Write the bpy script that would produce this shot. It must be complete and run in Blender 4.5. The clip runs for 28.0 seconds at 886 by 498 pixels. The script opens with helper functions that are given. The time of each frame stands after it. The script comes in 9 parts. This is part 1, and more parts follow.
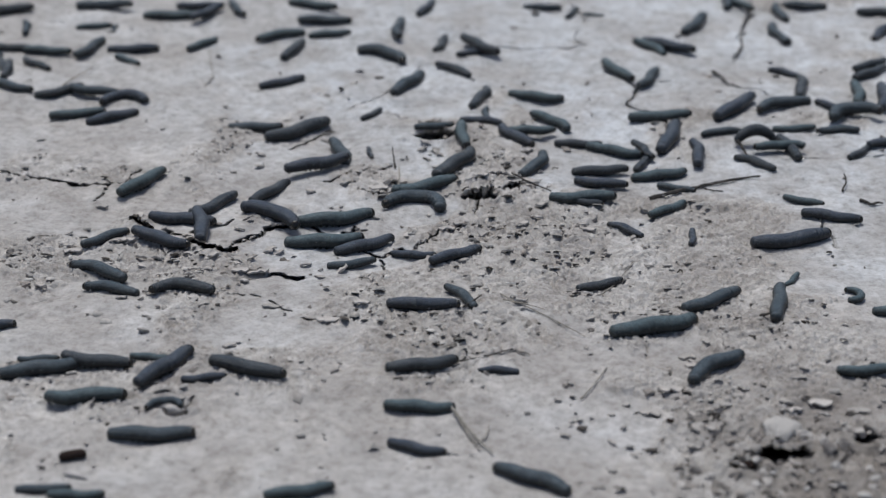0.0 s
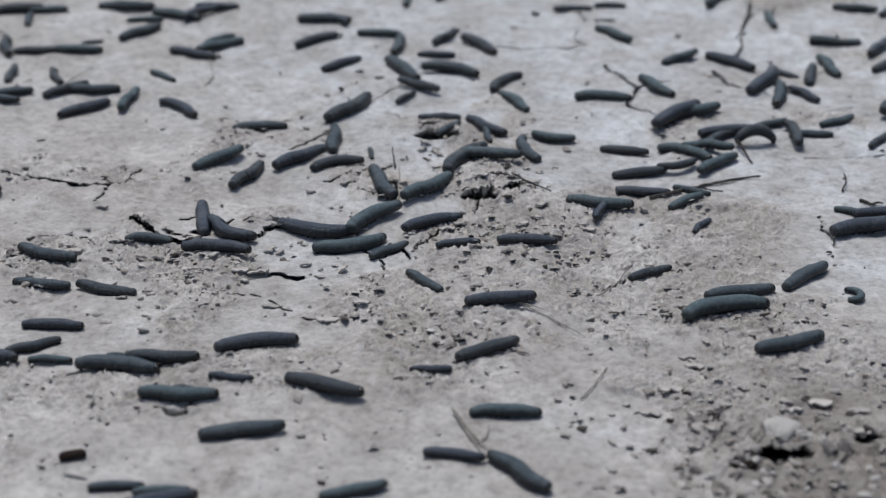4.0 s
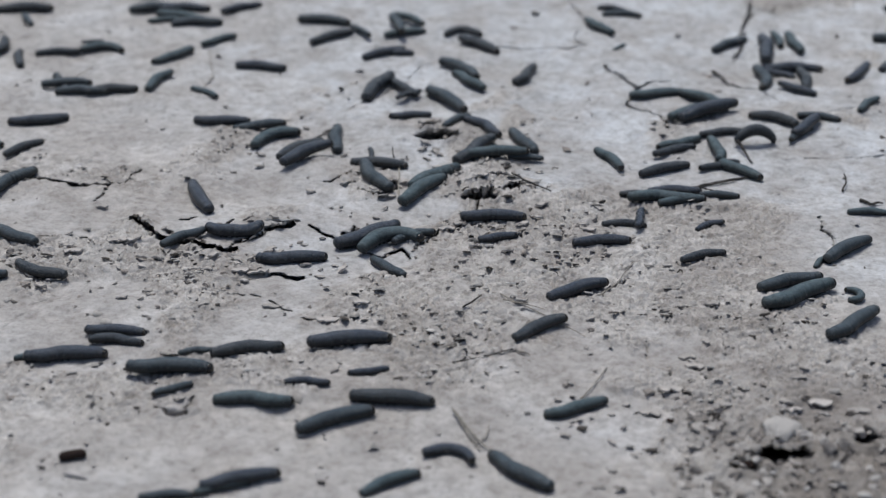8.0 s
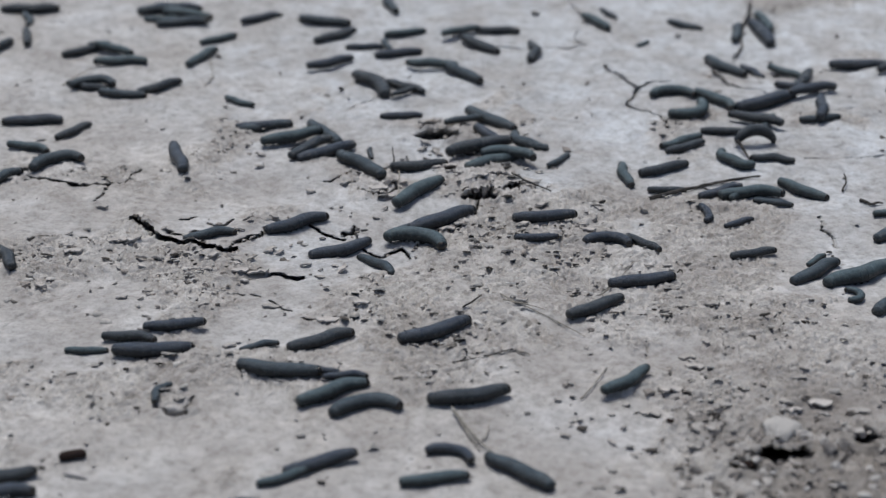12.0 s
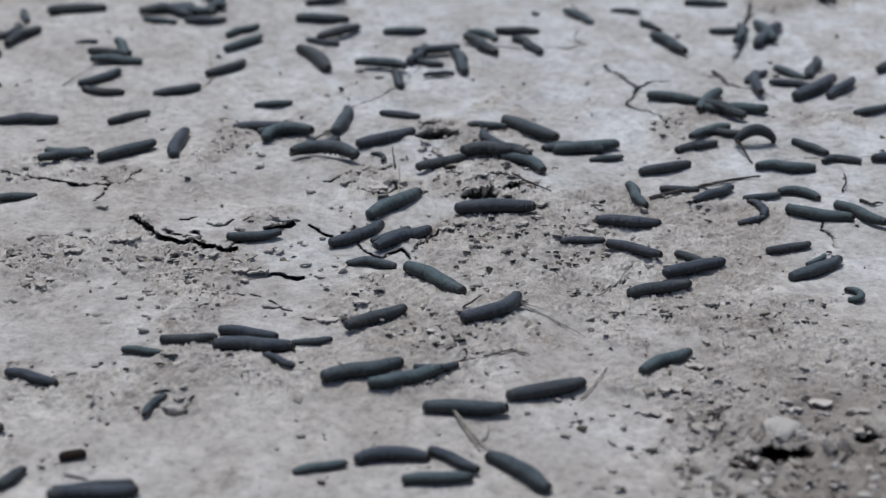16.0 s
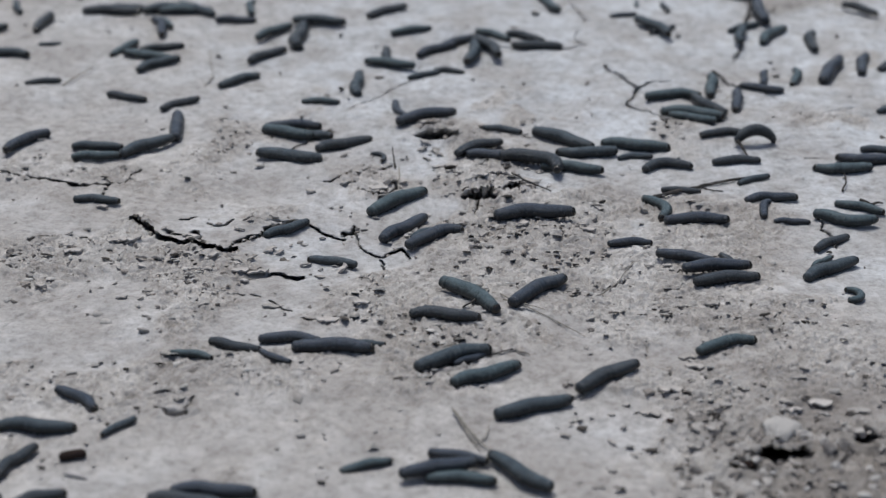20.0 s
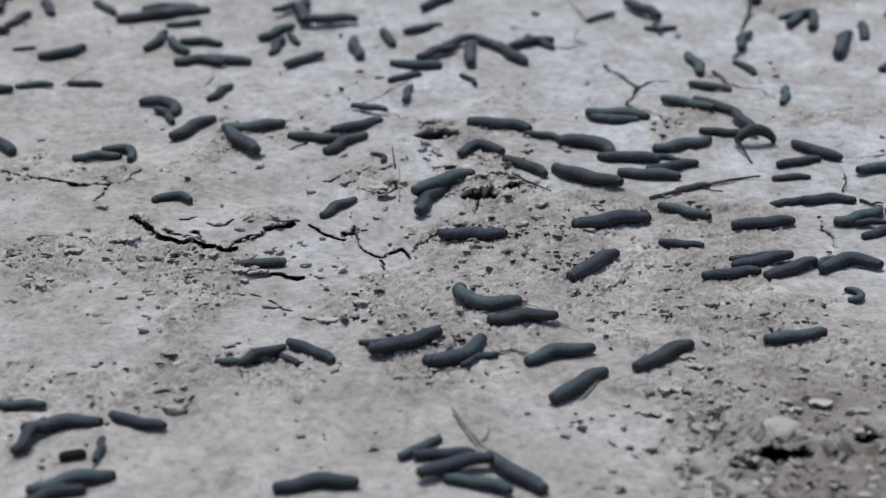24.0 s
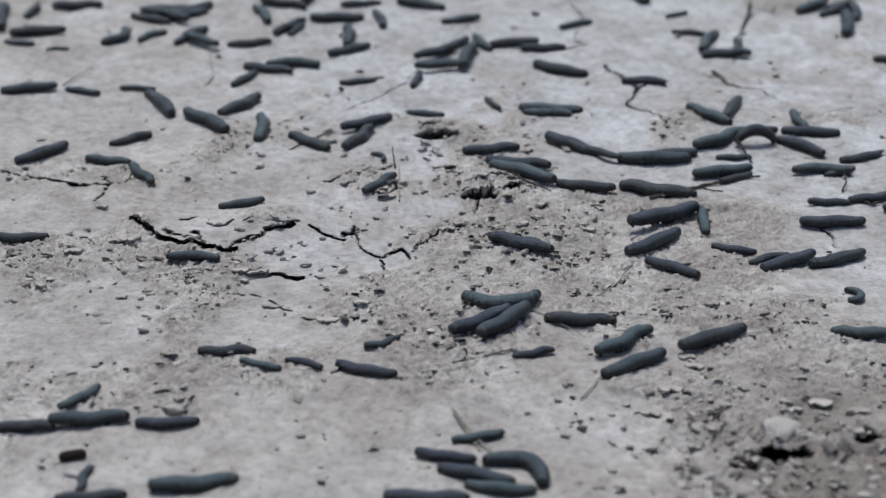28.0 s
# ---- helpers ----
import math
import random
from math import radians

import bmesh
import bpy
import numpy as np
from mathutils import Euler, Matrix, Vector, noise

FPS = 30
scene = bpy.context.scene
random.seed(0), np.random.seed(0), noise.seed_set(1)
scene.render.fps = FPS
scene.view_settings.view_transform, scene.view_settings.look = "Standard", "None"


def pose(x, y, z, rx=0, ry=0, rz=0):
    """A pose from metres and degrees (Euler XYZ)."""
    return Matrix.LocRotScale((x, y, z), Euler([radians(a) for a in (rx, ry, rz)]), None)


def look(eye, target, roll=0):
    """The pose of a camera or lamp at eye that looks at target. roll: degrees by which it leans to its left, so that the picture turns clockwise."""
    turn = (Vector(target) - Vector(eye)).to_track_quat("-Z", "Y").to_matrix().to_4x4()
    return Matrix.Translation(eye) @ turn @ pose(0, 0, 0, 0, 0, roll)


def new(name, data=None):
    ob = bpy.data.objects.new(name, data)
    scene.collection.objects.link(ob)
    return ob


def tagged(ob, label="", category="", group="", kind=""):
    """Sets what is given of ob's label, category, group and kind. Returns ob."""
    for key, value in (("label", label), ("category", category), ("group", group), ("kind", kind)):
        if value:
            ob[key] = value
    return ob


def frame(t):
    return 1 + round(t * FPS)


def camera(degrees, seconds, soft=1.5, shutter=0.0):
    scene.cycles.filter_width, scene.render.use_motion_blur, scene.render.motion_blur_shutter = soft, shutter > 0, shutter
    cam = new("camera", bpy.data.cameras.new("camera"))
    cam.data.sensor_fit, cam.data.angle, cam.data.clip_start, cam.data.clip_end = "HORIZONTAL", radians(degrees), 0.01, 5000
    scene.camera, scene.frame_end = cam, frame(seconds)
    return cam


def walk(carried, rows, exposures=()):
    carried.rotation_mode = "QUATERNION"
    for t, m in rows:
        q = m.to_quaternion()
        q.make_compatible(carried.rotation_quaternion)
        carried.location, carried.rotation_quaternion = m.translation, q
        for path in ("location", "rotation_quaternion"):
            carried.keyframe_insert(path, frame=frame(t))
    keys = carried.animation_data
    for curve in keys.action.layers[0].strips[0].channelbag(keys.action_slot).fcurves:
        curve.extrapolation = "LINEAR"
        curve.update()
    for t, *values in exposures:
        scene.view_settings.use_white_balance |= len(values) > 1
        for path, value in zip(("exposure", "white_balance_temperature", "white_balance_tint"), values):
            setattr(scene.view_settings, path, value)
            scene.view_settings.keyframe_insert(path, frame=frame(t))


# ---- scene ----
cam = camera(25.0, 28.0, soft=1.25)
EYE = (0.0, -0.9485, 0.4626)
walk(cam, [(0.0, look(EYE, (0, 0, 0))), (28.0, look(EYE, (0, 0, 0)))])
cam.data.dof.use_dof = True
cam.data.dof.focus_distance = 1.035
cam.data.dof.aperture_fstop = 7.4

# ---- light: open shade under a bright overcast sky ----
scene.view_settings.exposure = 0.0
world = bpy.data.worlds.new("overcast_sky")
scene.world = world
world.use_nodes = True
wn = world.node_tree
sky = wn.nodes.new("ShaderNodeTexSky")
sky.sky_type, sky.sun_disc = "NISHITA", False
sky.sun_elevation, sky.sun_rotation = radians(69), radians(-22)
sky.dust_density = 3.0
wn.nodes["Background"].inputs["Strength"].default_value = 0.080
wn.links.new(sky.outputs["Color"], wn.nodes["Background"].inputs["Color"])
sun = new("sun", bpy.data.lights.new("sun", "SUN"))
sun.data.energy, sun.data.angle, sun.data.color = 2.16, radians(24), (0.972, 0.98, 0.962)
sun.matrix_basis = look((-0.14, 0.34, 1.0), (0, 0, 0))


# ---- materials ----
def nodes_of(name, rough=0.8):
    mat = bpy.data.materials.new(name)
    mat.use_nodes = True
    nt = mat.node_tree
    bsdf = nt.nodes["Principled BSDF"]
    bsdf.inputs["Roughness"].default_value = rough
    return mat, nt, bsdf


def noise_node(nt, scale, detail=5.0, rough=0.6, coord="Object"):
    tc = nt.nodes.new("ShaderNodeTexCoord")
    n = nt.nodes.new("ShaderNodeTexNoise")
    n.inputs["Scale"].default_value, n.inputs["Detail"].default_value, n.inputs["Roughness"].default_value = scale, detail, rough
    nt.links.new(tc.outputs[coord], n.inputs["Vector"])
    return n


def ramp(nt, source, stops):
    r = nt.nodes.new("ShaderNodeValToRGB")
    while len(r.color_ramp.elements) < len(stops):
        r.color_ramp.elements.new(0.5)
    for e, (at, col) in zip(r.color_ramp.elements, stops):
        e.position, e.color = at, (*col, 1)
    nt.links.new(source, r.inputs["Fac"])
    return r


def mix(nt, fac, a, b, mode="MIX"):
    m = nt.nodes.new("ShaderNodeMix")
    m.data_type, m.blend_type = "RGBA", mode
    for sock, v in ((m.inputs["Factor"], fac), (m.inputs["A"], a), (m.inputs["B"], b)):
        if isinstance(v, bpy.types.NodeSocket):
            nt.links.new(v, sock)
        elif isinstance(v, tuple):
            sock.default_value = (*v, 1)
        else:
            sock.default_value = v
    return m.outputs["Result"]


def bump(nt, bsdf, height, strength, distance):
    b = nt.nodes.new("ShaderNodeBump")
    b.inputs["Strength"].default_value, b.inputs["Distance"].default_value = strength, distance
    nt.links.new(height, b.inputs["Height"])
    nt.links.new(b.outputs["Normal"], bsdf.inputs["Normal"])


def make_mud():
    """Dry mud: pale crust where it dried smooth, browner loose earth where it crumbled, cooler in tone farther off."""
    mat, nt, bsdf = nodes_of("dry_mud", 0.92)
    att = nt.nodes.new("ShaderNodeAttribute")
    att.attribute_name = "crust"
    big = noise_node(nt, 14, 4)
    mid = noise_node(nt, 90, 5, 0.65)
    fine = noise_node(nt, 520, 4, 0.7)
    grit = noise_node(nt, 1300, 2, 0.6)
    tc = nt.nodes.new("ShaderNodeTexCoord")
    chips = nt.nodes.new("ShaderNodeTexVoronoi")
    chips.inputs["Scale"].default_value, chips.inputs["Randomness"].default_value = 260, 1.0
    warp = mix(nt, 0.004, tc.outputs["Object"], noise_node(nt, 260, 2).outputs["Color"], "ADD")
    nt.links.new(warp, chips.inputs["Vector"])
    crust = ramp(nt, mid.outputs["Fac"], [(0.3, (0.57, 0.572, 0.58)), (0.55, (0.67, 0.672, 0.68)), (0.75, (0.73, 0.732, 0.74))])
    loose = ramp(nt, mid.outputs["Fac"], [(0.3, (0.49, 0.476, 0.464)), (0.55, (0.60, 0.586, 0.573)), (0.75, (0.67, 0.657, 0.645))])
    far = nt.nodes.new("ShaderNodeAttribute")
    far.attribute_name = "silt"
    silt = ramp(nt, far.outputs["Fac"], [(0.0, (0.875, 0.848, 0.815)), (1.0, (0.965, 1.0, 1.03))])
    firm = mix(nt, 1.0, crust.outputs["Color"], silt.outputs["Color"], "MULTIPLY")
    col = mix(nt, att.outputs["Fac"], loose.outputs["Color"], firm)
    tint = ramp(nt, big.outputs["Fac"], [(0.34, (0.76, 0.74, 0.72)), (0.62, (1.0, 1.0, 1.0))])
    col = mix(nt, 1.0, col, tint.outputs["Color"], "MULTIPLY")
    dusty = noise_node(nt, 22, 6, 0.62)
    dust = ramp(nt, dusty.outputs["Fac"], [(0.42, (0, 0, 0)), (0.62, (0.72, 0.72, 0.72))])
    col = mix(nt, dust.outputs["Color"], col, (0.385, 0.365, 0.35))
    mottle = ramp(nt, noise_node(nt, 110, 6, 0.75).outputs["Fac"], [(0.33, (0.66, 0.645, 0.63)), (0.5, (0.96, 0.96, 0.96)), (0.68, (1.08, 1.08, 1.08))])
    col = mix(nt, 0.85, col, mottle.outputs["Color"], "MULTIPLY")
    grain = ramp(nt, noise_node(nt, 230, 4, 0.7).outputs["Fac"], [(0.36, (0.68, 0.665, 0.65)), (0.5, (0.97, 0.97, 0.97)), (0.64, (1.08, 1.08, 1.085))])
    col = mix(nt, 0.6, col, grain.outputs["Color"], "MULTIPLY")
    stain = ramp(nt, fine.outputs["Fac"], [(0.28, (0.55, 0.52, 0.50)), (0.42, (1, 1, 1)), (0.8, (1.08, 1.07, 1.07))])
    col = mix(nt, 0.6, col, stain.outputs["Color"], "MULTIPLY")
    away = nt.nodes.new("ShaderNodeMath")
    away.operation = "SUBTRACT"
    away.inputs[0].default_value = 1.0
    nt.links.new(att.outputs["Fac"], away.inputs[1])
    tone = ramp(nt, chips.outputs["Color"], [(0.0, (0.80, 0.785, 0.77)), (0.45, (0.98, 0.98, 0.98)), (1.0, (1.1, 1.1, 1.1))])
    col = mix(nt, away.outputs[0], col, mix(nt, 1.0, col, tone.outputs["Color"], "MULTIPLY"))
    dug = nt.nodes.new("ShaderNodeAttribute")
    dug.attribute_name = "dug"
    browned = mix(nt, 1.0, col, (0.58, 0.555, 0.535), "MULTIPLY")
    col = mix(nt, dug.outputs["Fac"], col, browned)
    nt.links.new(col, bsdf.inputs["Base Color"])
    bsdf.inputs["Specular IOR Level"].default_value = 0.2
    flake = nt.nodes.new("ShaderNodeMath")
    flake.operation = "MULTIPLY"
    nt.links.new(chips.outputs["Color"], flake.inputs[0])
    nt.links.new(away.outputs[0], flake.inputs[1])
    add = nt.nodes.new("ShaderNodeMath")
    add.operation = "ADD"
    nt.links.new(fine.outputs["Fac"], add.inputs[0])
    nt.links.new(grit.outputs["Fac"], add.inputs[1])
    both = nt.nodes.new("ShaderNodeMath")
    both.operation = "MULTIPLY_ADD"
    both.inputs[1].default_value = 0.7
    nt.links.new(flake.outputs[0], both.inputs[0])
    nt.links.new(add.outputs[0], both.inputs[2])
    bump(nt, bsdf, both.outputs[0], 0.7, 0.0007)
    return mat


def make_earth(name, dark, light, scale=400):
    mat, nt, bsdf = nodes_of(name, 0.95)
    info = nt.nodes.new("ShaderNodeObjectInfo")
    n = noise_node(nt, scale, 4, 0.65)
    r = ramp(nt, n.outputs["Fac"], [(0.3, dark), (0.7, light)])
    tone = ramp(nt, info.outputs["Random"], [(0.0, (0.78, 0.77, 0.76)), (1.0, (1.08, 1.06, 1.05))])
    nt.links.new(mix(nt, 1.0, r.outputs["Color"], tone.outputs["Color"], "MULTIPLY"), bsdf.inputs["Base Color"])
    bsdf.inputs["Specular IOR Level"].default_value = 0.2
    bump(nt, bsdf, n.outputs["Fac"], 0.6, 0.0006)
    return mat


def make_crumbs():
    mat, nt, bsdf = nodes_of("earth_crumbs", 0.95)
    geo = nt.nodes.new("ShaderNodeNewGeometry")
    n = noise_node(nt, 700, 3, 0.6)
    # Darkest crumbs paint in the shadows between chips, besides real dark organic bits.
    r = ramp(nt, geo.outputs["Random Per Island"], [(0.0, (0.05, 0.045, 0.041)), (0.17, (0.13, 0.118, 0.108)), (0.22, (0.34, 0.325, 0.308)), (1.0, (0.62, 0.602, 0.582))])
    g = ramp(nt, n.outputs["Fac"], [(0.3, (0.75, 0.74, 0.73)), (0.7, (1.05, 1.05, 1.05))])
    nt.links.new(mix(nt, 1.0, r.outputs["Color"], g.outputs["Color"], "MULTIPLY"), bsdf.inputs["Base Color"])
    bsdf.inputs["Specular IOR Level"].default_value = 0.2
    return mat


def body_noise(nt, scale, detail, rough):
    at = nt.nodes.new("ShaderNodeAttribute")
    at.attribute_name = "body"
    n = nt.nodes.new("ShaderNodeTexNoise")
    n.inputs["Scale"].default_value, n.inputs["Detail"].default_value, n.inputs["Roughness"].default_value = scale, detail, rough
    nt.links.new(at.outputs["Vector"], n.inputs["Vector"])
    return n


def make_skin(name, dark, light, rough=0.42):
    """Sleek dark larval skin, sky light painted onto its top and shade onto its flanks, with a broken row of pale
    dashes along the side.
    """
    mat, nt, bsdf = nodes_of(name, rough)
    r = ramp(nt, body_noise(nt, 9, 6, 0.72).outputs["Fac"], [(0.32, dark), (0.7, light)])
    at = nt.nodes.new("ShaderNodeAttribute")
    at.attribute_name = "body"
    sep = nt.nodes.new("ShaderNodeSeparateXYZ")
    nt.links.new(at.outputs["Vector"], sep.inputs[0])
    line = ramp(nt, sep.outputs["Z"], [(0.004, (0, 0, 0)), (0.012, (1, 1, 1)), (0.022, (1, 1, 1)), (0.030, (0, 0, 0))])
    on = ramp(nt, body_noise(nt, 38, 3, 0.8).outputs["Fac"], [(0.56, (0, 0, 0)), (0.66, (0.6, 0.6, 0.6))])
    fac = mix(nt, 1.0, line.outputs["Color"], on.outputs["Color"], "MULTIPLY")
    # Sky sheen painted into the colour: paler and bluer upwards, darkened below.
    top_sheen = ramp(nt, sep.outputs["Z"], [(0.02, (0.7, 0.7, 0.7)), (0.085, (2.9, 3.2, 3.5))])
    skin = mix(nt, 1.0, r.outputs["Color"], top_sheen.outputs["Color"], "MULTIPLY")
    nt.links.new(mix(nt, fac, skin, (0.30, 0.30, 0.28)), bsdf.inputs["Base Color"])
    bsdf.inputs["Specular IOR Level"].default_value = 0.45
    bsdf.inputs["Coat Weight"].default_value, bsdf.inputs["Coat Roughness"].default_value = 0.1, 0.25
    bump(nt, bsdf, body_noise(nt, 45, 4, 0.65).outputs["Fac"], 0.4, 0.007)
    return mat


def make_plain(name, dark, light, scale, rough):
    mat, nt, bsdf = nodes_of(name, rough)
    n = noise_node(nt, scale, 4, 0.6)
    r = ramp(nt, n.outputs["Fac"], [(0.3, dark), (0.7, light)])
    nt.links.new(r.outputs["Color"], bsdf.inputs["Base Color"])
    bump(nt, bsdf, n.outputs["Fac"], 0.4, 0.0004)
    return mat


MUD = make_mud()
EARTH = make_earth("dry_earth_clod", (0.28, 0.256, 0.236), (0.47, 0.44, 0.412))
FLAKE = make_earth("crust_flake", (0.40, 0.382, 0.363), (0.53, 0.508, 0.485))
PALE_EARTH = make_earth("pale_silt", (0.50, 0.487, 0.47), (0.66, 0.646, 0.628))
DARK_EARTH = make_earth("damp_dark_earth", (0.022, 0.014, 0.012), (0.06, 0.042, 0.036))
CRUMBS = make_crumbs()
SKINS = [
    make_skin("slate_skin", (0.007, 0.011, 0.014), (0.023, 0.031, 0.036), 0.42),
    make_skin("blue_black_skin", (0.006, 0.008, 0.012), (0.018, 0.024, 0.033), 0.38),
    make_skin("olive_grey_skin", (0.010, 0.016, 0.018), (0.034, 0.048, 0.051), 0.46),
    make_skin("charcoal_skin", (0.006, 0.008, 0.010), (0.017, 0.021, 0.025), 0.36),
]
HEAD_MAT = make_plain("dark_head_capsule", (0.010, 0.009, 0.008), (0.03, 0.025, 0.02), 60, 0.14)
LEG_MAT = make_plain("leg_skin", (0.02, 0.02, 0.02), (0.06, 0.058, 0.052), 60, 0.5)
PALE_LEG_MAT = make_plain("pale_leg_skin", (0.12, 0.11, 0.095), (0.30, 0.28, 0.25), 60, 0.35)
STRAW = make_plain("dry_straw", (0.20, 0.18, 0.155), (0.37, 0.35, 0.31), 300, 0.7)
TWIG = make_plain("dark_twig_bark", (0.022, 0.02, 0.018), (0.07, 0.062, 0.055), 400, 0.85)
WITHERED = make_plain("withered_leaf", (0.08, 0.083, 0.09), (0.24, 0.245, 0.26), 250, 0.7)


# ---- ground ----
def lattice(ix, iy, seed):
    h = (ix.astype(np.int64) * 374761393 + iy.astype(np.int64) * 668265263 + seed * 144269504) & 0xFFFFFFFF
    h = ((h ^ (h >> 13)) * 1274126177) & 0xFFFFFFFF
    return ((h ^ (h >> 16)) & 0xFFFF) / 32767.5 - 1.0


def smooth_noise(x, y, seed):
    ix, iy = np.floor(x), np.floor(y)
    fx, fy = x - ix, y - iy
    fx, fy = fx * fx * (3 - 2 * fx), fy * fy * (3 - 2 * fy)
    a, b = lattice(ix, iy, seed), lattice(ix + 1, iy, seed)
    c, d = lattice(ix, iy + 1, seed), lattice(ix + 1, iy + 1, seed)
    return (a + (b - a) * fx) * (1 - fy) + (c + (d - c) * fx) * fy


def fbm(x, y, size, octaves, seed):
    total, amp, k = 0.0, 1.0, 1.0 / size
    for o in range(octaves):
        total = total + amp * smooth_noise(x * k + 17.3 * o, y * k - 9.1 * o, seed + o)
        amp, k = amp * 0.5, k * 2.03
    return total


def blob(x, y, cx, cy, rx, ry):
    return np.exp(-(((x - cx) / rx) ** 2 + ((y - cy) / ry) ** 2))


PATCHES = []


def patch(x, y, across, deep, crumbled):
    """A stretch of ground that has crumbled (above 0) or dried to a smooth plate (below 0)."""
    PATCHES.append((x, y, across, deep, crumbled))


patch(-0.220, -0.026, 0.013, 0.029, .7)
patch(-0.177, 0.001, 0.033, 0.031, .6)
patch(-0.132, -0.026, 0.026, 0.026, .7)
patch(-0.127, -0.076, 0.017, 0.036, .8)
patch(-0.041, -0.055, 0.026, 0.020, .8)
patch(0.005, 0.014, 0.021, 0.017, .7)
patch(0.036, 0.047, 0.034, 0.033, .8)
patch(0.058, -0.013, 0.038, 0.030, .6)
patch(-0.042, 0.062, 0.017, 0.019, .7)
patch(0.073, -0.093, 0.016, 0.014, .5)
patch(-0.007, -0.082, 0.056, 0.024, .45)
patch(-0.060, -0.121, 0.059, 0.022, .35)
patch(0.113, -0.051, 0.050, 0.034, .5)
patch(0.151, -0.207, 0.047, 0.037, 1.1)
patch(0.128, -0.178, 0.015, 0.024, .7)
patch(0.186, -0.121, 0.032, 0.033, .5)
patch(0.101, -0.148, 0.010, 0.010, .7)
patch(-0.005, 0.168, 0.020, 0.025, .6)
patch(-0.128, 0.133, 0.022, 0.026, -.05)
patch(0.021, 0.105, 0.019, 0.020, .4)
patch(-0.171, -0.148, 0.045, 0.022, .55)
patch(-0.177, -0.076, 0.031, 0.045, -.9)
patch(-0.081, -0.048, 0.024, 0.018, -.9)
patch(-0.061, 0.001, 0.025, 0.027, -.6)
patch(-0.028, -0.023, 0.016, 0.014, -.6)
patch(-0.097, -0.093, 0.025, 0.020, -.6)
patch(-0.020, 0.039, 0.026, 0.018, -.9)
patch(-0.028, 0.129, 0.020, 0.038, -.4)
patch(0.075, -0.173, 0.020, 0.022, -.6)
patch(0.061, -0.105, 0.014, 0.010, -.5)
patch(-0.100, 0.008, 0.015, 0.012, -.5)
patch(-0.092, -0.183, 0.055, 0.029, -.4)
patch(-0.016, -0.216, 0.061, 0.027, -.4)
patch(-0.231, 0.155, 0.054, 0.044, -.3)
patch(-0.212, 0.043, 0.028, 0.029, -.4)
patch(0.189, 0.097, 0.061, 0.036, -0.6)
patch(0.157, 0.001, 0.039, 0.041, 0.45)
patch(0.225, 0.014, 0.018, 0.042, -0.5)
patch(-0.022, -0.148, 0.042, 0.018, 0.25)
patch(0.006, 0.300, 0.337, 0.086, -.5)
patch(0.194, -0.026, 0.026, 0.039, -.3)


def looseness(x, y):
    """0 on smooth dried crust, 1 where the surface has crumbled."""
    x, y = x + 0.014 * fbm(x, y, 0.05, 5, 7), y + 0.014 * fbm(x, y, 0.05, 5, 9)
    m = 0.25 + 0.34 * fbm(x, y, 0.045, 5, 5)
    for cx, cy, rx, ry, k in PATCHES:
        m = m + k * blob(x, y, cx, cy, rx * 1.1, ry * 1.1)
    peeled = 1 / (1 + np.exp(-(m - 0.36) * 15))
    return np.clip(0.45 * np.clip(m, 0, 1) + 0.55 * peeled, 0.02, 1.0)


def swell(x, y):
    """The slow rise and fall of the ground, on which everything rests."""
    return 0.0020 * fbm(x, y, 0.10, 2, 21) + 0.0022 * blob(x, y, 0.03, 0.075, 0.05, 0.03)


CRACKS = []


def crack(width_mm, depth_mm, *course):
    CRACKS.append((width_mm / 1000, depth_mm / 1000, course))


crack(1.45, 5, (-0.256, 0.099), (-0.240, 0.094), (-0.222, 0.087), (-0.208, 0.080), (-0.197, 0.078), (-0.190, 0.075))
crack(1.2, 4, (-0.190, 0.075), (-0.185, 0.081), (-0.180, 0.083), (-0.175, 0.092), (-0.171, 0.100))
crack(2.4, 4, (-0.189, 0.075), (-0.190, 0.068), (-0.192, 0.057))
crack(3.4, 6, (-0.167, 0.030), (-0.161, 0.021), (-0.156, 0.012))
crack(1.9, 7, (-0.168, 0.031), (-0.162, 0.023), (-0.156, 0.013), (-0.148, 0.006), (-0.140, 0.001), (-0.132, -0.001), (-0.125, -0.008), (-0.116, -0.011), (-0.108, -0.008))
crack(1.7, 5, (-0.113, -0.007), (-0.109, 0.002), (-0.103, 0.007), (-0.097, 0.012), (-0.094, 0.020), (-0.087, 0.027), (-0.081, 0.029))
crack(1.7, 4, (-0.147, 0.020), (-0.141, 0.014), (-0.135, 0.011), (-0.131, 0.017))
crack(1.6, 4, (-0.131, 0.017), (-0.128, 0.005), (-0.122, -0.006))
crack(1.2, 3, (-0.143, 0.034), (-0.138, 0.033), (-0.133, 0.037))
crack(1.2, 3, (-0.127, 0.029), (-0.121, 0.023), (-0.117, 0.024), (-0.113, 0.030))
crack(0.9, 2, (-0.108, 0.029), (-0.093, 0.029), (-0.076, 0.031))
crack(1.3, 5, (-0.072, 0.027), (-0.065, 0.020), (-0.061, 0.016), (-0.052, 0.014))
crack(1.5, 5, (-0.052, 0.020), (-0.048, 0.017), (-0.046, 0.026))
crack(1.3, 5, (-0.047, 0.019), (-0.042, 0.002), (-0.037, -0.005), (-0.032, -0.008), (-0.028, -0.004), (-0.024, 0.000), (-0.020, -0.004), (-0.017, -0.008))
crack(0.9, 3, (-0.033, -0.011), (-0.030, -0.019), (-0.028, -0.029), (-0.029, -0.036))
crack(1.6, 4, (-0.089, -0.032), (-0.082, -0.036), (-0.076, -0.040), (-0.073, -0.038))
crack(1.1, 3, (-0.122, -0.064), (-0.119, -0.058), (-0.113, -0.055))
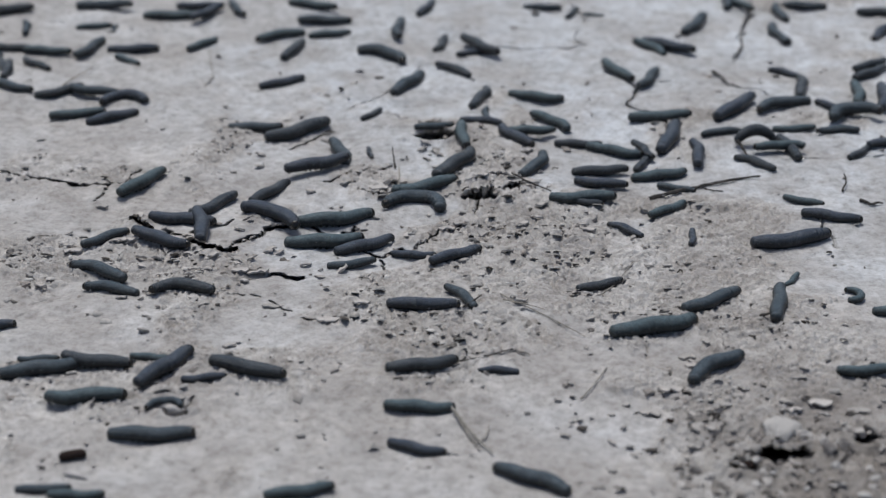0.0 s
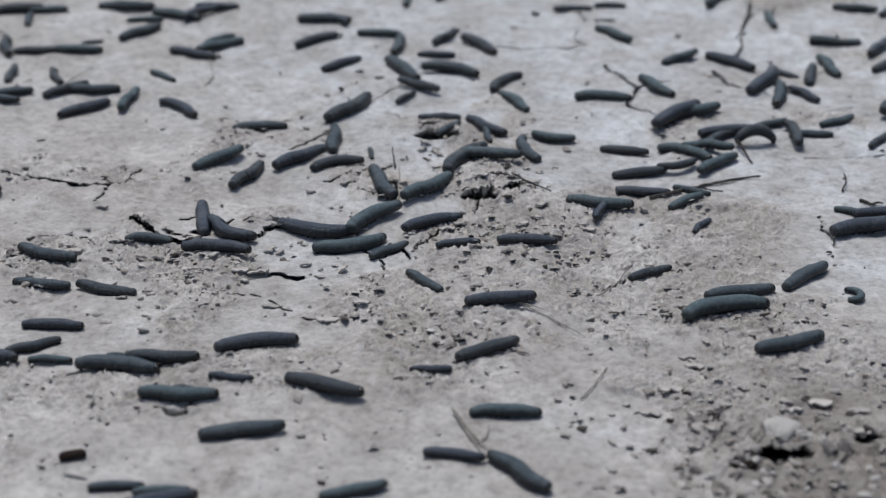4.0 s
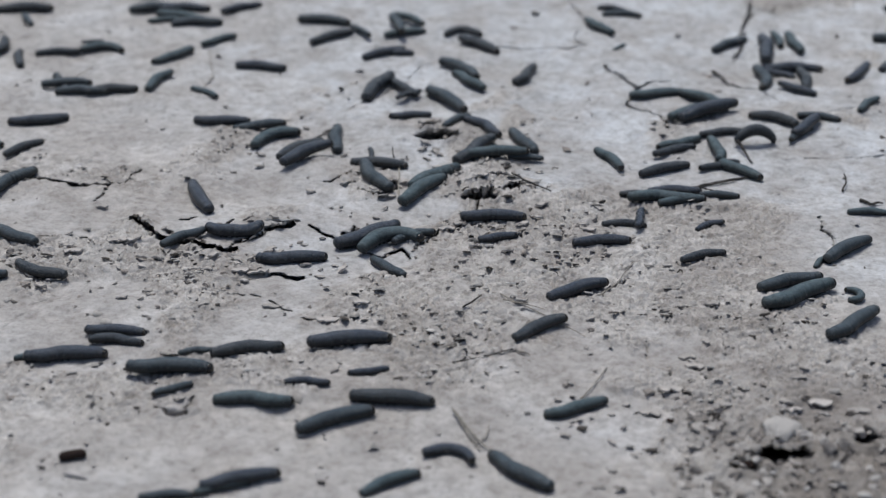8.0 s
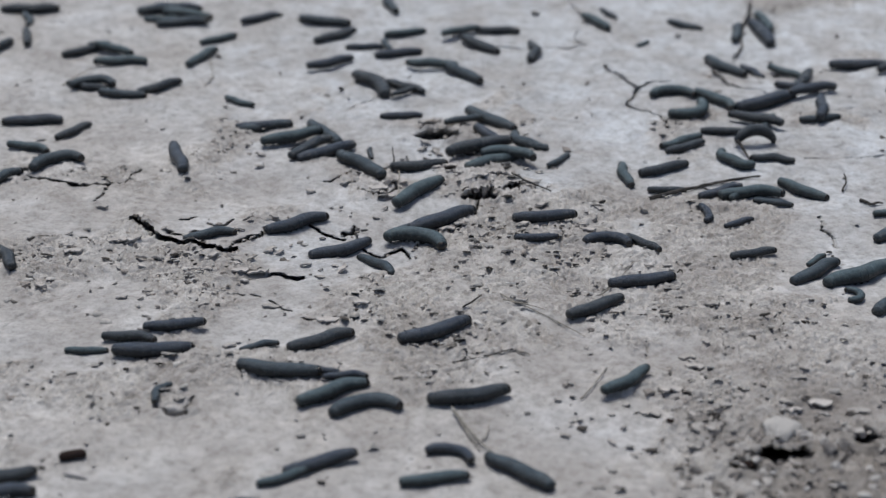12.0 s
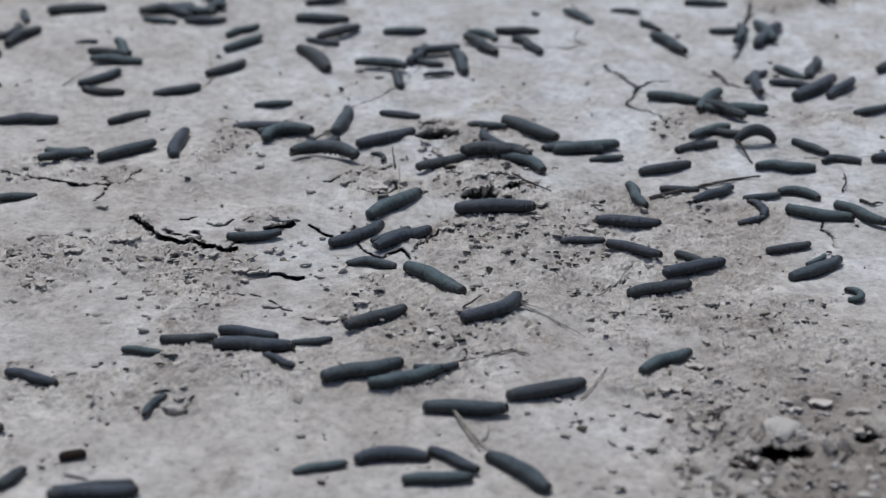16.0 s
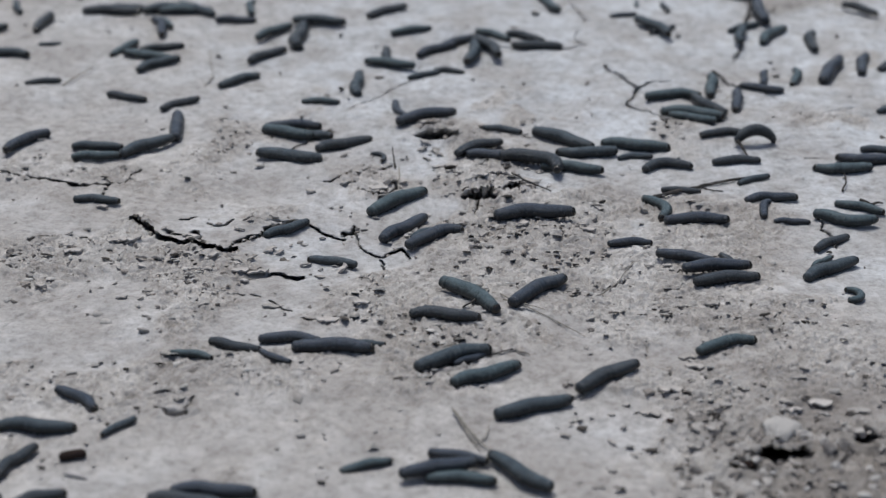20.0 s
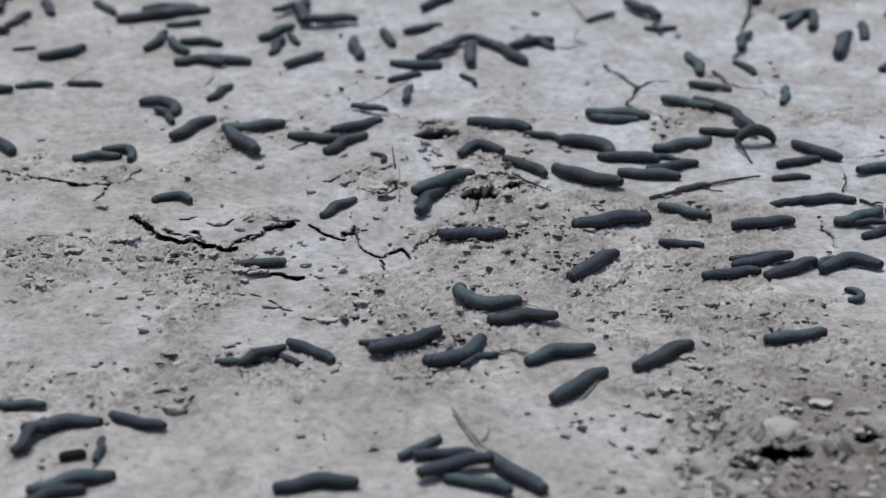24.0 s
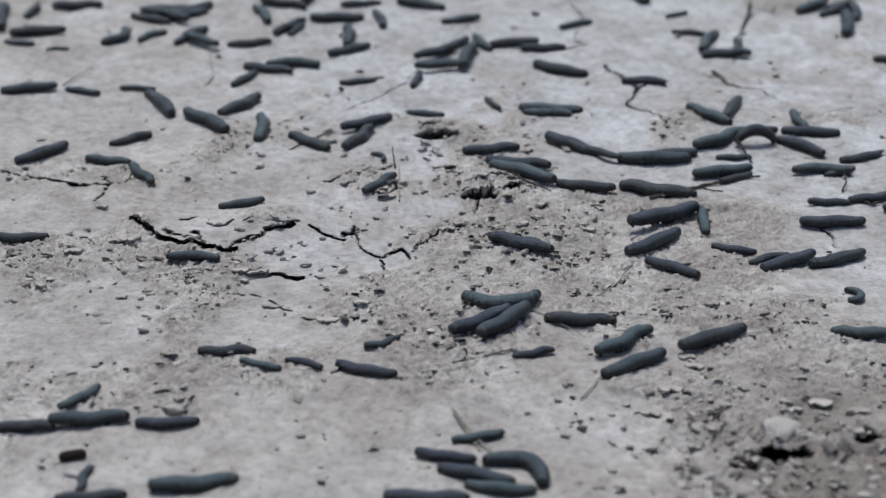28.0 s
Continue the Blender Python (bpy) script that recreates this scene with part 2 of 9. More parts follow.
crack(1.0, 2, (-0.109, -0.053), (-0.102, -0.054), (-0.093, -0.056))
crack(0.9, 2, (-0.089, -0.061), (-0.084, -0.067), (-0.074, -0.072))
crack(1.4, 3, (-0.221, 0.005), (-0.212, 0.010), (-0.202, 0.014))
crack(0.6, 0.8, (-0.216, -0.089), (-0.212, -0.082), (-0.207, -0.070), (-0.201, -0.061), (-0.195, -0.054))
crack(0.9, 2, (-0.068, -0.082), (-0.062, -0.083), (-0.054, -0.082), (-0.047, -0.082))
crack(1.5, 5, (-0.016, -0.001), (-0.007, 0.014), (0.002, 0.021), (0.017, 0.025))
crack(1.9, 6, (0.010, 0.065), (0.021, 0.059), (0.030, 0.062), (0.043, 0.071))
crack(1.2, 3, (0.018, 0.059), (0.016, 0.036))
crack(0.4, 0.6, (0.029, -0.061), (0.041, -0.073), (0.056, -0.085), (0.065, -0.093))
crack(1.3, 2, (-0.128, -0.168), (-0.122, -0.175), (-0.116, -0.171), (-0.114, -0.160))
crack(1.3, 4, (0.105, 0.271), (0.114, 0.248), (0.124, 0.233), (0.116, 0.214), (0.116, 0.200), (0.127, 0.195), (0.133, 0.177), (0.136, 0.157))
crack(1, 3, (0.124, 0.233), (0.135, 0.241), (0.146, 0.242))
crack(0.7, 1.5, (0.182, 0.238), (0.198, 0.230), (0.210, 0.209), (0.216, 0.198))
crack(0.8, 1.5, (0.089, 0.403), (0.098, 0.361), (0.089, 0.316), (0.094, 0.305), (0.059, 0.302), (0.025, 0.311))
crack(1, 3, (0.215, 0.391), (0.214, 0.367), (0.202, 0.333), (0.200, 0.311), (0.192, 0.289))
crack(0.6, 1, (-0.094, 0.200), (-0.078, 0.195), (-0.057, 0.200), (-0.044, 0.214), (-0.030, 0.238), (-0.016, 0.271), (-0.005, 0.279))
crack(1.2, 3, (-0.091, 0.136), (-0.076, 0.155), (-0.066, 0.168))
crack(0.6, 1, (0.212, 0.117), (0.235, 0.119), (0.258, 0.123))
crack(0.6, 0.8, (0.222, 0.177), (0.248, 0.191), (0.274, 0.200))
crack(1.1, 3, (0.207, 0.039), (0.207, 0.014), (0.208, -0.001))
crack(0.9, 2, (0.078, -0.058), (0.090, -0.040), (0.099, -0.019))
crack(0.7, 1, (0.097, -0.105), (0.097, -0.124), (0.099, -0.143), (0.104, -0.151))
crack(1.4, 3, (0.086, -0.171), (0.094, -0.167), (0.098, -0.171))
crack(1.4, 3, (0.119, -0.171), (0.127, -0.183), (0.121, -0.190))
crack(1.2, 3, (-0.046, 0.069), (-0.033, 0.064), (-0.027, 0.075))
crack(1, 2, (-0.068, 0.081), (-0.050, 0.095), (-0.031, 0.105))
crack(0.7, 1.5, (0.039, -0.121), (0.026, -0.117), (0.004, -0.127))

HOLES = ((0.1495, -0.206, 0.0100, 0.0065, 0.018), (0.1315, -0.212, 0.006, 0.006, 0.012), (-0.004, 0.150, 0.0115, 0.006, 0.011), (0.0215, 0.0570, 0.0090, 0.0034, 0.008), (0.186, -0.195, 0.006, 0.005, 0.007), (-0.119, -0.172, 0.0045, 0.002, 0.0014))


def relief(x, y):
    m = looseness(x, y)
    h = swell(x, y) + 0.0011 * fbm(x, y, 0.035, 2, 31) - 0.0009 * np.clip(m * 2 - 0.5, 0, 1)
    lumps = fbm(x, y, 0.0075, 4, 41)
    h = h + m * (0.0003 * lumps + 0.0010 * np.abs(fbm(x * 0.7, y, 0.013, 3, 47)) - 0.0005)
    h = h - 0.0012 * np.clip(fbm(x, y, 0.006, 2, 59) - 0.75, 0, 1) * (0.4 + m)
    h = h + (0.00024 + 0.00020 * m) * fbm(x, y, 0.0045, 3, 53) + 0.0008 * fbm(x * 0.8, y, 0.016, 4, 57)
    q = 2.6 * fbm(x, y, 0.016, 4, 67)
    stair = np.floor(q) + np.clip((q - np.floor(q)) * 10, 0, 1)
    h = h + 0.0026 * np.clip(m * 1.5, 0, 1) * (stair - q + 0.5)
    q = 2.2 * fbm(x * 0.75, y, 0.0065, 3, 79)
    stair = np.floor(q) + np.clip((q - np.floor(q)) * 6, 0, 1)
    h = h + 0.0010 * np.clip(m * 1.6 - 0.7, 0, 1) * (stair - q + 0.5)
    h = h + m * 0.0003 * fbm(x * 0.8, y, 0.0036, 2, 73)
    plates = np.abs(fbm(x * 0.7, y, 0.03, 2, 61))
    h = h - 0.0011 * np.clip(1 - plates / 0.045, 0, 1) * np.clip(m * 1.6, 0, 1)
    wx = x + 0.0022 * fbm(x, y, 0.012, 3, 71) + 0.0007 * fbm(x, y, 0.0045, 2, 75)
    wy = y + 0.0022 * fbm(x, y, 0.012, 3, 83) + 0.0010 * fbm(x, y, 0.0045, 2, 85)
    under = np.zeros(h.shape)
    raised = np.zeros(h.shape)
    for width, depth, course in CRACKS:
        px, py = np.array([q[0] for q in course]), np.array([q[1] for q in course])
        near = (wx > px.min() - 0.02) & (wx < px.max() + 0.02) & (wy > py.min() - 0.012) & (wy < py.max() + 0.06)
        if not near.any():
            continue
        ax, ay = wx[near], wy[near]
        d, side, off = np.full(ax.shape, 1.0), np.zeros(ax.shape), np.zeros(ax.shape)
        last = len(course) - 2
        for k in range(last + 1):
            ux, uy = px[k + 1] - px[k], py[k + 1] - py[k]
            raw = ((ax - px[k]) * ux + (ay - py[k]) * uy) / (ux * ux + uy * uy)
            s = np.clip(raw, 0, 1)
            dk = np.hypot(ax - px[k] - s * ux, ay - py[k] - s * uy)
            closer = dk < d
            d[closer] = dk[closer]
            side[closer] = np.sign(ux * (ay - py[k]) - uy * (ax - px[k]))[closer]
            beyond = np.zeros(ax.shape)
            if k == 0:
                beyond = np.maximum(beyond, -raw)
            if k == last:
                beyond = np.maximum(beyond, raw - 1)
            off[closer] = (np.maximum(beyond, 0) * math.hypot(ux, uy))[closer]
        wide = (0.46 if width < 0.0022 else 0.40) * width * np.clip(0.8 + 0.75 * fbm(ax, ay, 0.014, 3, 97), 0.1 if width < 0.0012 else 0.45, 1.6)
        cut = 2.2 * depth * np.clip(1.35 - d / np.maximum(wide, 0.00045), 0, 1) ** 0.6 * np.clip(wide / 0.0006, 0.12, 1)
        lip = (width > 0.0017) * 0.0007 * np.exp(-((d - wide * 2) / 0.003) ** 2) * (depth / 0.005)
        rise = np.zeros(ax.shape)
        if 0.0015 < width < 0.0022 or width > 0.003:
            rise = 0.00036 * depth / 0.001 * (side > 0) * np.exp(-d / 0.022) * np.exp(-((off / 0.006) ** 2))
        h[near] = h[near] - cut + lip
        raised[near] = np.maximum(raised[near], rise)
        under[near] = np.maximum(under[near], cut)
    h = h + raised
    for cx, cy, rx, ry, depth in HOLES:
        r = np.hypot((wx - cx) / rx, (wy - cy) / ry) + 0.14 * fbm(x, y, 0.008, 2, 101)
        pit = 2.0 * depth * np.clip(1.25 - r, 0, 1) ** 0.5
        h = h - pit + 0.0018 * np.exp(-((r - 1.7) / 0.5) ** 2)
        under = np.maximum(under, pit)
    return h, under


def axis(lo, hi, step, far):
    inner = np.arange(lo, hi + step / 2, step)
    out, gap, at = [], step, 0.0
    while at < far:
        gap *= 1.22
        at += gap
        out.append(at)
    out = np.array(out)
    return np.concatenate([(lo - out)[::-1], inner, hi + out])


FLOOR = {}


def soften(z, k):
    """The mean height over a square of 2k+1 steps."""
    for ax in (0, 1):
        pad = np.concatenate([np.repeat(np.take(z, [0], ax), k + 1, ax), z, np.repeat(np.take(z, [-1], ax), k, ax)], ax)
        c = np.cumsum(pad, ax)
        n = z.shape[ax]
        z = (np.take(c, range(2 * k + 1, 2 * k + 1 + n), ax) - np.take(c, range(0, n), ax)) / (2 * k + 1)
    return z


def build_ground():
    xs, ys = axis(-0.345, 0.345, 0.0009, 300.0), axis(-0.255, 0.425, 0.0009, 300.0)
    X, Y = np.meshgrid(xs, ys)
    Zs, under = relief(X.ravel(), Y.ravel())
    nx, ny = len(xs), len(ys)
    FLOOR["xs"], FLOOR["ys"], FLOOR["z"] = xs, ys, soften((Zs + np.maximum(under - 0.0015, 0)).reshape(ny, nx), 6)
    me = bpy.data.meshes.new("ground")
    me.vertices.add(nx * ny)
    me.vertices.foreach_set("co", np.stack([X.ravel(), Y.ravel() + 1.9 * under, Zs], 1).ravel())
    i = (np.arange(ny - 1)[:, None] * nx + np.arange(nx - 1)[None, :]).ravel()
    quads = np.stack([i, i + 1, i + nx + 1, i + nx], 1).ravel()
    n = len(i)
    me.loops.add(n * 4)
    me.polygons.add(n)
    me.loops.foreach_set("vertex_index", quads)
    me.polygons.foreach_set("loop_start", np.arange(n) * 4)
    me.polygons.foreach_set("use_smooth", np.ones(n, bool))
    me.update()
    crust = me.attributes.new("crust", "FLOAT", "POINT")
    crust.data.foreach_set("value", np.clip(1.5 - 3.0 * looseness(X.ravel(), Y.ravel()), 0, 1))
    # Crust tone by place: paler and bluer farther back, darker in three patches.
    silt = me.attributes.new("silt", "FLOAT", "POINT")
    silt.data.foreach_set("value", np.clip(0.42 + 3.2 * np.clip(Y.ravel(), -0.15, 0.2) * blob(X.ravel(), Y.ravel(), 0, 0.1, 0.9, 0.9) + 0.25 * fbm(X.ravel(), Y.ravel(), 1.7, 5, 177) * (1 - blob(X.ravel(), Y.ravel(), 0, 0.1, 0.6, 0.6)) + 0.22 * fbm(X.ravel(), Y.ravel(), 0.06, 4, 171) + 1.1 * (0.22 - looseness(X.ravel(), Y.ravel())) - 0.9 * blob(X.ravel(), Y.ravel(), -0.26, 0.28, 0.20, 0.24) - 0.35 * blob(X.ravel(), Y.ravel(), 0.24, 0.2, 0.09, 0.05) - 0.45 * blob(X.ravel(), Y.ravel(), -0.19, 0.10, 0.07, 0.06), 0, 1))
    dug = me.attributes.new("dug", "FLOAT", "POINT")
    fx, fy = X.ravel(), Y.ravel()
    heap = np.clip(1.0 * blob(fx, fy, 0.172, -0.215, 0.068, 0.055) + 0.45 * blob(fx, fy, 0.19, -0.15, 0.05, 0.04) + 0.3 * blob(fx, fy, 0.10, -0.15, 0.03, 0.02) + 0.3 * fbm(fx, fy, 0.03, 3, 151) * (fy < 0.1) - 0.1, 0, 1)
    dug.data.foreach_set("value", heap)
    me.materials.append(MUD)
    ob = new("ground", me)
    tagged(ob, "pale grey dry cracked mud with crumbled patches", "ground", kind="structure")
    return ob


ground = build_ground()


def floor_at(x, y):
    """The height on which a body a few millimetres wide rests."""
    i = min(len(FLOOR["xs"]) - 1, int(np.searchsorted(FLOOR["xs"], x)))
    j = min(len(FLOOR["ys"]) - 1, int(np.searchsorted(FLOOR["ys"], y)))
    return float(FLOOR["z"][j, i])


# ---- caterpillars: built to a body length of one, then sized ----
SEGMENTS = 12
GIRTH = [0.076, 0.090, 0.095, 0.098, 0.100, 0.101, 0.100, 0.099, 0.097, 0.093, 0.086, 0.076]
PITCH = 0.93 / SEGMENTS


def along(k):
    """How far along the body ring k lies (the head after the last ring)."""
    return -0.5 + 0.035 + PITCH * (k + 0.5) if k < SEGMENTS else 0.478


def tube(rings, sides=14, flat=0.82):
    """A closed round body along x; rings are (x, radius)."""
    bm = bmesh.new()
    loops = []
    for x, r in rings:
        loop = []
        for k in range(sides):
            a = 2 * math.pi * k / sides
            y, z = r * math.cos(a), r * math.sin(a)
            loop.append(bm.verts.new((x, y, z * (flat if z < 0 else 0.96))))
        loops.append(loop)
    for a, b in zip(loops, loops[1:]):
        for k in range(sides):
            bm.faces.new((a[k], a[(k + 1) % sides], b[(k + 1) % sides], b[k]))
    bm.faces.new(loops[0])
    bm.faces.new(list(reversed(loops[-1])))
    for f in bm.faces:
        f.smooth = True
    bmesh.ops.recalc_face_normals(bm, faces=bm.faces)
    return bm


def mesh_of(name, bm, material):
    me = bpy.data.meshes.new(name)
    bm.to_mesh(me)
    bm.free()
    me.materials.append(material)
    return me


def segment_mesh(k, skin):
    g = GIRTH[k]
    before, after = GIRTH[max(0, k - 1)], GIRTH[min(SEGMENTS - 1, k + 1)]
    a, b = (g + before) / 2, (g + after) / 2
    h = PITCH / 2
    rings = [(-h * 1.6, (a + (before - a) * 0.6) * 0.98), (-h * 1.2, (a + (before - a) * 0.2) * 0.995), (-h * 1.0, a), (-h * 0.5, (a + g) / 2), (0, g), (h * 0.5, (b + g) / 2), (h * 1.0, b), (h * 1.2, (b + (after - b) * 0.2) * 0.995), (h * 1.6, (b + (after - b) * 0.6) * 0.98)]
    if k == 0:
        rings = [(-h * 1.75 + h * q, 0.083 * math.sqrt(1 - (1 - q / 1.6) ** 2)) for q in (0.06, 0.2, 0.45, 0.8, 1.2)] + rings[4:]
    if k == SEGMENTS - 1:
        rings = rings[:6] + [(h * 0.95, 0.073), (h * 1.3, 0.060)]
    me = mesh_of("body_segment", tube(rings), skin)
    body = me.attributes.new("body", "FLOAT_VECTOR", "POINT")
    for v, at in zip(me.vertices, body.data):
        at.vector = (v.co.x + along(k), v.co.y, v.co.z)
    return me


def leg_mesh(side, thoracic):
    bm = bmesh.new()
    if thoracic:
        chain = [((0, 0, 0), 0.013), ((0.010, side * 0.006, -0.014), 0.009), ((0.016, side * 0.003, -0.027), 0.003)]
    else:
        chain = [((0, 0, 0), 0.021), ((0, side * 0.004, -0.012), 0.019), ((0, side * 0.005, -0.022), 0.02)]
    loops = []
    for (x, y, z), r in chain:
        loops.append([bm.verts.new((x + r * math.cos(a), y + r * math.sin(a), z)) for a in [math.pi * k / 3 for k in range(6)]])
    for a, b in zip(loops, loops[1:]):
        for k in range(6):
            bm.faces.new((a[k], a[(k + 1) % 6], b[(k + 1) % 6], b[k]))
    bm.faces.new(loops[0])
    bm.faces.new(loops[-1])
    bmesh.ops.recalc_face_normals(bm, faces=bm.faces)
    for f in bm.faces:
        f.smooth = True
    return mesh_of("thoracic_leg" if thoracic else "proleg", bm, PALE_LEG_MAT if thoracic else LEG_MAT)


def head_mesh():
    bm = bmesh.new()
    bmesh.ops.create_uvsphere(bm, u_segments=12, v_segments=8, radius=0.062)
    for v in bm.verts:
        v.co.x *= 0.82
        if v.co.x > 0.02:
            v.co.z -= 0.25 * (v.co.x - 0.02)
        if v.co.z > 0:
            v.co.z -= 0.008 * math.exp(-(v.co.y / 0.012) ** 2)
    for f in bm.faces:
        f.smooth = True
    return mesh_of("head", bm, HEAD_MAT)


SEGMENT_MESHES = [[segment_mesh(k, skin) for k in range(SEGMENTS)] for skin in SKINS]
LEG_MESHES = {(s, t): leg_mesh(s, t) for s in (-1, 1) for t in (False, True)}
HEAD_MESH = head_mesh()
LIFT = 0.077
SKIN_WORDS = ("slate-grey", "blue-black", "olive-grey", "charcoal")


def bent(bend, s):
    """Where the point at s (-0.5 the tail, 0.5 the head) of a body of length one lies when it bows by bend radians, and which way it points."""
    if abs(bend) < 1e-3:
        return s, 0.0, 0.0
    return math.sin(bend * s) / bend, (math.cos(bend / 2) - math.cos(bend * s)) / bend, bend * s


def caterpillar(length, hue, words="", legs=True):
    """An Empty on the ground under the body's middle; its pieces are rigid rings, a head and the legs under the rings."""
    size = "small thin" if length < 0.022 else "large thick" if length > 0.038 else "plump"
    thing = new("caterpillar")
    thing.empty_display_size = 0.2
    thing.scale = (length,) * 3
    tagged(thing, words or f"{size} {SKIN_WORDS[hue]} caterpillar crawling over dry cracked mud", "caterpillar", "caterpillars crossing the mud")
    for k in range(SEGMENTS):
        seg = new("body_segment", SEGMENT_MESHES[hue][k])
        seg.parent = thing
        if legs and k in (0, 3, 4, 5, 6, 9, 10, 11):
            thoracic = k > 8
            for side in (-1, 1):
                leg = new("thoracic_leg" if thoracic else "proleg", LEG_MESHES[side, thoracic])
                leg.parent = seg
                leg.location = (0, side * GIRTH[k] * 0.36, -GIRTH[k] * 0.64)
    head = new("head", HEAD_MESH)
    head.parent = thing
    head["label"] = "shiny dark head capsule"
    return thing


def crawl(thing, rows, wave=0.0):
    """Rows of seconds, x, y, heading, bow and the height of what it climbs over. The thing goes along the ground; its rings and head bow with it."""
    walk(thing, [(t, pose(x, y, floor_at(x, y) - 0.0004 + up, 0, 0, a)) for t, x, y, a, b, up in rows])
    for k, piece in enumerate(thing.children):
        steps = []
        for t, _, _, _, bow, _ in rows:
            s = along(k)
            x, y, turn = bent(bow, s)
            at = 0.45 * t + 90 * wave
            sway = 1.5 * wave * (math.sin(5.5 * s - at) + 0.35 * math.sin(12 * s - 1.7 * at))
            lean = 1.5 * wave * (5.5 * math.cos(5.5 * s - at) + 4.2 * math.cos(12 * s - 1.7 * at))
            hump = 0.010 * (1 + math.sin(9 * s - 2.1 * at)) * (1 - (2 * s) ** 2)
            nod = -0.09 * math.cos(9 * s - 2.1 * at) * (1 - (2 * s) ** 2) + 0.08 * s * (1 + math.sin(9 * s - 2.1 * at))
            steps.append((t, pose(x, y + sway, LIFT + hump, 0, math.degrees(nod), math.degrees(turn + lean))))
        walk(piece, steps)


# ---- loose earth ----
def lump_mesh(name, seed, material, detail=2):
    """A broken, angular clod about one unit across."""
    rnd = random.Random(seed)
    bm = bmesh.new()
    bmesh.ops.create_icosphere(bm, subdivisions=detail, radius=0.5)
    cuts = [(Vector((rnd.uniform(-1, 1), rnd.uniform(-1, 1), rnd.uniform(-1, 1))).normalized(), rnd.uniform(0.09, 0.34) + (0.1 if material == PALE_EARTH else 0.0)) for _ in range(11)]
    for v in bm.verts:
        for n, d in cuts:
            over = v.co.dot(n) - d
            if over > 0:
                v.co -= n * over
        v.co += Vector((rnd.uniform(-1, 1), rnd.uniform(-1, 1), rnd.uniform(-1, 1))) * 0.035
    return mesh_of(name, bm, material)


def worn_lump(seed, material):
    """A weathered lump with soft edges and a pitted skin, about one unit across."""
    rnd = random.Random(seed)
    waves = [(Vector((rnd.uniform(-1, 1), rnd.uniform(-1, 1), rnd.uniform(-1, 1))).normalized() * f, rnd.uniform(0, 6.3), 0.13 / f ** 0.8) for f in (1.2, 2, 3, 4, 5, 7, 9, 13, 17, 23) for _ in range(2)]
    bm = bmesh.new()
    bmesh.ops.create_icosphere(bm, subdivisions=4, radius=0.46)
    for v in bm.verts:
        p = v.co.copy()
        v.co *= 1 + sum(h * math.sin(k.dot(p) * 2.2 + o) for k, o, h in waves)
    for f in bm.faces:
        f.smooth = True
    return mesh_of("soil_clod", bm, material)


LUMPS = {}


def soil_clod(x, y, across, flat, material, up=0.0):
    key = (material.name, len(LUMPS) % 6)
    if key not in LUMPS:
        LUMPS[key] = lump_mesh("soil_clod", 100 + len(LUMPS), material)
    variants = [m for k, m in LUMPS.items() if k[0] == material.name]
    rnd = random.Random(int(x * 1e5) * 31 + int(y * 1e5))
    ob = new("soil_clod", worn_lump(int(across * 1e6), material) if across > 0.0085 and material == PALE_EARTH else variants[rnd.randrange(len(variants))])
    ob.matrix_basis = pose(x, y, floor_at(x, y) + up + across * flat * 0.12, rnd.uniform(-15, 15), rnd.uniform(-15, 15), rnd.uniform(0, 360))
    ob.scale = (across, across * rnd.uniform(0.7, 1.0), across * flat)
    tone = {"pale_silt": "pale grey", "damp_dark_earth": "dark red-brown"}.get(material.name, "grey-brown")
    size = "large" if across > 0.009 else "small"
    return tagged(ob, f"{size} {tone} clod of dry earth lying loose", "clod", "clods of earth")


def mud_flake(x, y, length, heading, tilt):
    """A curled flake of dried crust, its raised edge turned mostly towards the camera to fit the view."""
    rnd = random.Random(int(x * 1e5) * 17 + int(y * 1e5))
    bm = bmesh.new()
    n, m = (9, 5) if length > 0.009 else (6, 4)
    deep = length * rnd.uniform(0.38, 0.55)
    thick = min(0.0011, 0.16 * length)
    grid = {}
    for i in range(n):
        u = i / (n - 1) - 0.5
        ragged = 0.75 + 0.5 * rnd.random() if 0 < i < n - 1 else 0.35
        for j in range(m):
            v = j / (m - 1)
            px, py = u * length + rnd.uniform(-1, 1) * 0.0003, -v * deep * ragged
            pz = v * v * 0.7 * deep * math.tan(radians(tilt)) * (0.8 + 0.4 * rnd.random()) + 0.0008 * math.cos(3 * u)
            grid[i, j, 0] = bm.verts.new((px, py, pz))
            grid[i, j, 1] = bm.verts.new((px, py + 0.0002, pz + thick * (1 - 0.4 * v)))
    for i in range(n - 1):
        for j in range(m - 1):
            bm.faces.new((grid[i, j, 1], grid[i, j + 1, 1], grid[i + 1, j + 1, 1], grid[i + 1, j, 1]))
            bm.faces.new((grid[i, j, 0], grid[i + 1, j, 0], grid[i + 1, j + 1, 0], grid[i, j + 1, 0]))
    for i in range(n - 1):
        for j in (0, m - 1):
            bm.faces.new((grid[i, j, 0], grid[i, j, 1], grid[i + 1, j, 1], grid[i + 1, j, 0]))
    for j in range(m - 1):
        for i in (0, n - 1):
            bm.faces.new((grid[i, j, 0], grid[i, j + 1, 0], grid[i, j + 1, 1], grid[i, j, 1]))
    bmesh.ops.recalc_face_normals(bm, faces=bm.faces)
    ob = new("mud_flake", mesh_of("mud_flake", bm, FLAKE))
    ob.matrix_basis = pose(x, y, floor_at(x, y) - 0.0003, 0, 0, heading)
    return tagged(ob, "curled pale flake of dried mud crust with a broken edge", "mud flake", "curled flakes of crust")


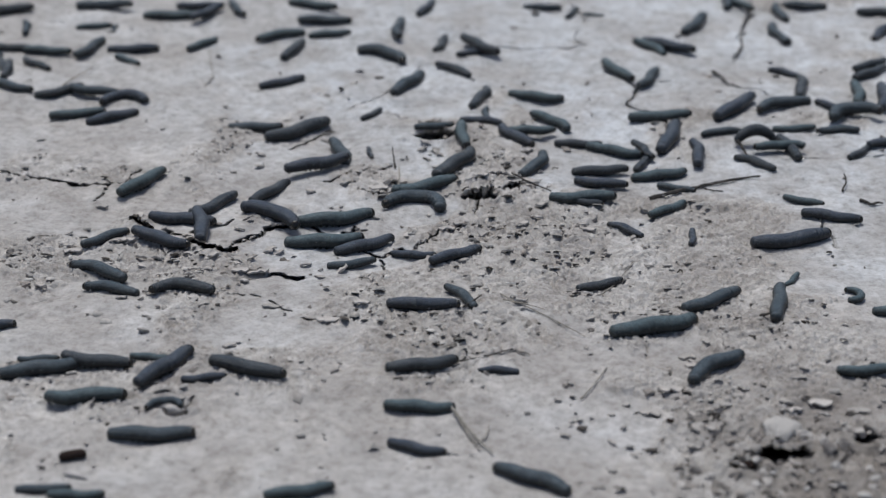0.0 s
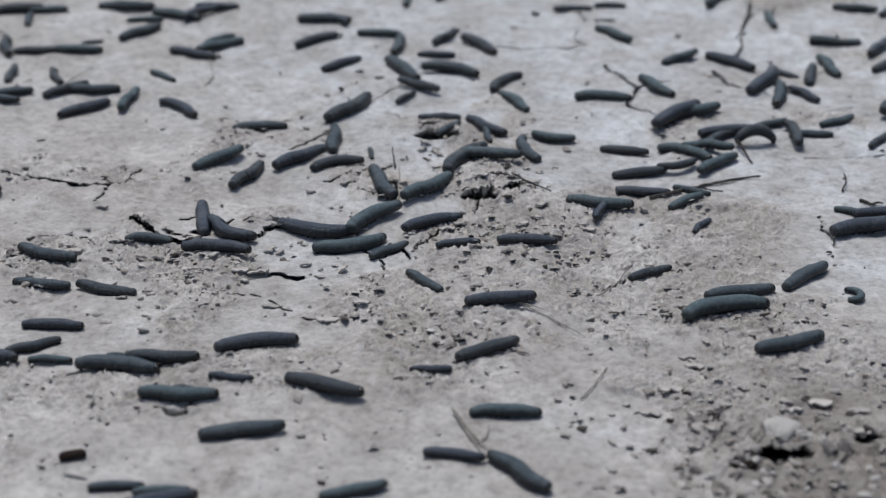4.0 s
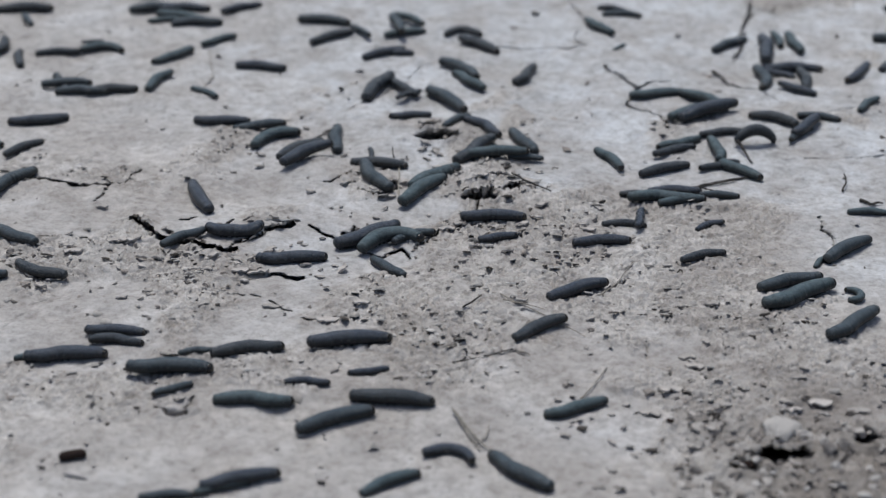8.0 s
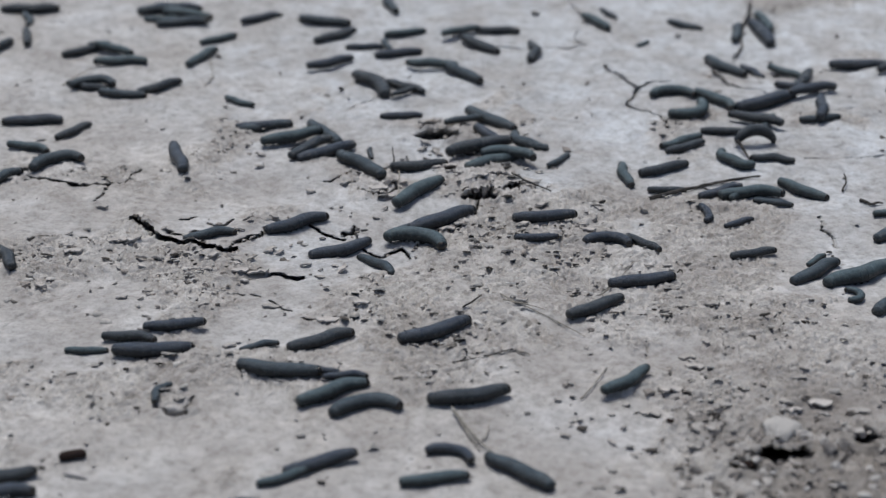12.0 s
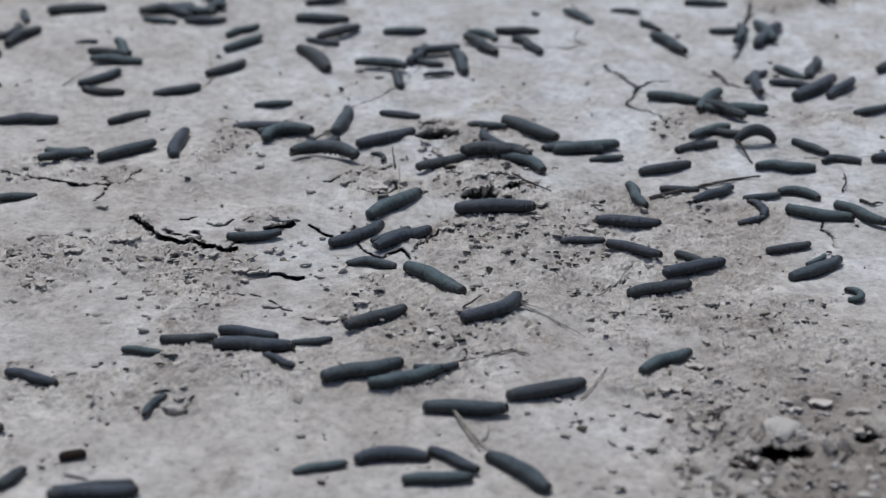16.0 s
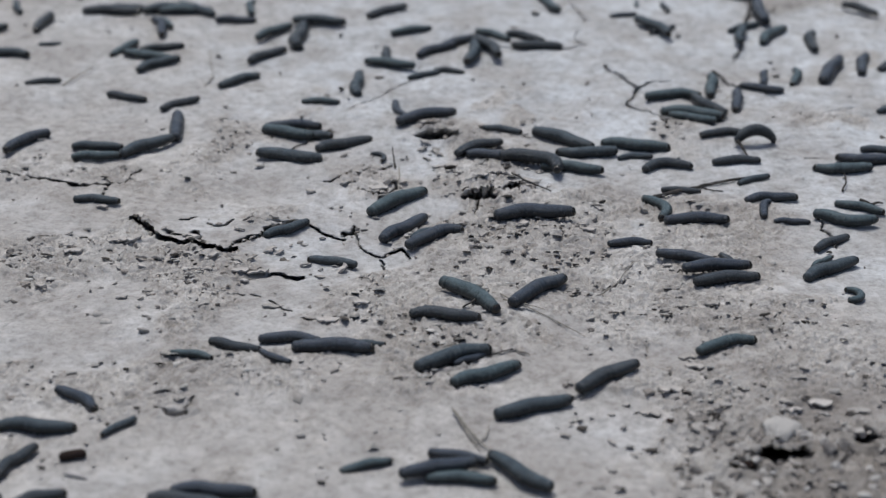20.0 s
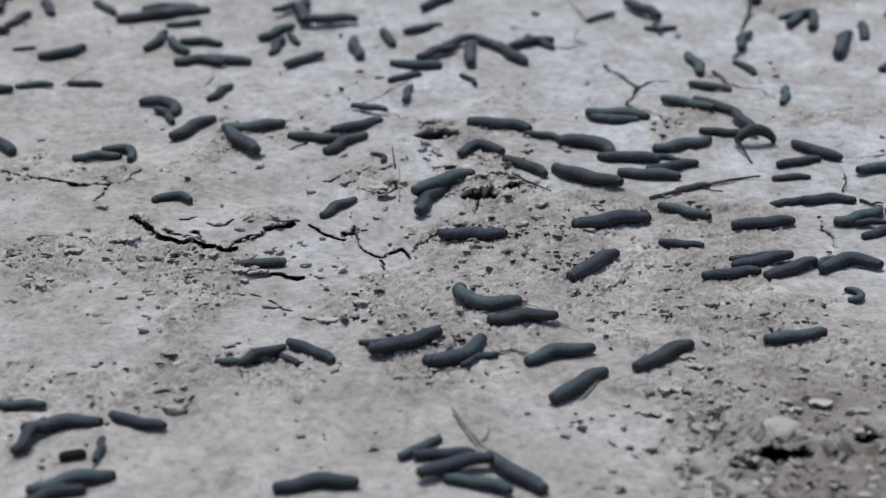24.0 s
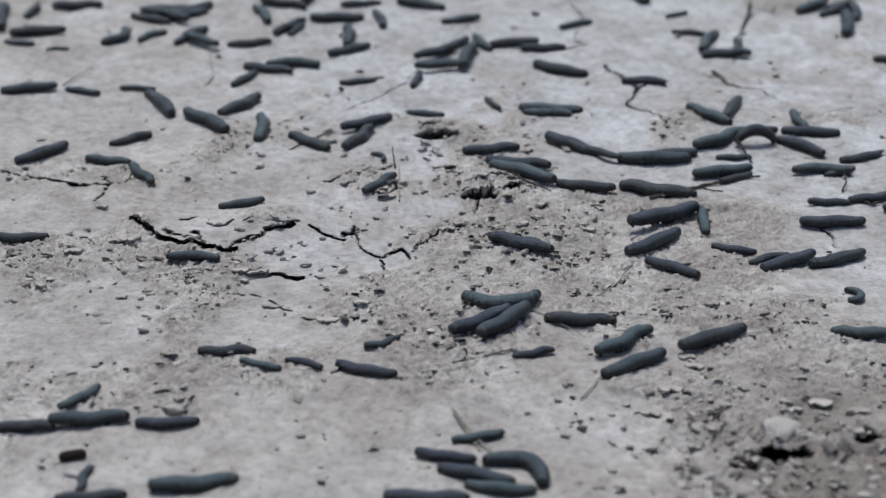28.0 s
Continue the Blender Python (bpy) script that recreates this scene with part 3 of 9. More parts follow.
def soil_crumbs():
    """The countless crumbs that lie where the crust has broken up."""
    rnd = np.random.default_rng(11)
    ring = [(math.cos(math.pi * k / 3), math.sin(math.pi * k / 3)) for k in range(6)]
    unit = np.array([(0.5 * c, 0.5 * q, -0.5) for c, q in ring] + [(0.44 * c, 0.44 * q, 0.5) for c, q in ring])
    tris = [(6, 6 + k, 7 + k) for k in range(1, 5)]
    for k in range(6):
        m = (k + 1) % 6
        tris += [(k, m, 6 + m), (k, 6 + m, 6 + k)]
    tris = np.array(tris)
    n = 150000
    x, y = rnd.uniform(-0.34, 0.34, n), rnd.uniform(-0.25, 0.42, n)
    keep = rnd.random(n) < np.clip(looseness(x, y) - 0.08, np.where(y < -0.05, 0.19, 0.11), 1) ** 1.4 * (0.08 + 1.0 * np.clip(fbm(x, y, 0.018, 3, 131) + 0.10, 0, 1.4)) * 0.30
    x, y = x[keep], y[keep]
    firm = relief(x, y)[1] < 0.0008
    x, y = x[firm], y[firm]
    n = len(x)
    size = 0.0010 + 0.0018 * rnd.random(n) ** 2 + 0.0046 * rnd.random(n) ** 4
    z = np.array([floor_at(a, b) for a, b in zip(x, y)])
    turn = rnd.uniform(0, 2 * math.pi, n)
    stretch = rnd.uniform(0.4, 0.95, (n, 1)), rnd.uniform(0.08, 0.2, (n, 1))
    jag = 1 + rnd.uniform(-0.45, 0.4, (n, 6, 1))
    shape = np.repeat(unit[None], n, 0)
    shape[..., :2] *= np.concatenate([jag, jag], 1)
    px, py, pz = shape[..., 0], shape[..., 1] * stretch[0], shape[..., 2] * stretch[1]
    lean = rnd.uniform(-0.22, 0.22, (2, n, 1))
    curl = np.where(rnd.random(n) < 0.7, rnd.uniform(0.2, 0.7, n), 0.0)[:, None]
    c, s = np.cos(turn)[:, None], np.sin(turn)[:, None]
    k = size[:, None]
    east, north = px * c - py * s, px * s + py * c
    co = np.stack([x[:, None] + k * east, y[:, None] + k * north, z[:, None] + k * (pz + 0.04 + lean[0] * px + lean[1] * py + curl * (0.4 - north))], 2)
    faces = (tris[None] + (np.arange(n) * len(unit))[:, None, None]).reshape(-1, 3)
    me = bpy.data.meshes.new("soil_crumbs")
    me.vertices.add(n * len(unit))
    me.vertices.foreach_set("co", co.ravel())
    me.loops.add(len(faces) * 3)
    me.polygons.add(len(faces))
    me.loops.foreach_set("vertex_index", faces.ravel())
    me.polygons.foreach_set("loop_start", np.arange(len(faces)) * 3)
    me.update()
    me.materials.append(CRUMBS)
    return tagged(new("soil_crumbs", me), "loose grey-brown crumbs of dry earth", "earth crumbs", kind="stuff")


soil_crumbs()


rnd_heap = random.Random(5)
for _ in range(34):
    hx, hy = rnd_heap.gauss(0.152, 0.030), rnd_heap.gauss(-0.212, 0.018)
    if abs(hx - 0.149) > 0.016 or abs(hy + 0.203) > 0.012:
        soil_clod(hx, hy, rnd_heap.uniform(0.0080, 0.0125), rnd_heap.uniform(0.5, 0.9), EARTH)
for _ in range(120):
    hx, hy = rnd_heap.gauss(0.158, 0.030), rnd_heap.gauss(-0.203, 0.024)
    if abs(hx - 0.149) > 0.012 or abs(hy + 0.203) > 0.007:
        soil_clod(hx, hy, rnd_heap.uniform(0.0028, 0.0080), rnd_heap.uniform(0.45, 0.9), EARTH if rnd_heap.random() < 0.75 else PALE_EARTH)
for _ in range(45):
    hx, hy = rnd_heap.gauss(-0.14, 0.035), rnd_heap.gauss(-0.02, 0.02)
    soil_clod(hx, hy, rnd_heap.uniform(0.002, 0.0042), rnd_heap.uniform(0.22, 0.5), EARTH)
for _ in range(30):
    hx, hy = rnd_heap.gauss(0.02, 0.05), rnd_heap.gauss(0.0, 0.03)
    soil_clod(hx, hy, rnd_heap.uniform(0.002, 0.0042), rnd_heap.uniform(0.22, 0.5), EARTH)


rnd_shard = random.Random(29)
for cx, cy, sx, sy, count in ((0.15, -0.19, 0.045, 0.03, 60), (0.03, 0.0, 0.07, 0.035, 55), (-0.135, -0.005, 0.045, 0.025, 45), (0.0, 0.08, 0.06, 0.02, 25), (0.10, -0.10, 0.06, 0.035, 30), (-0.118, -0.045, 0.024, 0.016, 18), (-0.155, -0.03, 0.03, 0.014, 12), (-0.03, 0.12, 0.05, 0.02, 25), (-0.10, -0.14, 0.06, 0.02, 10)):
    for _ in range(count):
        mud_flake(rnd_shard.gauss(cx, sx), rnd_shard.gauss(cy, sy), 0.0022 + 0.006 * rnd_shard.random() ** 2, rnd_shard.gauss(0, 55), rnd_shard.uniform(18, 48))


# ---- plant litter ----
def stem(name, material, thick, thin, course, label):
    """A crooked tapering stem through the given points, which are heights over the ground."""
    pts = [Vector((x, y, floor_at(x, y) + up)) for x, y, up in course]
    fine = []
    rnd = random.Random(len(label) + int(course[0][0] * 1e5))
    for a, b in zip(pts, pts[1:]):
        for k in range(4):
            fine.append(a.lerp(b, k / 4) + Vector((rnd.uniform(-1, 1), rnd.uniform(-1, 1), rnd.uniform(0, 1))) * thick * 0.5)
    fine.append(pts[-1])
    bm = bmesh.new()
    loops = []
    for i, q in enumerate(fine):
        ahead = (fine[min(i + 1, len(fine) - 1)] - fine[max(i - 1, 0)]).normalized()
        across = ahead.cross(Vector((0.1, 0.2, 1))).normalized()
        upward = across.cross(ahead)
        r = thick + (thin - thick) * i / (len(fine) - 1)
        r *= rnd.uniform(0.85, 1.15)
        loops.append([bm.verts.new(q + (across * math.cos(t) + upward * math.sin(t)) * r) for t in [math.pi * j / 3 for j in range(6)]])
    for a, b in zip(loops, loops[1:]):
        for k in range(6):
            bm.faces.new((a[k], a[(k + 1) % 6], b[(k + 1) % 6], b[k]))
    bm.faces.new(loops[0])
    bm.faces.new(loops[-1])
    bmesh.ops.recalc_face_normals(bm, faces=bm.faces)
    return tagged(new(name, mesh_of(name, bm, material)), label, name.replace("_", " "))


def coiled(x, y, length, hue, heading, bow):
    thing = caterpillar(length, hue, "small grey-green caterpillar lying curled up in a hook")
    thing.matrix_basis = pose(x, y, floor_at(x, y), 0, 0, heading) @ Matrix.Scale(length, 4)
    for k, piece in enumerate(thing.children):
        px, py, turn = bent(bow, along(k))
        piece.matrix_basis = pose(px, py, LIFT, 0, 0, math.degrees(turn))


def arched(x, y, length, hue, heading):
    """A dead one, stiff, bowed upward with only its ends on the ground."""
    thing = caterpillar(length, hue, "shrivelled dark dead caterpillar arched stiffly over the mud", False)
    thing.matrix_basis = pose(x, y, floor_at(x, y), 0, 0, heading) @ Matrix.Diagonal((length, length * 1.35, length * 1.5, 1))
    bow = 1.7
    for k, piece in enumerate(thing.children):
        px, pz, turn = bent(bow, along(k))
        piece.matrix_basis = pose(px, 0, 0.05 - 0.9 * pz, 0, math.degrees(turn), 0)
    return thing


def dropping(x, y, length, heading):
    bm = tube([(-0.5, 0.05), (-0.48, 0.10), (-0.43, 0.15), (-0.33, 0.19), (-0.1, 0.205), (0.08, 0.19), (0.28, 0.20), (0.41, 0.165), (0.47, 0.11), (0.5, 0.05)], 12)
    ob = new("dropping", mesh_of("dropping", bm, DARK_EARTH))
    ob.matrix_basis = pose(x, y, floor_at(x, y) + 0.16 * length, 0, 0, heading)
    ob.scale = (length,) * 3
    tagged(ob, "short dark brown dry dropping on pale mud", "dropping")


def sliver(x, y, length, heading):
    bm = tube([(-0.5, 0.02), (-0.3, 0.07), (0, 0.09), (0.3, 0.06), (0.5, 0.015)], 10, 0.5)
    ob = new("withered_leaf", mesh_of("withered_leaf", bm, WITHERED))
    ob.matrix_basis = pose(x, y, floor_at(x, y) + 0.04 * length, 0, 0, heading)
    ob.scale = (length, length, length * 0.7)
    tagged(ob, "narrow withered grey leaf sliver on pale mud", "leaf")


soil_clod(-0.1635, -0.0311, 0.0058, .6, EARTH)
soil_clod(-0.1305, -0.0433, 0.0057, .6, EARTH)
soil_clod(-0.1382, -0.0095, 0.0065, .7, EARTH)
soil_clod(-0.1683, 0.0062, 0.0102, .55, EARTH)
soil_clod(-0.0877, -0.0782, 0.0028, .8, EARTH)
soil_clod(-0.1108, -0.0595, 0.0040, .6, EARTH)
soil_clod(-0.1088, -0.0470, 0.0046, .6, EARTH)
soil_clod(-0.0975, -0.0292, 0.0093, .5, EARTH)
soil_clod(-0.1409, -0.0698, 0.0034, .7, EARTH)
soil_clod(-0.1374, -0.0951, 0.0049, .4, EARTH)
soil_clod(-0.1208, 0.0264, 0.0055, .8, EARTH)
soil_clod(-0.1219, 0.0526, 0.0037, .8, EARTH)
soil_clod(-0.0780, -0.0782, 0.0033, .8, EARTH)
soil_clod(-0.0662, -0.0704, 0.0034, .8, EARTH)
soil_clod(-0.1898, -0.0324, 0.0029, .7, EARTH)
soil_clod(-0.1639, -0.0305, 0.0064, .45, EARTH)
soil_clod(-0.1781, -0.0508, 0.0034, .9, EARTH)
soil_clod(-0.2145, -0.0426, 0.0058, .6, EARTH)
soil_clod(-0.2041, -0.0350, 0.0046, .7, EARTH)
soil_clod(-0.2177, -0.0588, 0.0062, .5, PALE_EARTH)
soil_clod(-0.1445, -0.0829, 0.0033, .6, EARTH)
soil_clod(-0.1905, -0.1214, 0.0027, .8, EARTH)
soil_clod(-0.1832, -0.1323, 0.0026, .8, EARTH)
soil_clod(-0.1784, -0.1355, 0.0026, .8, EARTH)
soil_clod(-0.1128, -0.0588, 0.0040, .6, EARTH)
soil_clod(0.0013, 0.1013, 0.0029, .9, EARTH)
soil_clod(0.0715, 0.1275, 0.0086, .65, EARTH)
soil_clod(-0.0012, 0.0075, 0.0048, .8, EARTH)
soil_clod(-0.0168, 0.0096, 0.0033, .7, EARTH)
soil_clod(-0.0146, 0.0007, 0.0039, .8, EARTH)
soil_clod(-0.0060, 0.0096, 0.0042, .7, EARTH)
soil_clod(0.0262, 0.0379, 0.0031, .8, EARTH)
soil_clod(0.0390, 0.0534, 0.0028, .9, EARTH)
soil_clod(0.0367, 0.0594, 0.0028, .8, EARTH)
soil_clod(0.0422, 0.0662, 0.0028, .8, EARTH)
soil_clod(0.0726, 0.0264, 0.0043, .5, EARTH)
soil_clod(0.0433, -0.0061, 0.0083, .5, EARTH)
soil_clod(0.0509, 0.0187, 0.0049, .5, EARTH)
soil_clod(0.0606, -0.0174, 0.0047, .6, EARTH)
soil_clod(-0.0462, 0.0222, 0.0049, .9, EARTH)
soil_clod(0.1689, -0.2179, 0.0063, .8, PALE_EARTH)
soil_clod(0.1450, -0.2170, 0.0058, .8, EARTH)
soil_clod(0.1317, -0.2129, 0.0073, .8, DARK_EARTH)
soil_clod(0.1028, -0.1774, 0.0061, .5, DARK_EARTH)
soil_clod(0.1057, -0.1502, 0.0094, .4, EARTH)
soil_clod(0.1155, -0.1823, 0.0055, .6, EARTH)
soil_clod(0.1229, -0.1914, 0.0065, .6, EARTH)
soil_clod(0.1785, -0.2013, 0.0059, .7, EARTH)
soil_clod(0.1916, -0.1976, 0.0065, .7, EARTH)
soil_clod(0.1829, -0.2197, 0.0053, .6, PALE_EARTH)
soil_clod(0.1883, -0.1350, 0.0026, .8, EARTH)
soil_clod(0.1388, -0.2092, 0.0044, .9, EARTH)
soil_clod(0.1594, -0.2183, 0.0063, .6, EARTH)
soil_clod(0.1694, -0.1881, 0.0075, .5, EARTH)
soil_clod(0.1274, -0.2023, 0.0059, .6, EARTH)
soil_clod(0.1538, -0.2228, 0.0058, .6, EARTH)
soil_clod(0.1341, -0.2250, 0.0072, .5, EARTH)
soil_clod(0.1719, -0.2295, 0.0072, .5, EARTH)
soil_clod(0.1843, -0.2273, 0.0067, .5, PALE_EARTH)
soil_clod(0.1581, -0.1881, 0.0065, .6, PALE_EARTH)
soil_clod(0.1334, -0.1759, 0.0051, .6, EARTH)
soil_clod(0.1226, -0.1710, 0.0041, .6, EARTH)
soil_clod(0.1880, -0.1759, 0.0071, .5, EARTH)
soil_clod(0.0277, -0.1159, 0.0035, 1, EARTH)
soil_clod(0.1544, -0.0194, 0.0038, .8, EARTH)
soil_clod(0.0564, -0.1460, 0.0068, .3, EARTH)
soil_clod(0.0919, 0.2383, 0.0057, .7, EARTH)
soil_clod(0.1717, 0.2512, 0.0087, .6, EARTH)
soil_clod(0.0485, 0.3419, 0.0108, .6, EARTH)
soil_clod(0.2661, 0.3240, 0.0053, .7, DARK_EARTH)
soil_clod(-0.1054, 0.2613, 0.0036, .8, EARTH)
soil_clod(0.0675, 0.1807, 0.0076, .4, EARTH)
soil_clod(0.2187, -0.0207, 0.0023, .8, EARTH)
soil_clod(-0.1977, -0.1559, 0.0078, .4, EARTH)
soil_clod(-0.1511, -0.1559, 0.0041, .5, DARK_EARTH)
soil_clod(0.1602, -0.0194, 0.0018, .8, EARTH)
soil_clod(0.2202, -0.0991, 0.0025, .8, EARTH)
soil_clod(-0.0048, 0.1708, 0.0116, .6, EARTH)
soil_clod(0.0055, 0.1672, 0.0089, .6, EARTH)
soil_clod(-0.0132, 0.1619, 0.0068, .6, EARTH)
soil_clod(0.0013, 0.1479, 0.0060, .6, EARTH)
soil_clod(0.0140, 0.0769, 0.0070, .6, PALE_EARTH)
soil_clod(0.0388, 0.0870, 0.0077, .5, EARTH)
soil_clod(0.0192, 0.0639, 0.0050, .6, EARTH)
soil_clod(0.0301, 0.0601, 0.0056, .6, EARTH)
soil_clod(0.0493, 0.0692, 0.0051, .6, EARTH)
soil_clod(-0.0251, 0.0007, 0.0036, .7, EARTH)
soil_clod(-0.0410, 0.0286, 0.0037, .7, EARTH)
soil_clod(-0.0840, 0.0322, 0.0031, .7, EARTH)
soil_clod(-0.1247, 0.1377, 0.0073, .5, EARTH)
soil_clod(-0.1351, 0.1419, 0.0060, .5, EARTH)
soil_clod(-0.1139, 0.1292, 0.0053, .5, EARTH)
soil_clod(-0.1947, -0.0027, 0.0060, .5, EARTH)
soil_clod(-0.2261, -0.0095, 0.0089, .6, EARTH)
soil_clod(-0.2286, -0.0194, 0.0059, .6, EARTH)
soil_clod(-0.2125, -0.0194, 0.0047, .6, EARTH)
soil_clod(-0.1624, 0.0007, 0.0048, .6, EARTH)
soil_clod(-0.1743, -0.0095, 0.0041, .5, EARTH)
soil_clod(-0.1508, -0.0194, 0.0053, .5, EARTH)
soil_clod(-0.1259, -0.0324, 0.0046, .5, EARTH)
soil_clod(-0.1195, -0.0388, 0.0035, .6, PALE_EARTH)
soil_clod(-0.1396, -0.0388, 0.0029, .6, EARTH)
soil_clod(-0.1345, -0.0576, 0.0034, .6, EARTH)
soil_clod(-0.1250, -0.0668, 0.0039, .5, EARTH)
soil_clod(-0.1225, -0.0758, 0.0033, .5, EARTH)
soil_clod(-0.1062, -0.0260, 0.0041, .6, EARTH)
soil_clod(0.1013, -0.0846, 0.0028, .8, EARTH)
soil_clod(0.1263, -0.0846, 0.0033, .7, EARTH)
soil_clod(0.1434, -0.0805, 0.0061, .4, EARTH)
soil_clod(0.1733, -0.0758, 0.0028, .8, EARTH)
soil_clod(0.1780, -0.0817, 0.0039, .6, EARTH)
soil_clod(0.2060, -0.0728, 0.0034, .7, EARTH)
soil_clod(0.1645, -0.1059, 0.0038, .6, EARTH)
soil_clod(0.0900, -0.0876, 0.0033, .7, EARTH)
soil_clod(0.0826, -0.0758, 0.0050, .5, EARTH)
soil_clod(0.0717, -0.0934, 0.0066, .5, EARTH)
soil_clod(0.0750, -0.1048, 0.0043, .5, EARTH)
soil_clod(0.1221, -0.0194, 0.0026, .8, EARTH)
soil_clod(0.0829, -0.0128, 0.0027, .7, EARTH)
soil_clod(0.0623, -0.0388, 0.0026, .7, EARTH)
soil_clod(0.1505, -0.1871, 0.0186, 0.45, PALE_EARTH, -0.001)

soil_clod(-0.0042, 0.0085, 0.0054, .65, EARTH)
soil_clod(0.0018, 0.0075, 0.0045, .65, EARTH)
soil_clod(-0.0117, 0.0084, 0.0042, .65, EARTH)
soil_clod(-0.0161, -0.0016, 0.0036, .65, EARTH)
soil_clod(-0.0207, 0.0089, 0.0030, .65, EARTH)
soil_clod(0.0055, 0.0215, 0.0060, .65, EARTH)
soil_clod(0.0116, 0.0246, 0.0054, .65, EARTH)
soil_clod(0.0176, 0.0199, 0.0048, .65, EARTH)
soil_clod(-0.0073, 0.0178, 0.0048, .65, EARTH)
soil_clod(-0.0012, 0.0255, 0.0036, .65, EARTH)
soil_clod(-0.0145, -0.0088, 0.0030, .65, EARTH)
soil_clod(-0.0462, 0.0209, 0.0042, .65, EARTH)
soil_clod(-0.0481, 0.0156, 0.0036, .65, EARTH)
soil_clod(-0.2121, -0.0450, 0.0072, .65, EARTH)
soil_clod(-0.2032, -0.0383, 0.0048, .65, EARTH)
soil_clod(-0.2148, -0.0604, 0.0054, .65, EARTH)
soil_clod(-0.2137, -0.0128, 0.0060, .65, EARTH)
soil_clod(-0.2265, -0.0109, 0.0078, .65, EARTH)
soil_clod(-0.1370, -0.0128, 0.0060, .65, EARTH)
soil_clod(-0.1296, -0.0462, 0.0054, .65, EARTH)
soil_clod(-0.1126, -0.0356, 0.0060, .65, EARTH)
soil_clod(-0.1197, -0.0473, 0.0066, .65, EARTH)
soil_clod(-0.1128, -0.0592, 0.0039, .65, EARTH)
soil_clod(-0.1414, -0.0700, 0.0036, .65, EARTH)
soil_clod(-0.1366, -0.0974, 0.0045, .65, EARTH)
soil_clod(0.0431, -0.0116, 0.0078, .65, EARTH)
soil_clod(0.0368, 0.0236, 0.0030, .65, EARTH)
soil_clod(0.0926, -0.0210, 0.0036, .65, EARTH)
soil_clod(0.0674, -0.0107, 0.0027, .65, EARTH)
soil_clod(0.0510, -0.0336, 0.0027, .65, EARTH)
mud_flake(-0.1941, -0.0061, 0.0102, 8, 24)
mud_flake(-0.1678, 0.0068, 0.0108, -4, 24)
mud_flake(-0.0957, -0.0292, 0.0120, 4, 24)
mud_flake(0.0388, 0.0870, 0.0120, -30, 24)
mud_flake(0.0498, 0.0808, 0.0108, -34, 24)
mud_flake(-0.0404, -0.0698, 0.0090, 2, 24)
mud_flake(0.0753, 0.0300, 0.0072, 0, 24)
mud_flake(0.0779, 0.0229, 0.0090, 0, 24)
mud_flake(-0.1199, -0.1615, 0.0057, 14, 26)
mud_flake(-0.1338, 0.0117, 0.0102, -14, 30)
mud_flake(-0.1043, -0.0305, 0.0087, 6, 14)
mud_flake(-0.1737, 0.0062, 0.0090, 0, 14)
mud_flake(-0.0361, 0.0730, 0.0108, 10, 16)
mud_flake(-0.0296, 0.0639, 0.0076, -6, 18)
mud_flake(0.0308, 0.0870, 0.0115, -12, 28)
mud_flake(0.0210, 0.0808, 0.0096, 16, 26)
mud_flake(0.0018, 0.0215, 0.0091, 14, 20)
mud_flake(0.0095, 0.0257, 0.0079, -8, 20)
mud_flake(0.0479, 0.0746, 0.0108, -14, 14)
mud_flake(0.0936, -0.1675, 0.0102, -4, 16)
mud_flake(0.1718, -0.1594, 0.0119, -6, 18)
mud_flake(0.1886, -0.1660, 0.0102, -4, 16)
mud_flake(0.1203, -0.1842, 0.0075, -20, 26)
mud_flake(0.1046, -0.1481, 0.0115, 0, 24)
mud_flake(-0.0565, -0.0846, 0.0111, -2, 12)
mud_flake(-0.0856, -0.0668, 0.0084, -12, 12)
mud_flake(-0.1983, 0.0007, 0.0066, 10, 16)
mud_flake(0.1587, -0.1685, 0.0077, 8, 24)
mud_flake(-0.0082, 0.1725, 0.0137, 6, 24)
mud_flake(0.1187, -0.1269, 0.0090, -12, 14)
mud_flake(0.1158, -0.1171, 0.0081, 10, 14)

stem("twig", TWIG, 0.0013, 0.0006, [(0.1142, 0.0601, 0.0010), (0.1298, 0.0684, 0.0015), (0.1469, 0.0800, 0.0010), (0.1628, 0.0870, 0.0010), (0.1807, 0.0933, 0.0010)], "thin dark crooked twig lying on the mud")
stem("twig", TWIG, 0.0006, 0.0003, [(0.1440, 0.0790, 0.0010), (0.1500, 0.0735, 0.0008), (0.1570, 0.0725, 0.0006)], "short dark twig lying on the mud")
stem("twig", TWIG, 0.001, 0.0004, [(0.1738, 0.2562, 0.0020), (0.1775, 0.2482, 0.0020), (0.1807, 0.2363, 0.0010), (0.1886, 0.2314, 0.0006)], "dark crooked twig on smooth pale mud")
stem("twig", TWIG, 0.0007, 0.0004, [(0.2175, 0.3935, 0.0020), (0.2108, 0.3673, 0.0030), (0.2015, 0.3329, 0.0010), (0.1993, 0.3054, 0.0010), (0.1901, 0.2809, 0.0010)], "dark crooked twig on smooth pale mud")
stem("straw", STRAW, 0.0007, 0.0004, [(0.0041, -0.1725, 0.0030), (0.0115, -0.1881, 0.0020), (0.0217, -0.2060, 0.0012)], "pale dry straw stalk lying on the mud")
stem("straw", STRAW, 0.0006, 0.0004, [(0.0041, -0.1725, 0.0030), (0.0095, -0.1857, 0.0010), (0.0163, -0.2023, 0.0008)], "pale dry straw stalk lying on the mud")
stem("straw", STRAW, 0.0005, 0.0003, [(0.0134, -0.1976, 0.0010), (0.0190, -0.1919, 0.0010), (0.0207, -0.1823, 0.0030)], "pale short dry straw stalk")
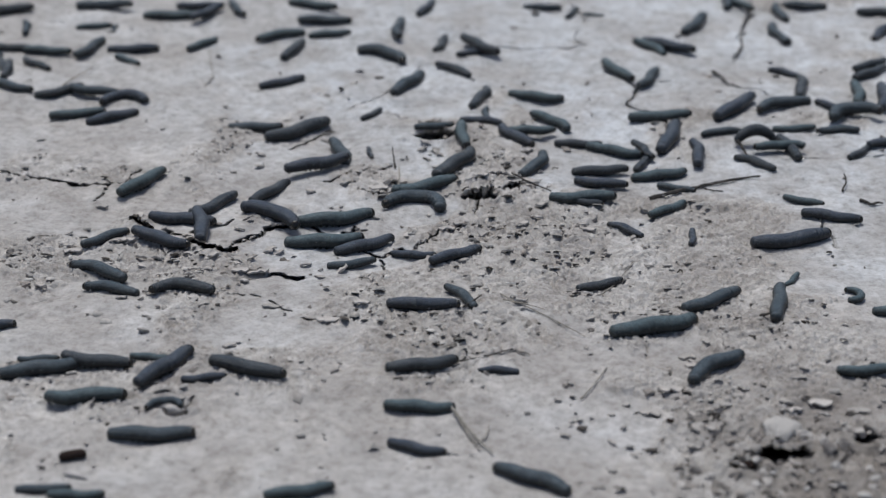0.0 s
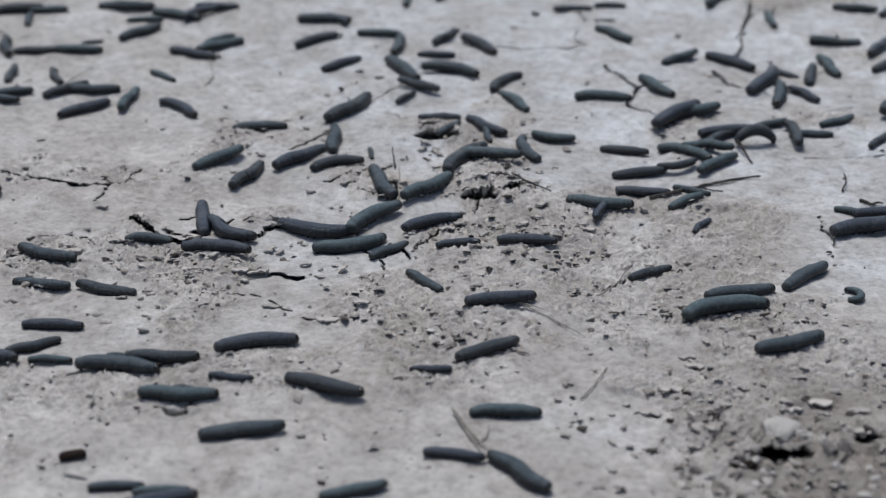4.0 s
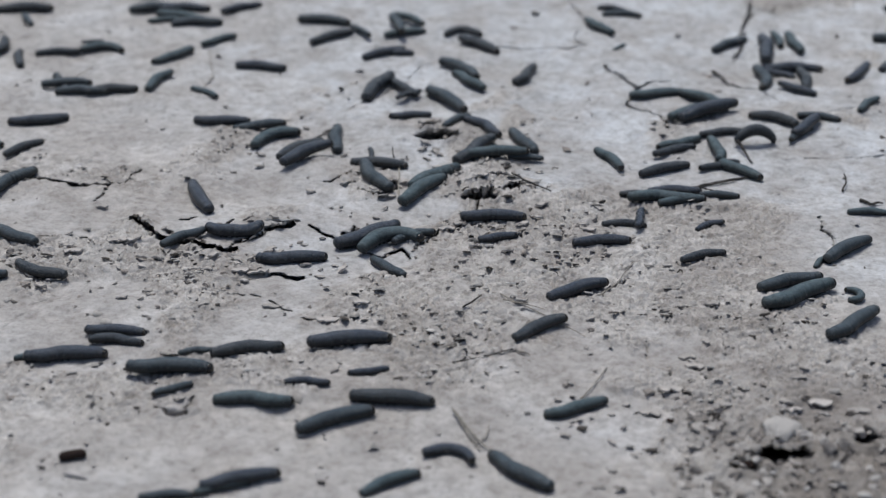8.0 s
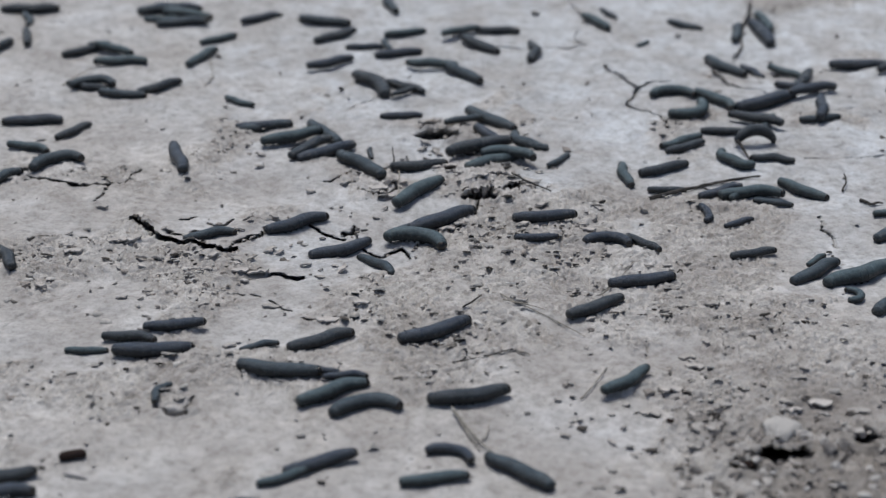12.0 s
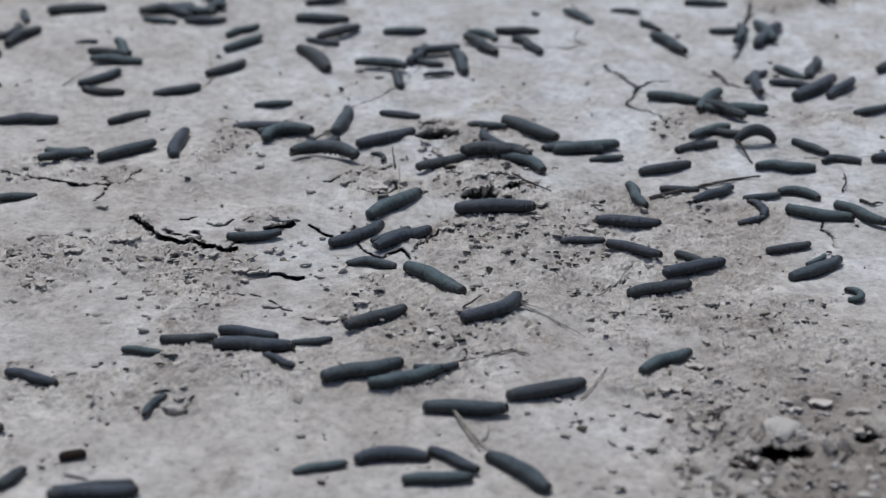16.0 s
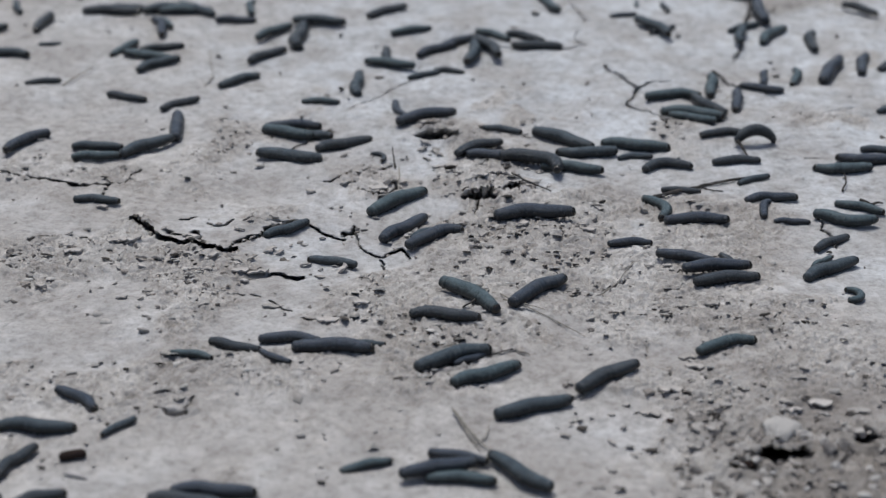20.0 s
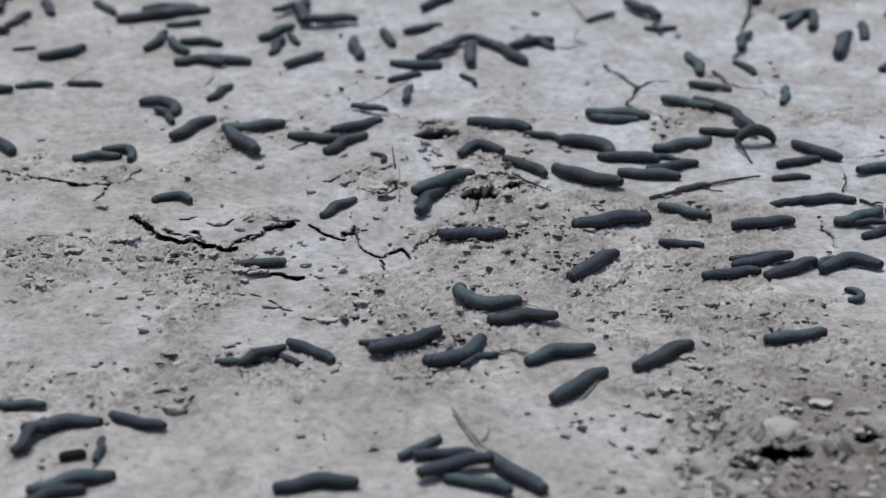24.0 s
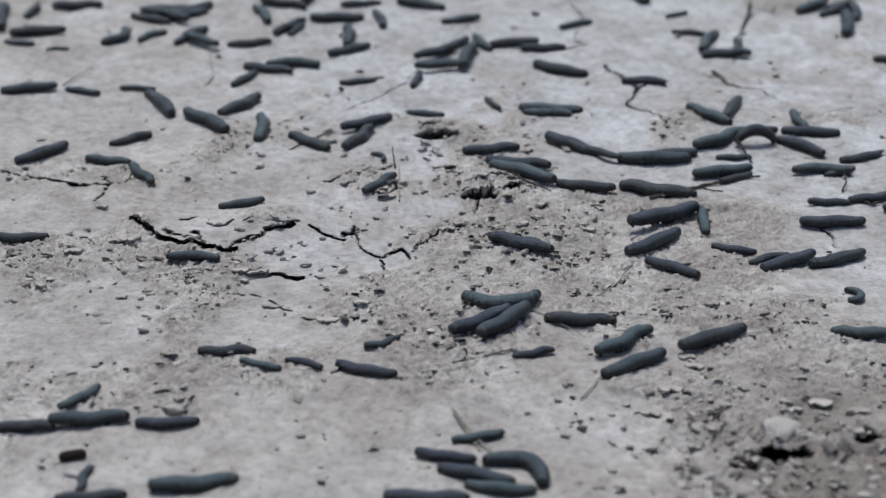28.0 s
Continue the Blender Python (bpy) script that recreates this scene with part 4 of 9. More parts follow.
stem("dry_stalk", TWIG, 0.0007, 0.0003, [(-0.0273, 0.1045, 0.0010), (-0.0285, 0.1126, 0.0020), (-0.0292, 0.1184, 0.0080)], "short dark stalk standing in the mud")
stem("straw", STRAW, 0.0005, 0.0004, [(-0.0244, 0.0564, 0.0010), (-0.0248, 0.0769, 0.0010), (-0.0253, 0.1045, 0.0010)], "pale thin dry straw on the mud")
stem("dry_stalk", STRAW, 0.0004, 0.0002, [(0.0286, -0.0607, 0.0010), (0.0422, -0.0734, 0.0010), (0.0556, -0.0852, 0.0010), (0.0686, -0.0991, 0.0010)], "thin grey-brown dry stalk on crumbled earth")
stem("dry_stalk", STRAW, 0.0004, 0.0002, [(0.0298, -0.0668, 0.0010), (0.0409, -0.0710, 0.0015), (0.0505, -0.0758, 0.0010)], "thin grey-brown dry stalk on crumbled earth")
stem("grass_blade", STRAW, 0.0005, 0.0003, [(0.0783, -0.0576, 0.0008), (0.0886, -0.0420, 0.0010), (0.0986, -0.0194, 0.0020)], "thin dry grass blade")
stem("grass_blade", STRAW, 0.0005, 0.0003, [(0.0631, -0.1574, 0.0008), (0.0694, -0.1481, 0.0015), (0.0771, -0.1312, 0.0010)], "thin dry grass blade")
stem("root", TWIG, 0.00035, 0.0002, [(0.0043, -0.1280, 0.0005), (0.0123, -0.1258, 0.0008), (0.0230, -0.1214, 0.0006), (0.0325, -0.1171, 0.0010), (0.0410, -0.1204, 0.0006)], "thin dark dry root on the mud")
stem("dry_stalk", STRAW, 0.0004, 0.0003, [(-0.1557, 0.3054, 0.0015), (-0.1518, 0.2788, 0.0010), (-0.1473, 0.2532, 0.0005)], "thin grey dry stalk on pale mud")
stem("dry_stalk", STRAW, 0.0005, 0.0004, [(-0.1473, 0.2532, 0.0008), (-0.1513, 0.2363, 0.0008)], "thin pale dry stalk on the mud")
stem("straw", STRAW, 0.0006, 0.0004, [(-0.2402, 0.2324, 0.0010), (-0.2328, 0.2482, 0.0020), (-0.2261, 0.2634, 0.0030)], "pale dry straw stalk leaning over the mud")
stem("dry_stalk", TWIG, 0.0006, 0.0004, [(0.0386, 0.0808, 0.0030), (0.0479, 0.0730, 0.0020), (0.0602, 0.0654, 0.0010)], "thin dark dry stalk on crumbled earth")
stem("dry_stalk", TWIG, 0.0006, 0.0004, [(0.2234, 0.0707, 0.0010), (0.2271, 0.0792, 0.0030), (0.2269, 0.0870, 0.0050)], "tiny dark forked stalk")
stem("twig", TWIG, 0.0011, 0.0005, [(0.2311, 0.0579, 0.0012), (0.2357, 0.0526, 0.0010), (0.2429, 0.0541, 0.0010)], "short dark twig on pale mud")
stem("dry_stalk", TWIG, 0.0005, 0.0004, [(0.0100, -0.0758, 0.0010), (0.0151, -0.0734, 0.0030), (0.0191, -0.0686, 0.0040)], "tiny dark dry stalk")

coiled(0.2023, -0.0576, 0.0210, 2, 85, 3.7)
arched(0.1835, 0.1365, 0.0270, 3, 8)
# Tail spike of the arched caterpillar, added as a separate stem.
stem("dry_stalk", TWIG, 0.0011, 0.0004, [(0.1725, 0.1309, 0.0050), (0.1755, 0.1242, 0.0025), (0.1788, 0.1118, 0.0006)], "dark withered stalk beside a dead caterpillar")
dropping(-0.1609, -0.2078, 0.0120, 16)
sliver(-0.1574, -0.2228, 0.0125, -22)
c000 = caterpillar(0.0406, 3)
c001 = caterpillar(0.0263, 0)
c002 = caterpillar(0.0392, 0)
c003 = caterpillar(0.0247, 2)
c004 = caterpillar(0.0379, 2)
c005 = caterpillar(0.0347, 1)
c006 = caterpillar(0.0309, 1)
c007 = caterpillar(0.0300, 0)
c008 = caterpillar(0.0298, 3)
c009 = caterpillar(0.0323, 2)
c010 = caterpillar(0.0277, 3)
c011 = caterpillar(0.0303, 3)
c012 = caterpillar(0.0318, 0)
c013 = caterpillar(0.0353, 0)
c014 = caterpillar(0.0340, 1)
c015 = caterpillar(0.0237, 2)
c016 = caterpillar(0.0279, 2)
c017 = caterpillar(0.0329, 3)
c018 = caterpillar(0.0339, 0)
c019 = caterpillar(0.0365, 1)
c020 = caterpillar(0.0345, 1)
c021 = caterpillar(0.0329, 0)
c022 = caterpillar(0.0460, 3)
c023 = caterpillar(0.0323, 1)
c024 = caterpillar(0.0352, 2)
c025 = caterpillar(0.0350, 3)
c026 = caterpillar(0.0371, 0)
c027 = caterpillar(0.0363, 2)
c028 = caterpillar(0.0292, 2)
c029 = caterpillar(0.0430, 0)
c030 = caterpillar(0.0299, 3)
c031 = caterpillar(0.0403, 0)
c032 = caterpillar(0.0316, 3)
c033 = caterpillar(0.0249, 1)
c034 = caterpillar(0.0387, 3)
c035 = caterpillar(0.0341, 3)
c036 = caterpillar(0.0353, 2)
c037 = caterpillar(0.0204, 3)
c038 = caterpillar(0.0244, 0)
c039 = caterpillar(0.0344, 2)
c040 = caterpillar(0.0260, 1)
c041 = caterpillar(0.0337, 1)
c042 = caterpillar(0.0309, 2)
c043 = caterpillar(0.0389, 0)
c044 = caterpillar(0.0163, 3)
c045 = caterpillar(0.0401, 1)
c046 = caterpillar(0.0364, 0)
c047 = caterpillar(0.0285, 3)
c048 = caterpillar(0.0300, 1)
c049 = caterpillar(0.0272, 0)
c050 = caterpillar(0.0227, 3)
c051 = caterpillar(0.0144, 2)
c052 = caterpillar(0.0365, 2)
c053 = caterpillar(0.0337, 0)
c054 = caterpillar(0.0332, 2)
c055 = caterpillar(0.0378, 1)
c056 = caterpillar(0.0418, 0)
c057 = caterpillar(0.0460, 1)
c058 = caterpillar(0.0251, 1)
c059 = caterpillar(0.0360, 3)
c060 = caterpillar(0.0385, 0)
c061 = caterpillar(0.0303, 3)
c062 = caterpillar(0.0319, 3)
c063 = caterpillar(0.0368, 2)
c064 = caterpillar(0.0415, 1)
c065 = caterpillar(0.0283, 1)
c066 = caterpillar(0.0431, 0)
c067 = caterpillar(0.0393, 2)
c068 = caterpillar(0.0460, 1)
c069 = caterpillar(0.0265, 0)
c070 = caterpillar(0.0268, 2)
c071 = caterpillar(0.0263, 0)
c072 = caterpillar(0.0345, 3)
c073 = caterpillar(0.0242, 3)
c074 = caterpillar(0.0300, 1)
c075 = caterpillar(0.0343, 2)
c076 = caterpillar(0.0244, 3)
c077 = caterpillar(0.0258, 3)
c078 = caterpillar(0.0330, 3)
c079 = caterpillar(0.0343, 2)
c080 = caterpillar(0.0333, 0)
c081 = caterpillar(0.0339, 0)
c082 = caterpillar(0.0356, 3)
c083 = caterpillar(0.0346, 1)
c084 = caterpillar(0.0300, 0)
c085 = caterpillar(0.0284, 2)
c086 = caterpillar(0.0393, 2)
c087 = caterpillar(0.0335, 3)
c088 = caterpillar(0.0358, 3)
c089 = caterpillar(0.0377, 1)
c090 = caterpillar(0.0403, 1)
c091 = caterpillar(0.0291, 0)
c092 = caterpillar(0.0369, 1)
c093 = caterpillar(0.0445, 1)
c094 = caterpillar(0.0354, 0)
c095 = caterpillar(0.0306, 0)
c096 = caterpillar(0.0339, 3)
c097 = caterpillar(0.0304, 1)
c098 = caterpillar(0.0430, 2)
c099 = caterpillar(0.0425, 2)
c100 = caterpillar(0.0355, 1)
c101 = caterpillar(0.0262, 0)
c102 = caterpillar(0.0239, 1)
c103 = caterpillar(0.0317, 1)
c104 = caterpillar(0.0426, 0)
c105 = caterpillar(0.0405, 2)
c106 = caterpillar(0.0434, 3)
c107 = caterpillar(0.0362, 1)
c108 = caterpillar(0.0280, 0)
c109 = caterpillar(0.0263, 3)
c110 = caterpillar(0.0221, 3)
c111 = caterpillar(0.0304, 1)
c112 = caterpillar(0.0224, 0)
c113 = caterpillar(0.0279, 2)
c114 = caterpillar(0.0234, 2)
c115 = caterpillar(0.0372, 2)
c116 = caterpillar(0.0460, 1)
c117 = caterpillar(0.0197, 1)
c118 = caterpillar(0.0460, 2)
c119 = caterpillar(0.0374, 0)
c120 = caterpillar(0.0377, 0)
c121 = caterpillar(0.0168, 2)
c122 = caterpillar(0.0300, 2)
c123 = caterpillar(0.0403, 0)
c124 = caterpillar(0.0351, 3)
c125 = caterpillar(0.0212, 2)
c126 = caterpillar(0.0404, 1)
c127 = caterpillar(0.0212, 1)
c128 = caterpillar(0.0391, 3)
c129 = caterpillar(0.0202, 0)
c130 = caterpillar(0.0385, 0)
c131 = caterpillar(0.0236, 0)
c132 = caterpillar(0.0243, 2)
c133 = caterpillar(0.0305, 2)
c134 = caterpillar(0.0351, 3)
c135 = caterpillar(0.0324, 2)
c136 = caterpillar(0.0274, 1)
c137 = caterpillar(0.0196, 1)
c138 = caterpillar(0.0377, 0)
c139 = caterpillar(0.0402, 0)
c140 = caterpillar(0.0300, 2)
c141 = caterpillar(0.0150, 0)
c142 = caterpillar(0.0349, 3)
c143 = caterpillar(0.0300, 0)
c144 = caterpillar(0.0343, 2)
c145 = caterpillar(0.0350, 0)
c146 = caterpillar(0.0360, 2)
c147 = caterpillar(0.0356, 1)
c148 = caterpillar(0.0277, 3)
c149 = caterpillar(0.0238, 1)
c150 = caterpillar(0.0312, 0)
c151 = caterpillar(0.0273, 3)
c152 = caterpillar(0.0300, 2)
c153 = caterpillar(0.0238, 0)
c154 = caterpillar(0.0284, 3)
c155 = caterpillar(0.0381, 0)
c156 = caterpillar(0.0306, 2)
c157 = caterpillar(0.0197, 0)
c158 = caterpillar(0.0368, 2)
c159 = caterpillar(0.0286, 2)
c160 = caterpillar(0.0209, 0)
c161 = caterpillar(0.0391, 1)
c162 = caterpillar(0.0351, 1)
c163 = caterpillar(0.0285, 1)
c164 = caterpillar(0.0306, 0)
c165 = caterpillar(0.0292, 2)
c166 = caterpillar(0.0363, 1)
c167 = caterpillar(0.0265, 0)
c168 = caterpillar(0.0205, 1)
c169 = caterpillar(0.0300, 0)
c170 = caterpillar(0.0284, 1)
c171 = caterpillar(0.0365, 3)
c172 = caterpillar(0.0315, 0)
c173 = caterpillar(0.0368, 0)
c174 = caterpillar(0.0300, 1)
c175 = caterpillar(0.0343, 0)
c176 = caterpillar(0.0228, 3)
c177 = caterpillar(0.0346, 1)
c178 = caterpillar(0.0359, 0)
c179 = caterpillar(0.0238, 2)
c180 = caterpillar(0.0191, 3)
c181 = caterpillar(0.0300, 3)
c182 = caterpillar(0.0294, 3)
c183 = caterpillar(0.0380, 2)
c184 = caterpillar(0.0313, 3)
c185 = caterpillar(0.0349, 0)
c186 = caterpillar(0.0255, 2)
c187 = caterpillar(0.0300, 3)
c188 = caterpillar(0.0375, 3)
c189 = caterpillar(0.0361, 3)
c190 = caterpillar(0.0377, 0)
c191 = caterpillar(0.0300, 3)
c192 = caterpillar(0.0251, 2)
c193 = caterpillar(0.0460, 0)
c194 = caterpillar(0.0213, 0)
c195 = caterpillar(0.0330, 1)


def motions():
    crawl(c000, [(0, -0.3055, 0.3736, 21, -0.00, 0), (3, -0.2992, 0.3760, 21, -0.08, 0), (6, -0.3009, 0.3766, 12, -0.16, 0), (9, -0.2899, 0.3798, 4, -0.11, 0), (12, -0.2887, 0.3786, 0, 0.04, 0), (15, -0.2646, 0.3780, 8, 0.11, 0), (18, -0.2422, 0.3738, 12, -0.15, 0), (21, -0.2253, 0.3720, -8, 0.06, 0), (24, -0.2064, 0.3632, 19, 0.18, 0), (26, -0.1905, 0.3603, 12, -0.06, 0), (28, -0.1762, 0.3757, 47, 0.00, 0)], -0.017)
    crawl(c001, [(0, -0.2834, 0.3385, 101, -0.02, 0), (3, -0.2840, 0.3575, 99, 0.02, 0), (6, -0.2865, 0.3563, 103, 0.07, 0), (9, -0.2860, 0.3574, 107, 0.05, 0), (12, -0.2860, 0.3586, 109, 0.04, 0), (18, -0.2931, 0.3722, 111, 0.02, 0), (28, -0.3256, 0.4561, 111, 0.00, 0)], 0.024)
    crawl(c002, [(0, -0.2380, 0.3858, 7, -0.03, 0), (3, -0.2281, 0.3882, 4, -0.03, 0), (8, -0.2011, 0.3849, 10, 0.20, 0), (14, -0.1942, 0.3801, 16, -0.20, 0), (21, -0.1913, 0.3825, 10, 0.10, 0), (28, -0.1923, 0.3777, 2, -0.20, 0)], -0.021)
    crawl(c003, [(0, -0.2389, 0.3464, 14, -0.02, 0), (3, -0.2158, 0.3573, 11, -0.06, 0), (6, -0.1926, 0.3614, 7, 0.00, 0), (9, -0.1914, 0.3603, 12, 0.01, 0), (12, -0.1945, 0.3614, 7, -0.18, 0), (15, -0.1940, 0.3573, -10, -0.15, 0), (18, -0.1990, 0.3585, -10, -0.60, 0), (21, -0.1881, 0.3517, -79, -0.90, 0), (24, -0.1781, 0.3544, -163, -0.84, 0), (26, -0.1881, 0.3333, -175, 0.26, 0), (28, -0.1966, 0.3299, -133, 0.36, 0)], -0.015)
    crawl(c004, [(0, -0.1893, 0.3667, 0, -0.16, 0), (3, -0.1867, 0.3691, -19, -0.16, 0), (9, -0.1806, 0.3658, -24, 0.20, 0), (15, -0.1766, 0.3753, -12, -0.20, 0), (21, -0.1805, 0.3777, 4, 0.10, 0), (28, -0.1828, 0.3705, 14, 0.20, 0)], 0.014)
    crawl(c005, [(0, -0.1630, 0.3693, 56, 0.00, 0.0014), (3, -0.1647, 0.3673, 56, -0.40, 0.0021), (6, -0.1729, 0.3780, 10, -0.49, 0), (9, -0.1835, 0.3834, 0, -0.20, 0), (12, -0.1863, 0.3848, -13, -0.20, 0), (15, -0.1852, 0.3810, -22, -0.54, 0), (18, -0.1953, 0.3604, -75, -0.44, 0.0021), (21, -0.1930, 0.3345, -73, -0.28, 0), (24, -0.1927, 0.3180, -107, -0.45, 0), (26, -0.1834, 0.3204, -125, -0.14, 0.0021), (28, -0.1703, 0.3289, -123, 0.01, 0)], -0.022)
    crawl(c006, [(0, -0.1721, 0.3882, 4, -0.03, 0), (3, -0.1641, 0.3870, 0, -0.03, 0), (6, -0.1477, 0.3810, 0, 0.34, 0), (9, -0.1394, 0.3780, 39, 0.20, 0), (12, -0.1254, 0.3591, 23, -0.17, 0), (15, -0.0933, 0.3810, 20, -0.03, 0), (28, 0.0249, 0.4615, 20, 0.00, 0)], -0.024)
    crawl(c007, [(0, -0.1444, 0.3799, -62, 0.00, 0), (4, -0.1437, 0.4714, -62, 0.00, 0), (28, -0.1433, 0.5317, -62, 0.00, 0)], 0.031)
    crawl(c008, [(0, -0.2854, 0.3018, -11, 0.18, 0), (3, -0.2704, 0.2969, 10, 0.18, 0), (6, -0.2674, 0.2964, 10, -0.00, 0), (9, -0.2469, 0.2932, 10, 0.13, 0), (12, -0.2380, 0.2959, 24, -0.16, 0), (15, -0.2298, 0.2943, -9, -0.21, 0), (18, -0.1997, 0.2991, 0, 0.30, 0), (21, -0.1828, 0.3067, 25, -0.11, 0), (24, -0.1621, 0.3138, -12, -0.22, 0), (26, -0.1404, 0.3143, 0, 0.22, 0), (28, -0.1299, 0.3138, 13, 0.11, 0)], -0.025)
    crawl(c009, [(0, -0.2615, 0.2943, -7, 0.03, 0), (3, -0.2474, 0.2959, -5, 0.18, 0), (6, -0.2317, 0.3045, 14, -0.11, 0), (9, -0.2233, 0.2918, -17, -2.10, 0.0007), (12, -0.2173, 0.2922, -36, -0.27, 0.002), (15, -0.2138, 0.2987, -48, -0.69, 0), (18, -0.2167, 0.3067, -115, -0.55, 0), (21, -0.2034, 0.2999, -111, 0.64, 0), (26, -0.1637, 0.3119, -41, 0.62, 0.0021), (28, -0.1625, 0.3147, -40, 0.01, 0.0021)], 0.018)
    crawl(c010, [(0, -0.2645, 0.2713, -48, -0.11, 0), (3, -0.2482, 0.2508, -60, -0.21, 0), (6, -0.2462, 0.2408, -72, 0.48, 0), (15, -0.2152, 0.2235, -6, 0.26, 0), (18, -0.2092, 0.2163, -43, -0.01, 0), (21, -0.1888, 0.2067, -7, 0.31, 0), (23, -0.1731, 0.1927, -42, 0.00, 0), (25, -0.1684, 0.1722, -77, 0.00, 0), (27, -0.1763, 0.1527, -112, 0.00, 0), (28, -0.1851, 0.1470, -147, 0.00, 0)], -0.031)
    crawl(c011, [(0, -0.2807, 0.2596, 94, -0.01, 0), (3, -0.2764, 0.2468, 92, 0.04, 0), (6, -0.2761, 0.2619, 99, 0.07, 0), (9, -0.2778, 0.2907, 101, -0.00, 0), (12, -0.2791, 0.3205, 98, -0.19, 0), (15, -0.2900, 0.3320, 80, 1.64, 0), (21, -0.3085, 0.3324, 47, -0.12, 0), (24, -0.2925, 0.3563, 66, 0.27, 0), (26, -0.2881, 0.3722, 78, 0.14, 0), (28, -0.2862, 0.3782, 82, 0.03, 0)], -0.018)
    crawl(c012, [(0, -0.2709, 0.2254, -30, 0.41, 0), (3, -0.2751, 0.2122, 17, 0.50, 0), (6, -0.2540, 0.2158, 26, -0.23, 0), (9, -0.2291, 0.2313, -9, -0.34, 0.0021), (12, -0.2008, 0.2158, -13, 0.30, 0), (15, -0.1767, 0.2211, 25, 0.40, 0), (18, -0.1481, 0.2328, 33, 0.16, 0), (21, -0.1218, 0.2533, 43, 0.03, 0), (24, -0.0910, 0.2811, 36, -0.10, 0), (26, -0.0749, 0.2917, 32, -0.00, 0), (28, -0.0622, 0.3002, 35, 0.03, 0)], 0.024)
    crawl(c013, [(0, -0.2336, 0.3005, 64, -0.06, 0), (3, -0.2143, 0.3233, 57, -0.30, 0), (6, -0.1841, 0.3487, 29, -0.44, 0), (9, -0.1674, 0.3544, 6, -0.19, 0), (12, -0.1799, 0.3533, 7, 0.01, 0), (14, -0.1644, 0.3674, 42, 0.00, 0), (16, -0.1598, 0.3879, 77, 0.00, 0), (18, -0.1598, 0.4089, 90, 0.00, 0), (28, -0.1598, 0.5139, 90, 0.00, 0)], -0.027)
    crawl(c014, [(0, -0.2057, 0.2996, 5, -0.19, 0), (3, -0.1769, 0.2986, -17, -0.25, 0), (6, -0.1423, 0.2753, -23, 0.16, 0), (9, -0.1077, 0.2721, 2, 0.41, 0), (12, -0.0745, 0.2742, 24, 0.72, 0.002), (18, -0.0046, 0.2962, 84, 0.05, 0), (21, -0.0043, 0.2986, 30, -0.39, 0), (24, -0.0048, 0.2891, 39, 0.01, 0.0021), (26, -0.0048, 0.2902, 32, -0.07, 0.0021), (28, -0.0048, 0.2902, 32, 0.00, 0.0021)], -0.026)
    crawl(c015, [(0, -0.2065, 0.2784, -40, -0.04, 0), (3, -0.1864, 0.2583, -45, 0.03, 0), (6, -0.1653, 0.2392, -37, 0.03, 0), (9, -0.1429, 0.2187, -42, -0.01, 0), (12, -0.1265, 0.2077, -39, 0.51, 0), (15, -0.1135, 0.2020, 17, 0.34, 0), (18, -0.0877, 0.2081, 0, -0.17, 0), (21, -0.0707, 0.2077, -2, -0.16, 0), (24, -0.0456, 0.1916, -18, -0.13, 0.0021), (26, -0.0297, 0.1950, -18, 0.06, 0), (28, -0.0113, 0.1890, -11, 0.06, 0)], -0.014)
    crawl(c016, [(0, -0.1606, 0.3116, 54, -0.04, 0), (3, -0.1520, 0.3177, 50, -0.09, 0), (6, -0.1509, 0.3166, 44, -0.15, 0), (9, -0.1506, 0.3193, 33, -0.06, 0), (12, -0.1508, 0.3205, 37, 0.01, 0), (15, -0.1417, 0.3288, 34, -0.02, 0), (17, -0.1341, 0.3484, 69, 0.00, 0), (19, -0.1341, 0.3694, 90, 0.00, 0), (21, -0.1341, 0.3904, 90, 0.00, 0), (28, -0.1341, 0.4639, 90, 0.00, 0)], 0.031)
    crawl(c017, [(0, -0.2402, 0.2182, 32, 0.14, 0), (3, -0.2390, 0.2211, 48, -0.20, 0), (9, -0.2006, 0.2211, 9, -0.10, 0), (12, -0.1796, 0.2304, 36, 0.27, 0), (15, -0.1503, 0.2568, 40, 0.16, 0), (18, -0.1245, 0.2801, 55, 0.06, 0), (21, -0.1140, 0.2917, 46, 0.20, 0), (24, -0.1114, 0.3069, 78, 0.36, 0), (26, -0.1117, 0.3234, 88, -0.21, 0), (28, -0.1045, 0.3442, 53, -0.30, 0)], -0.025)
    crawl(c018, [(0, -0.2189, 0.2167, -19, 0.22, 0.0021), (3, -0.2184, 0.2219, 6, 0.21, 0.0002), (6, -0.2261, 0.2230, 5, -0.02, 0), (9, -0.2263, 0.2186, 3, -0.04, 0), (12, -0.2206, 0.2250, 0, -2.33, 0.0017), (15, -0.2221, 0.2402, 35, 0.49, 0), (18, -0.2011, 0.2544, 56, 0.01, 0), (21, -0.1788, 0.2748, 36, -0.52, 0), (24, -0.1592, 0.2758, -3, -0.38, 0), (26, -0.1353, 0.2742, -7, -0.14, 0), (28, -0.1140, 0.2670, -20, -0.11, 0)], -0.027)
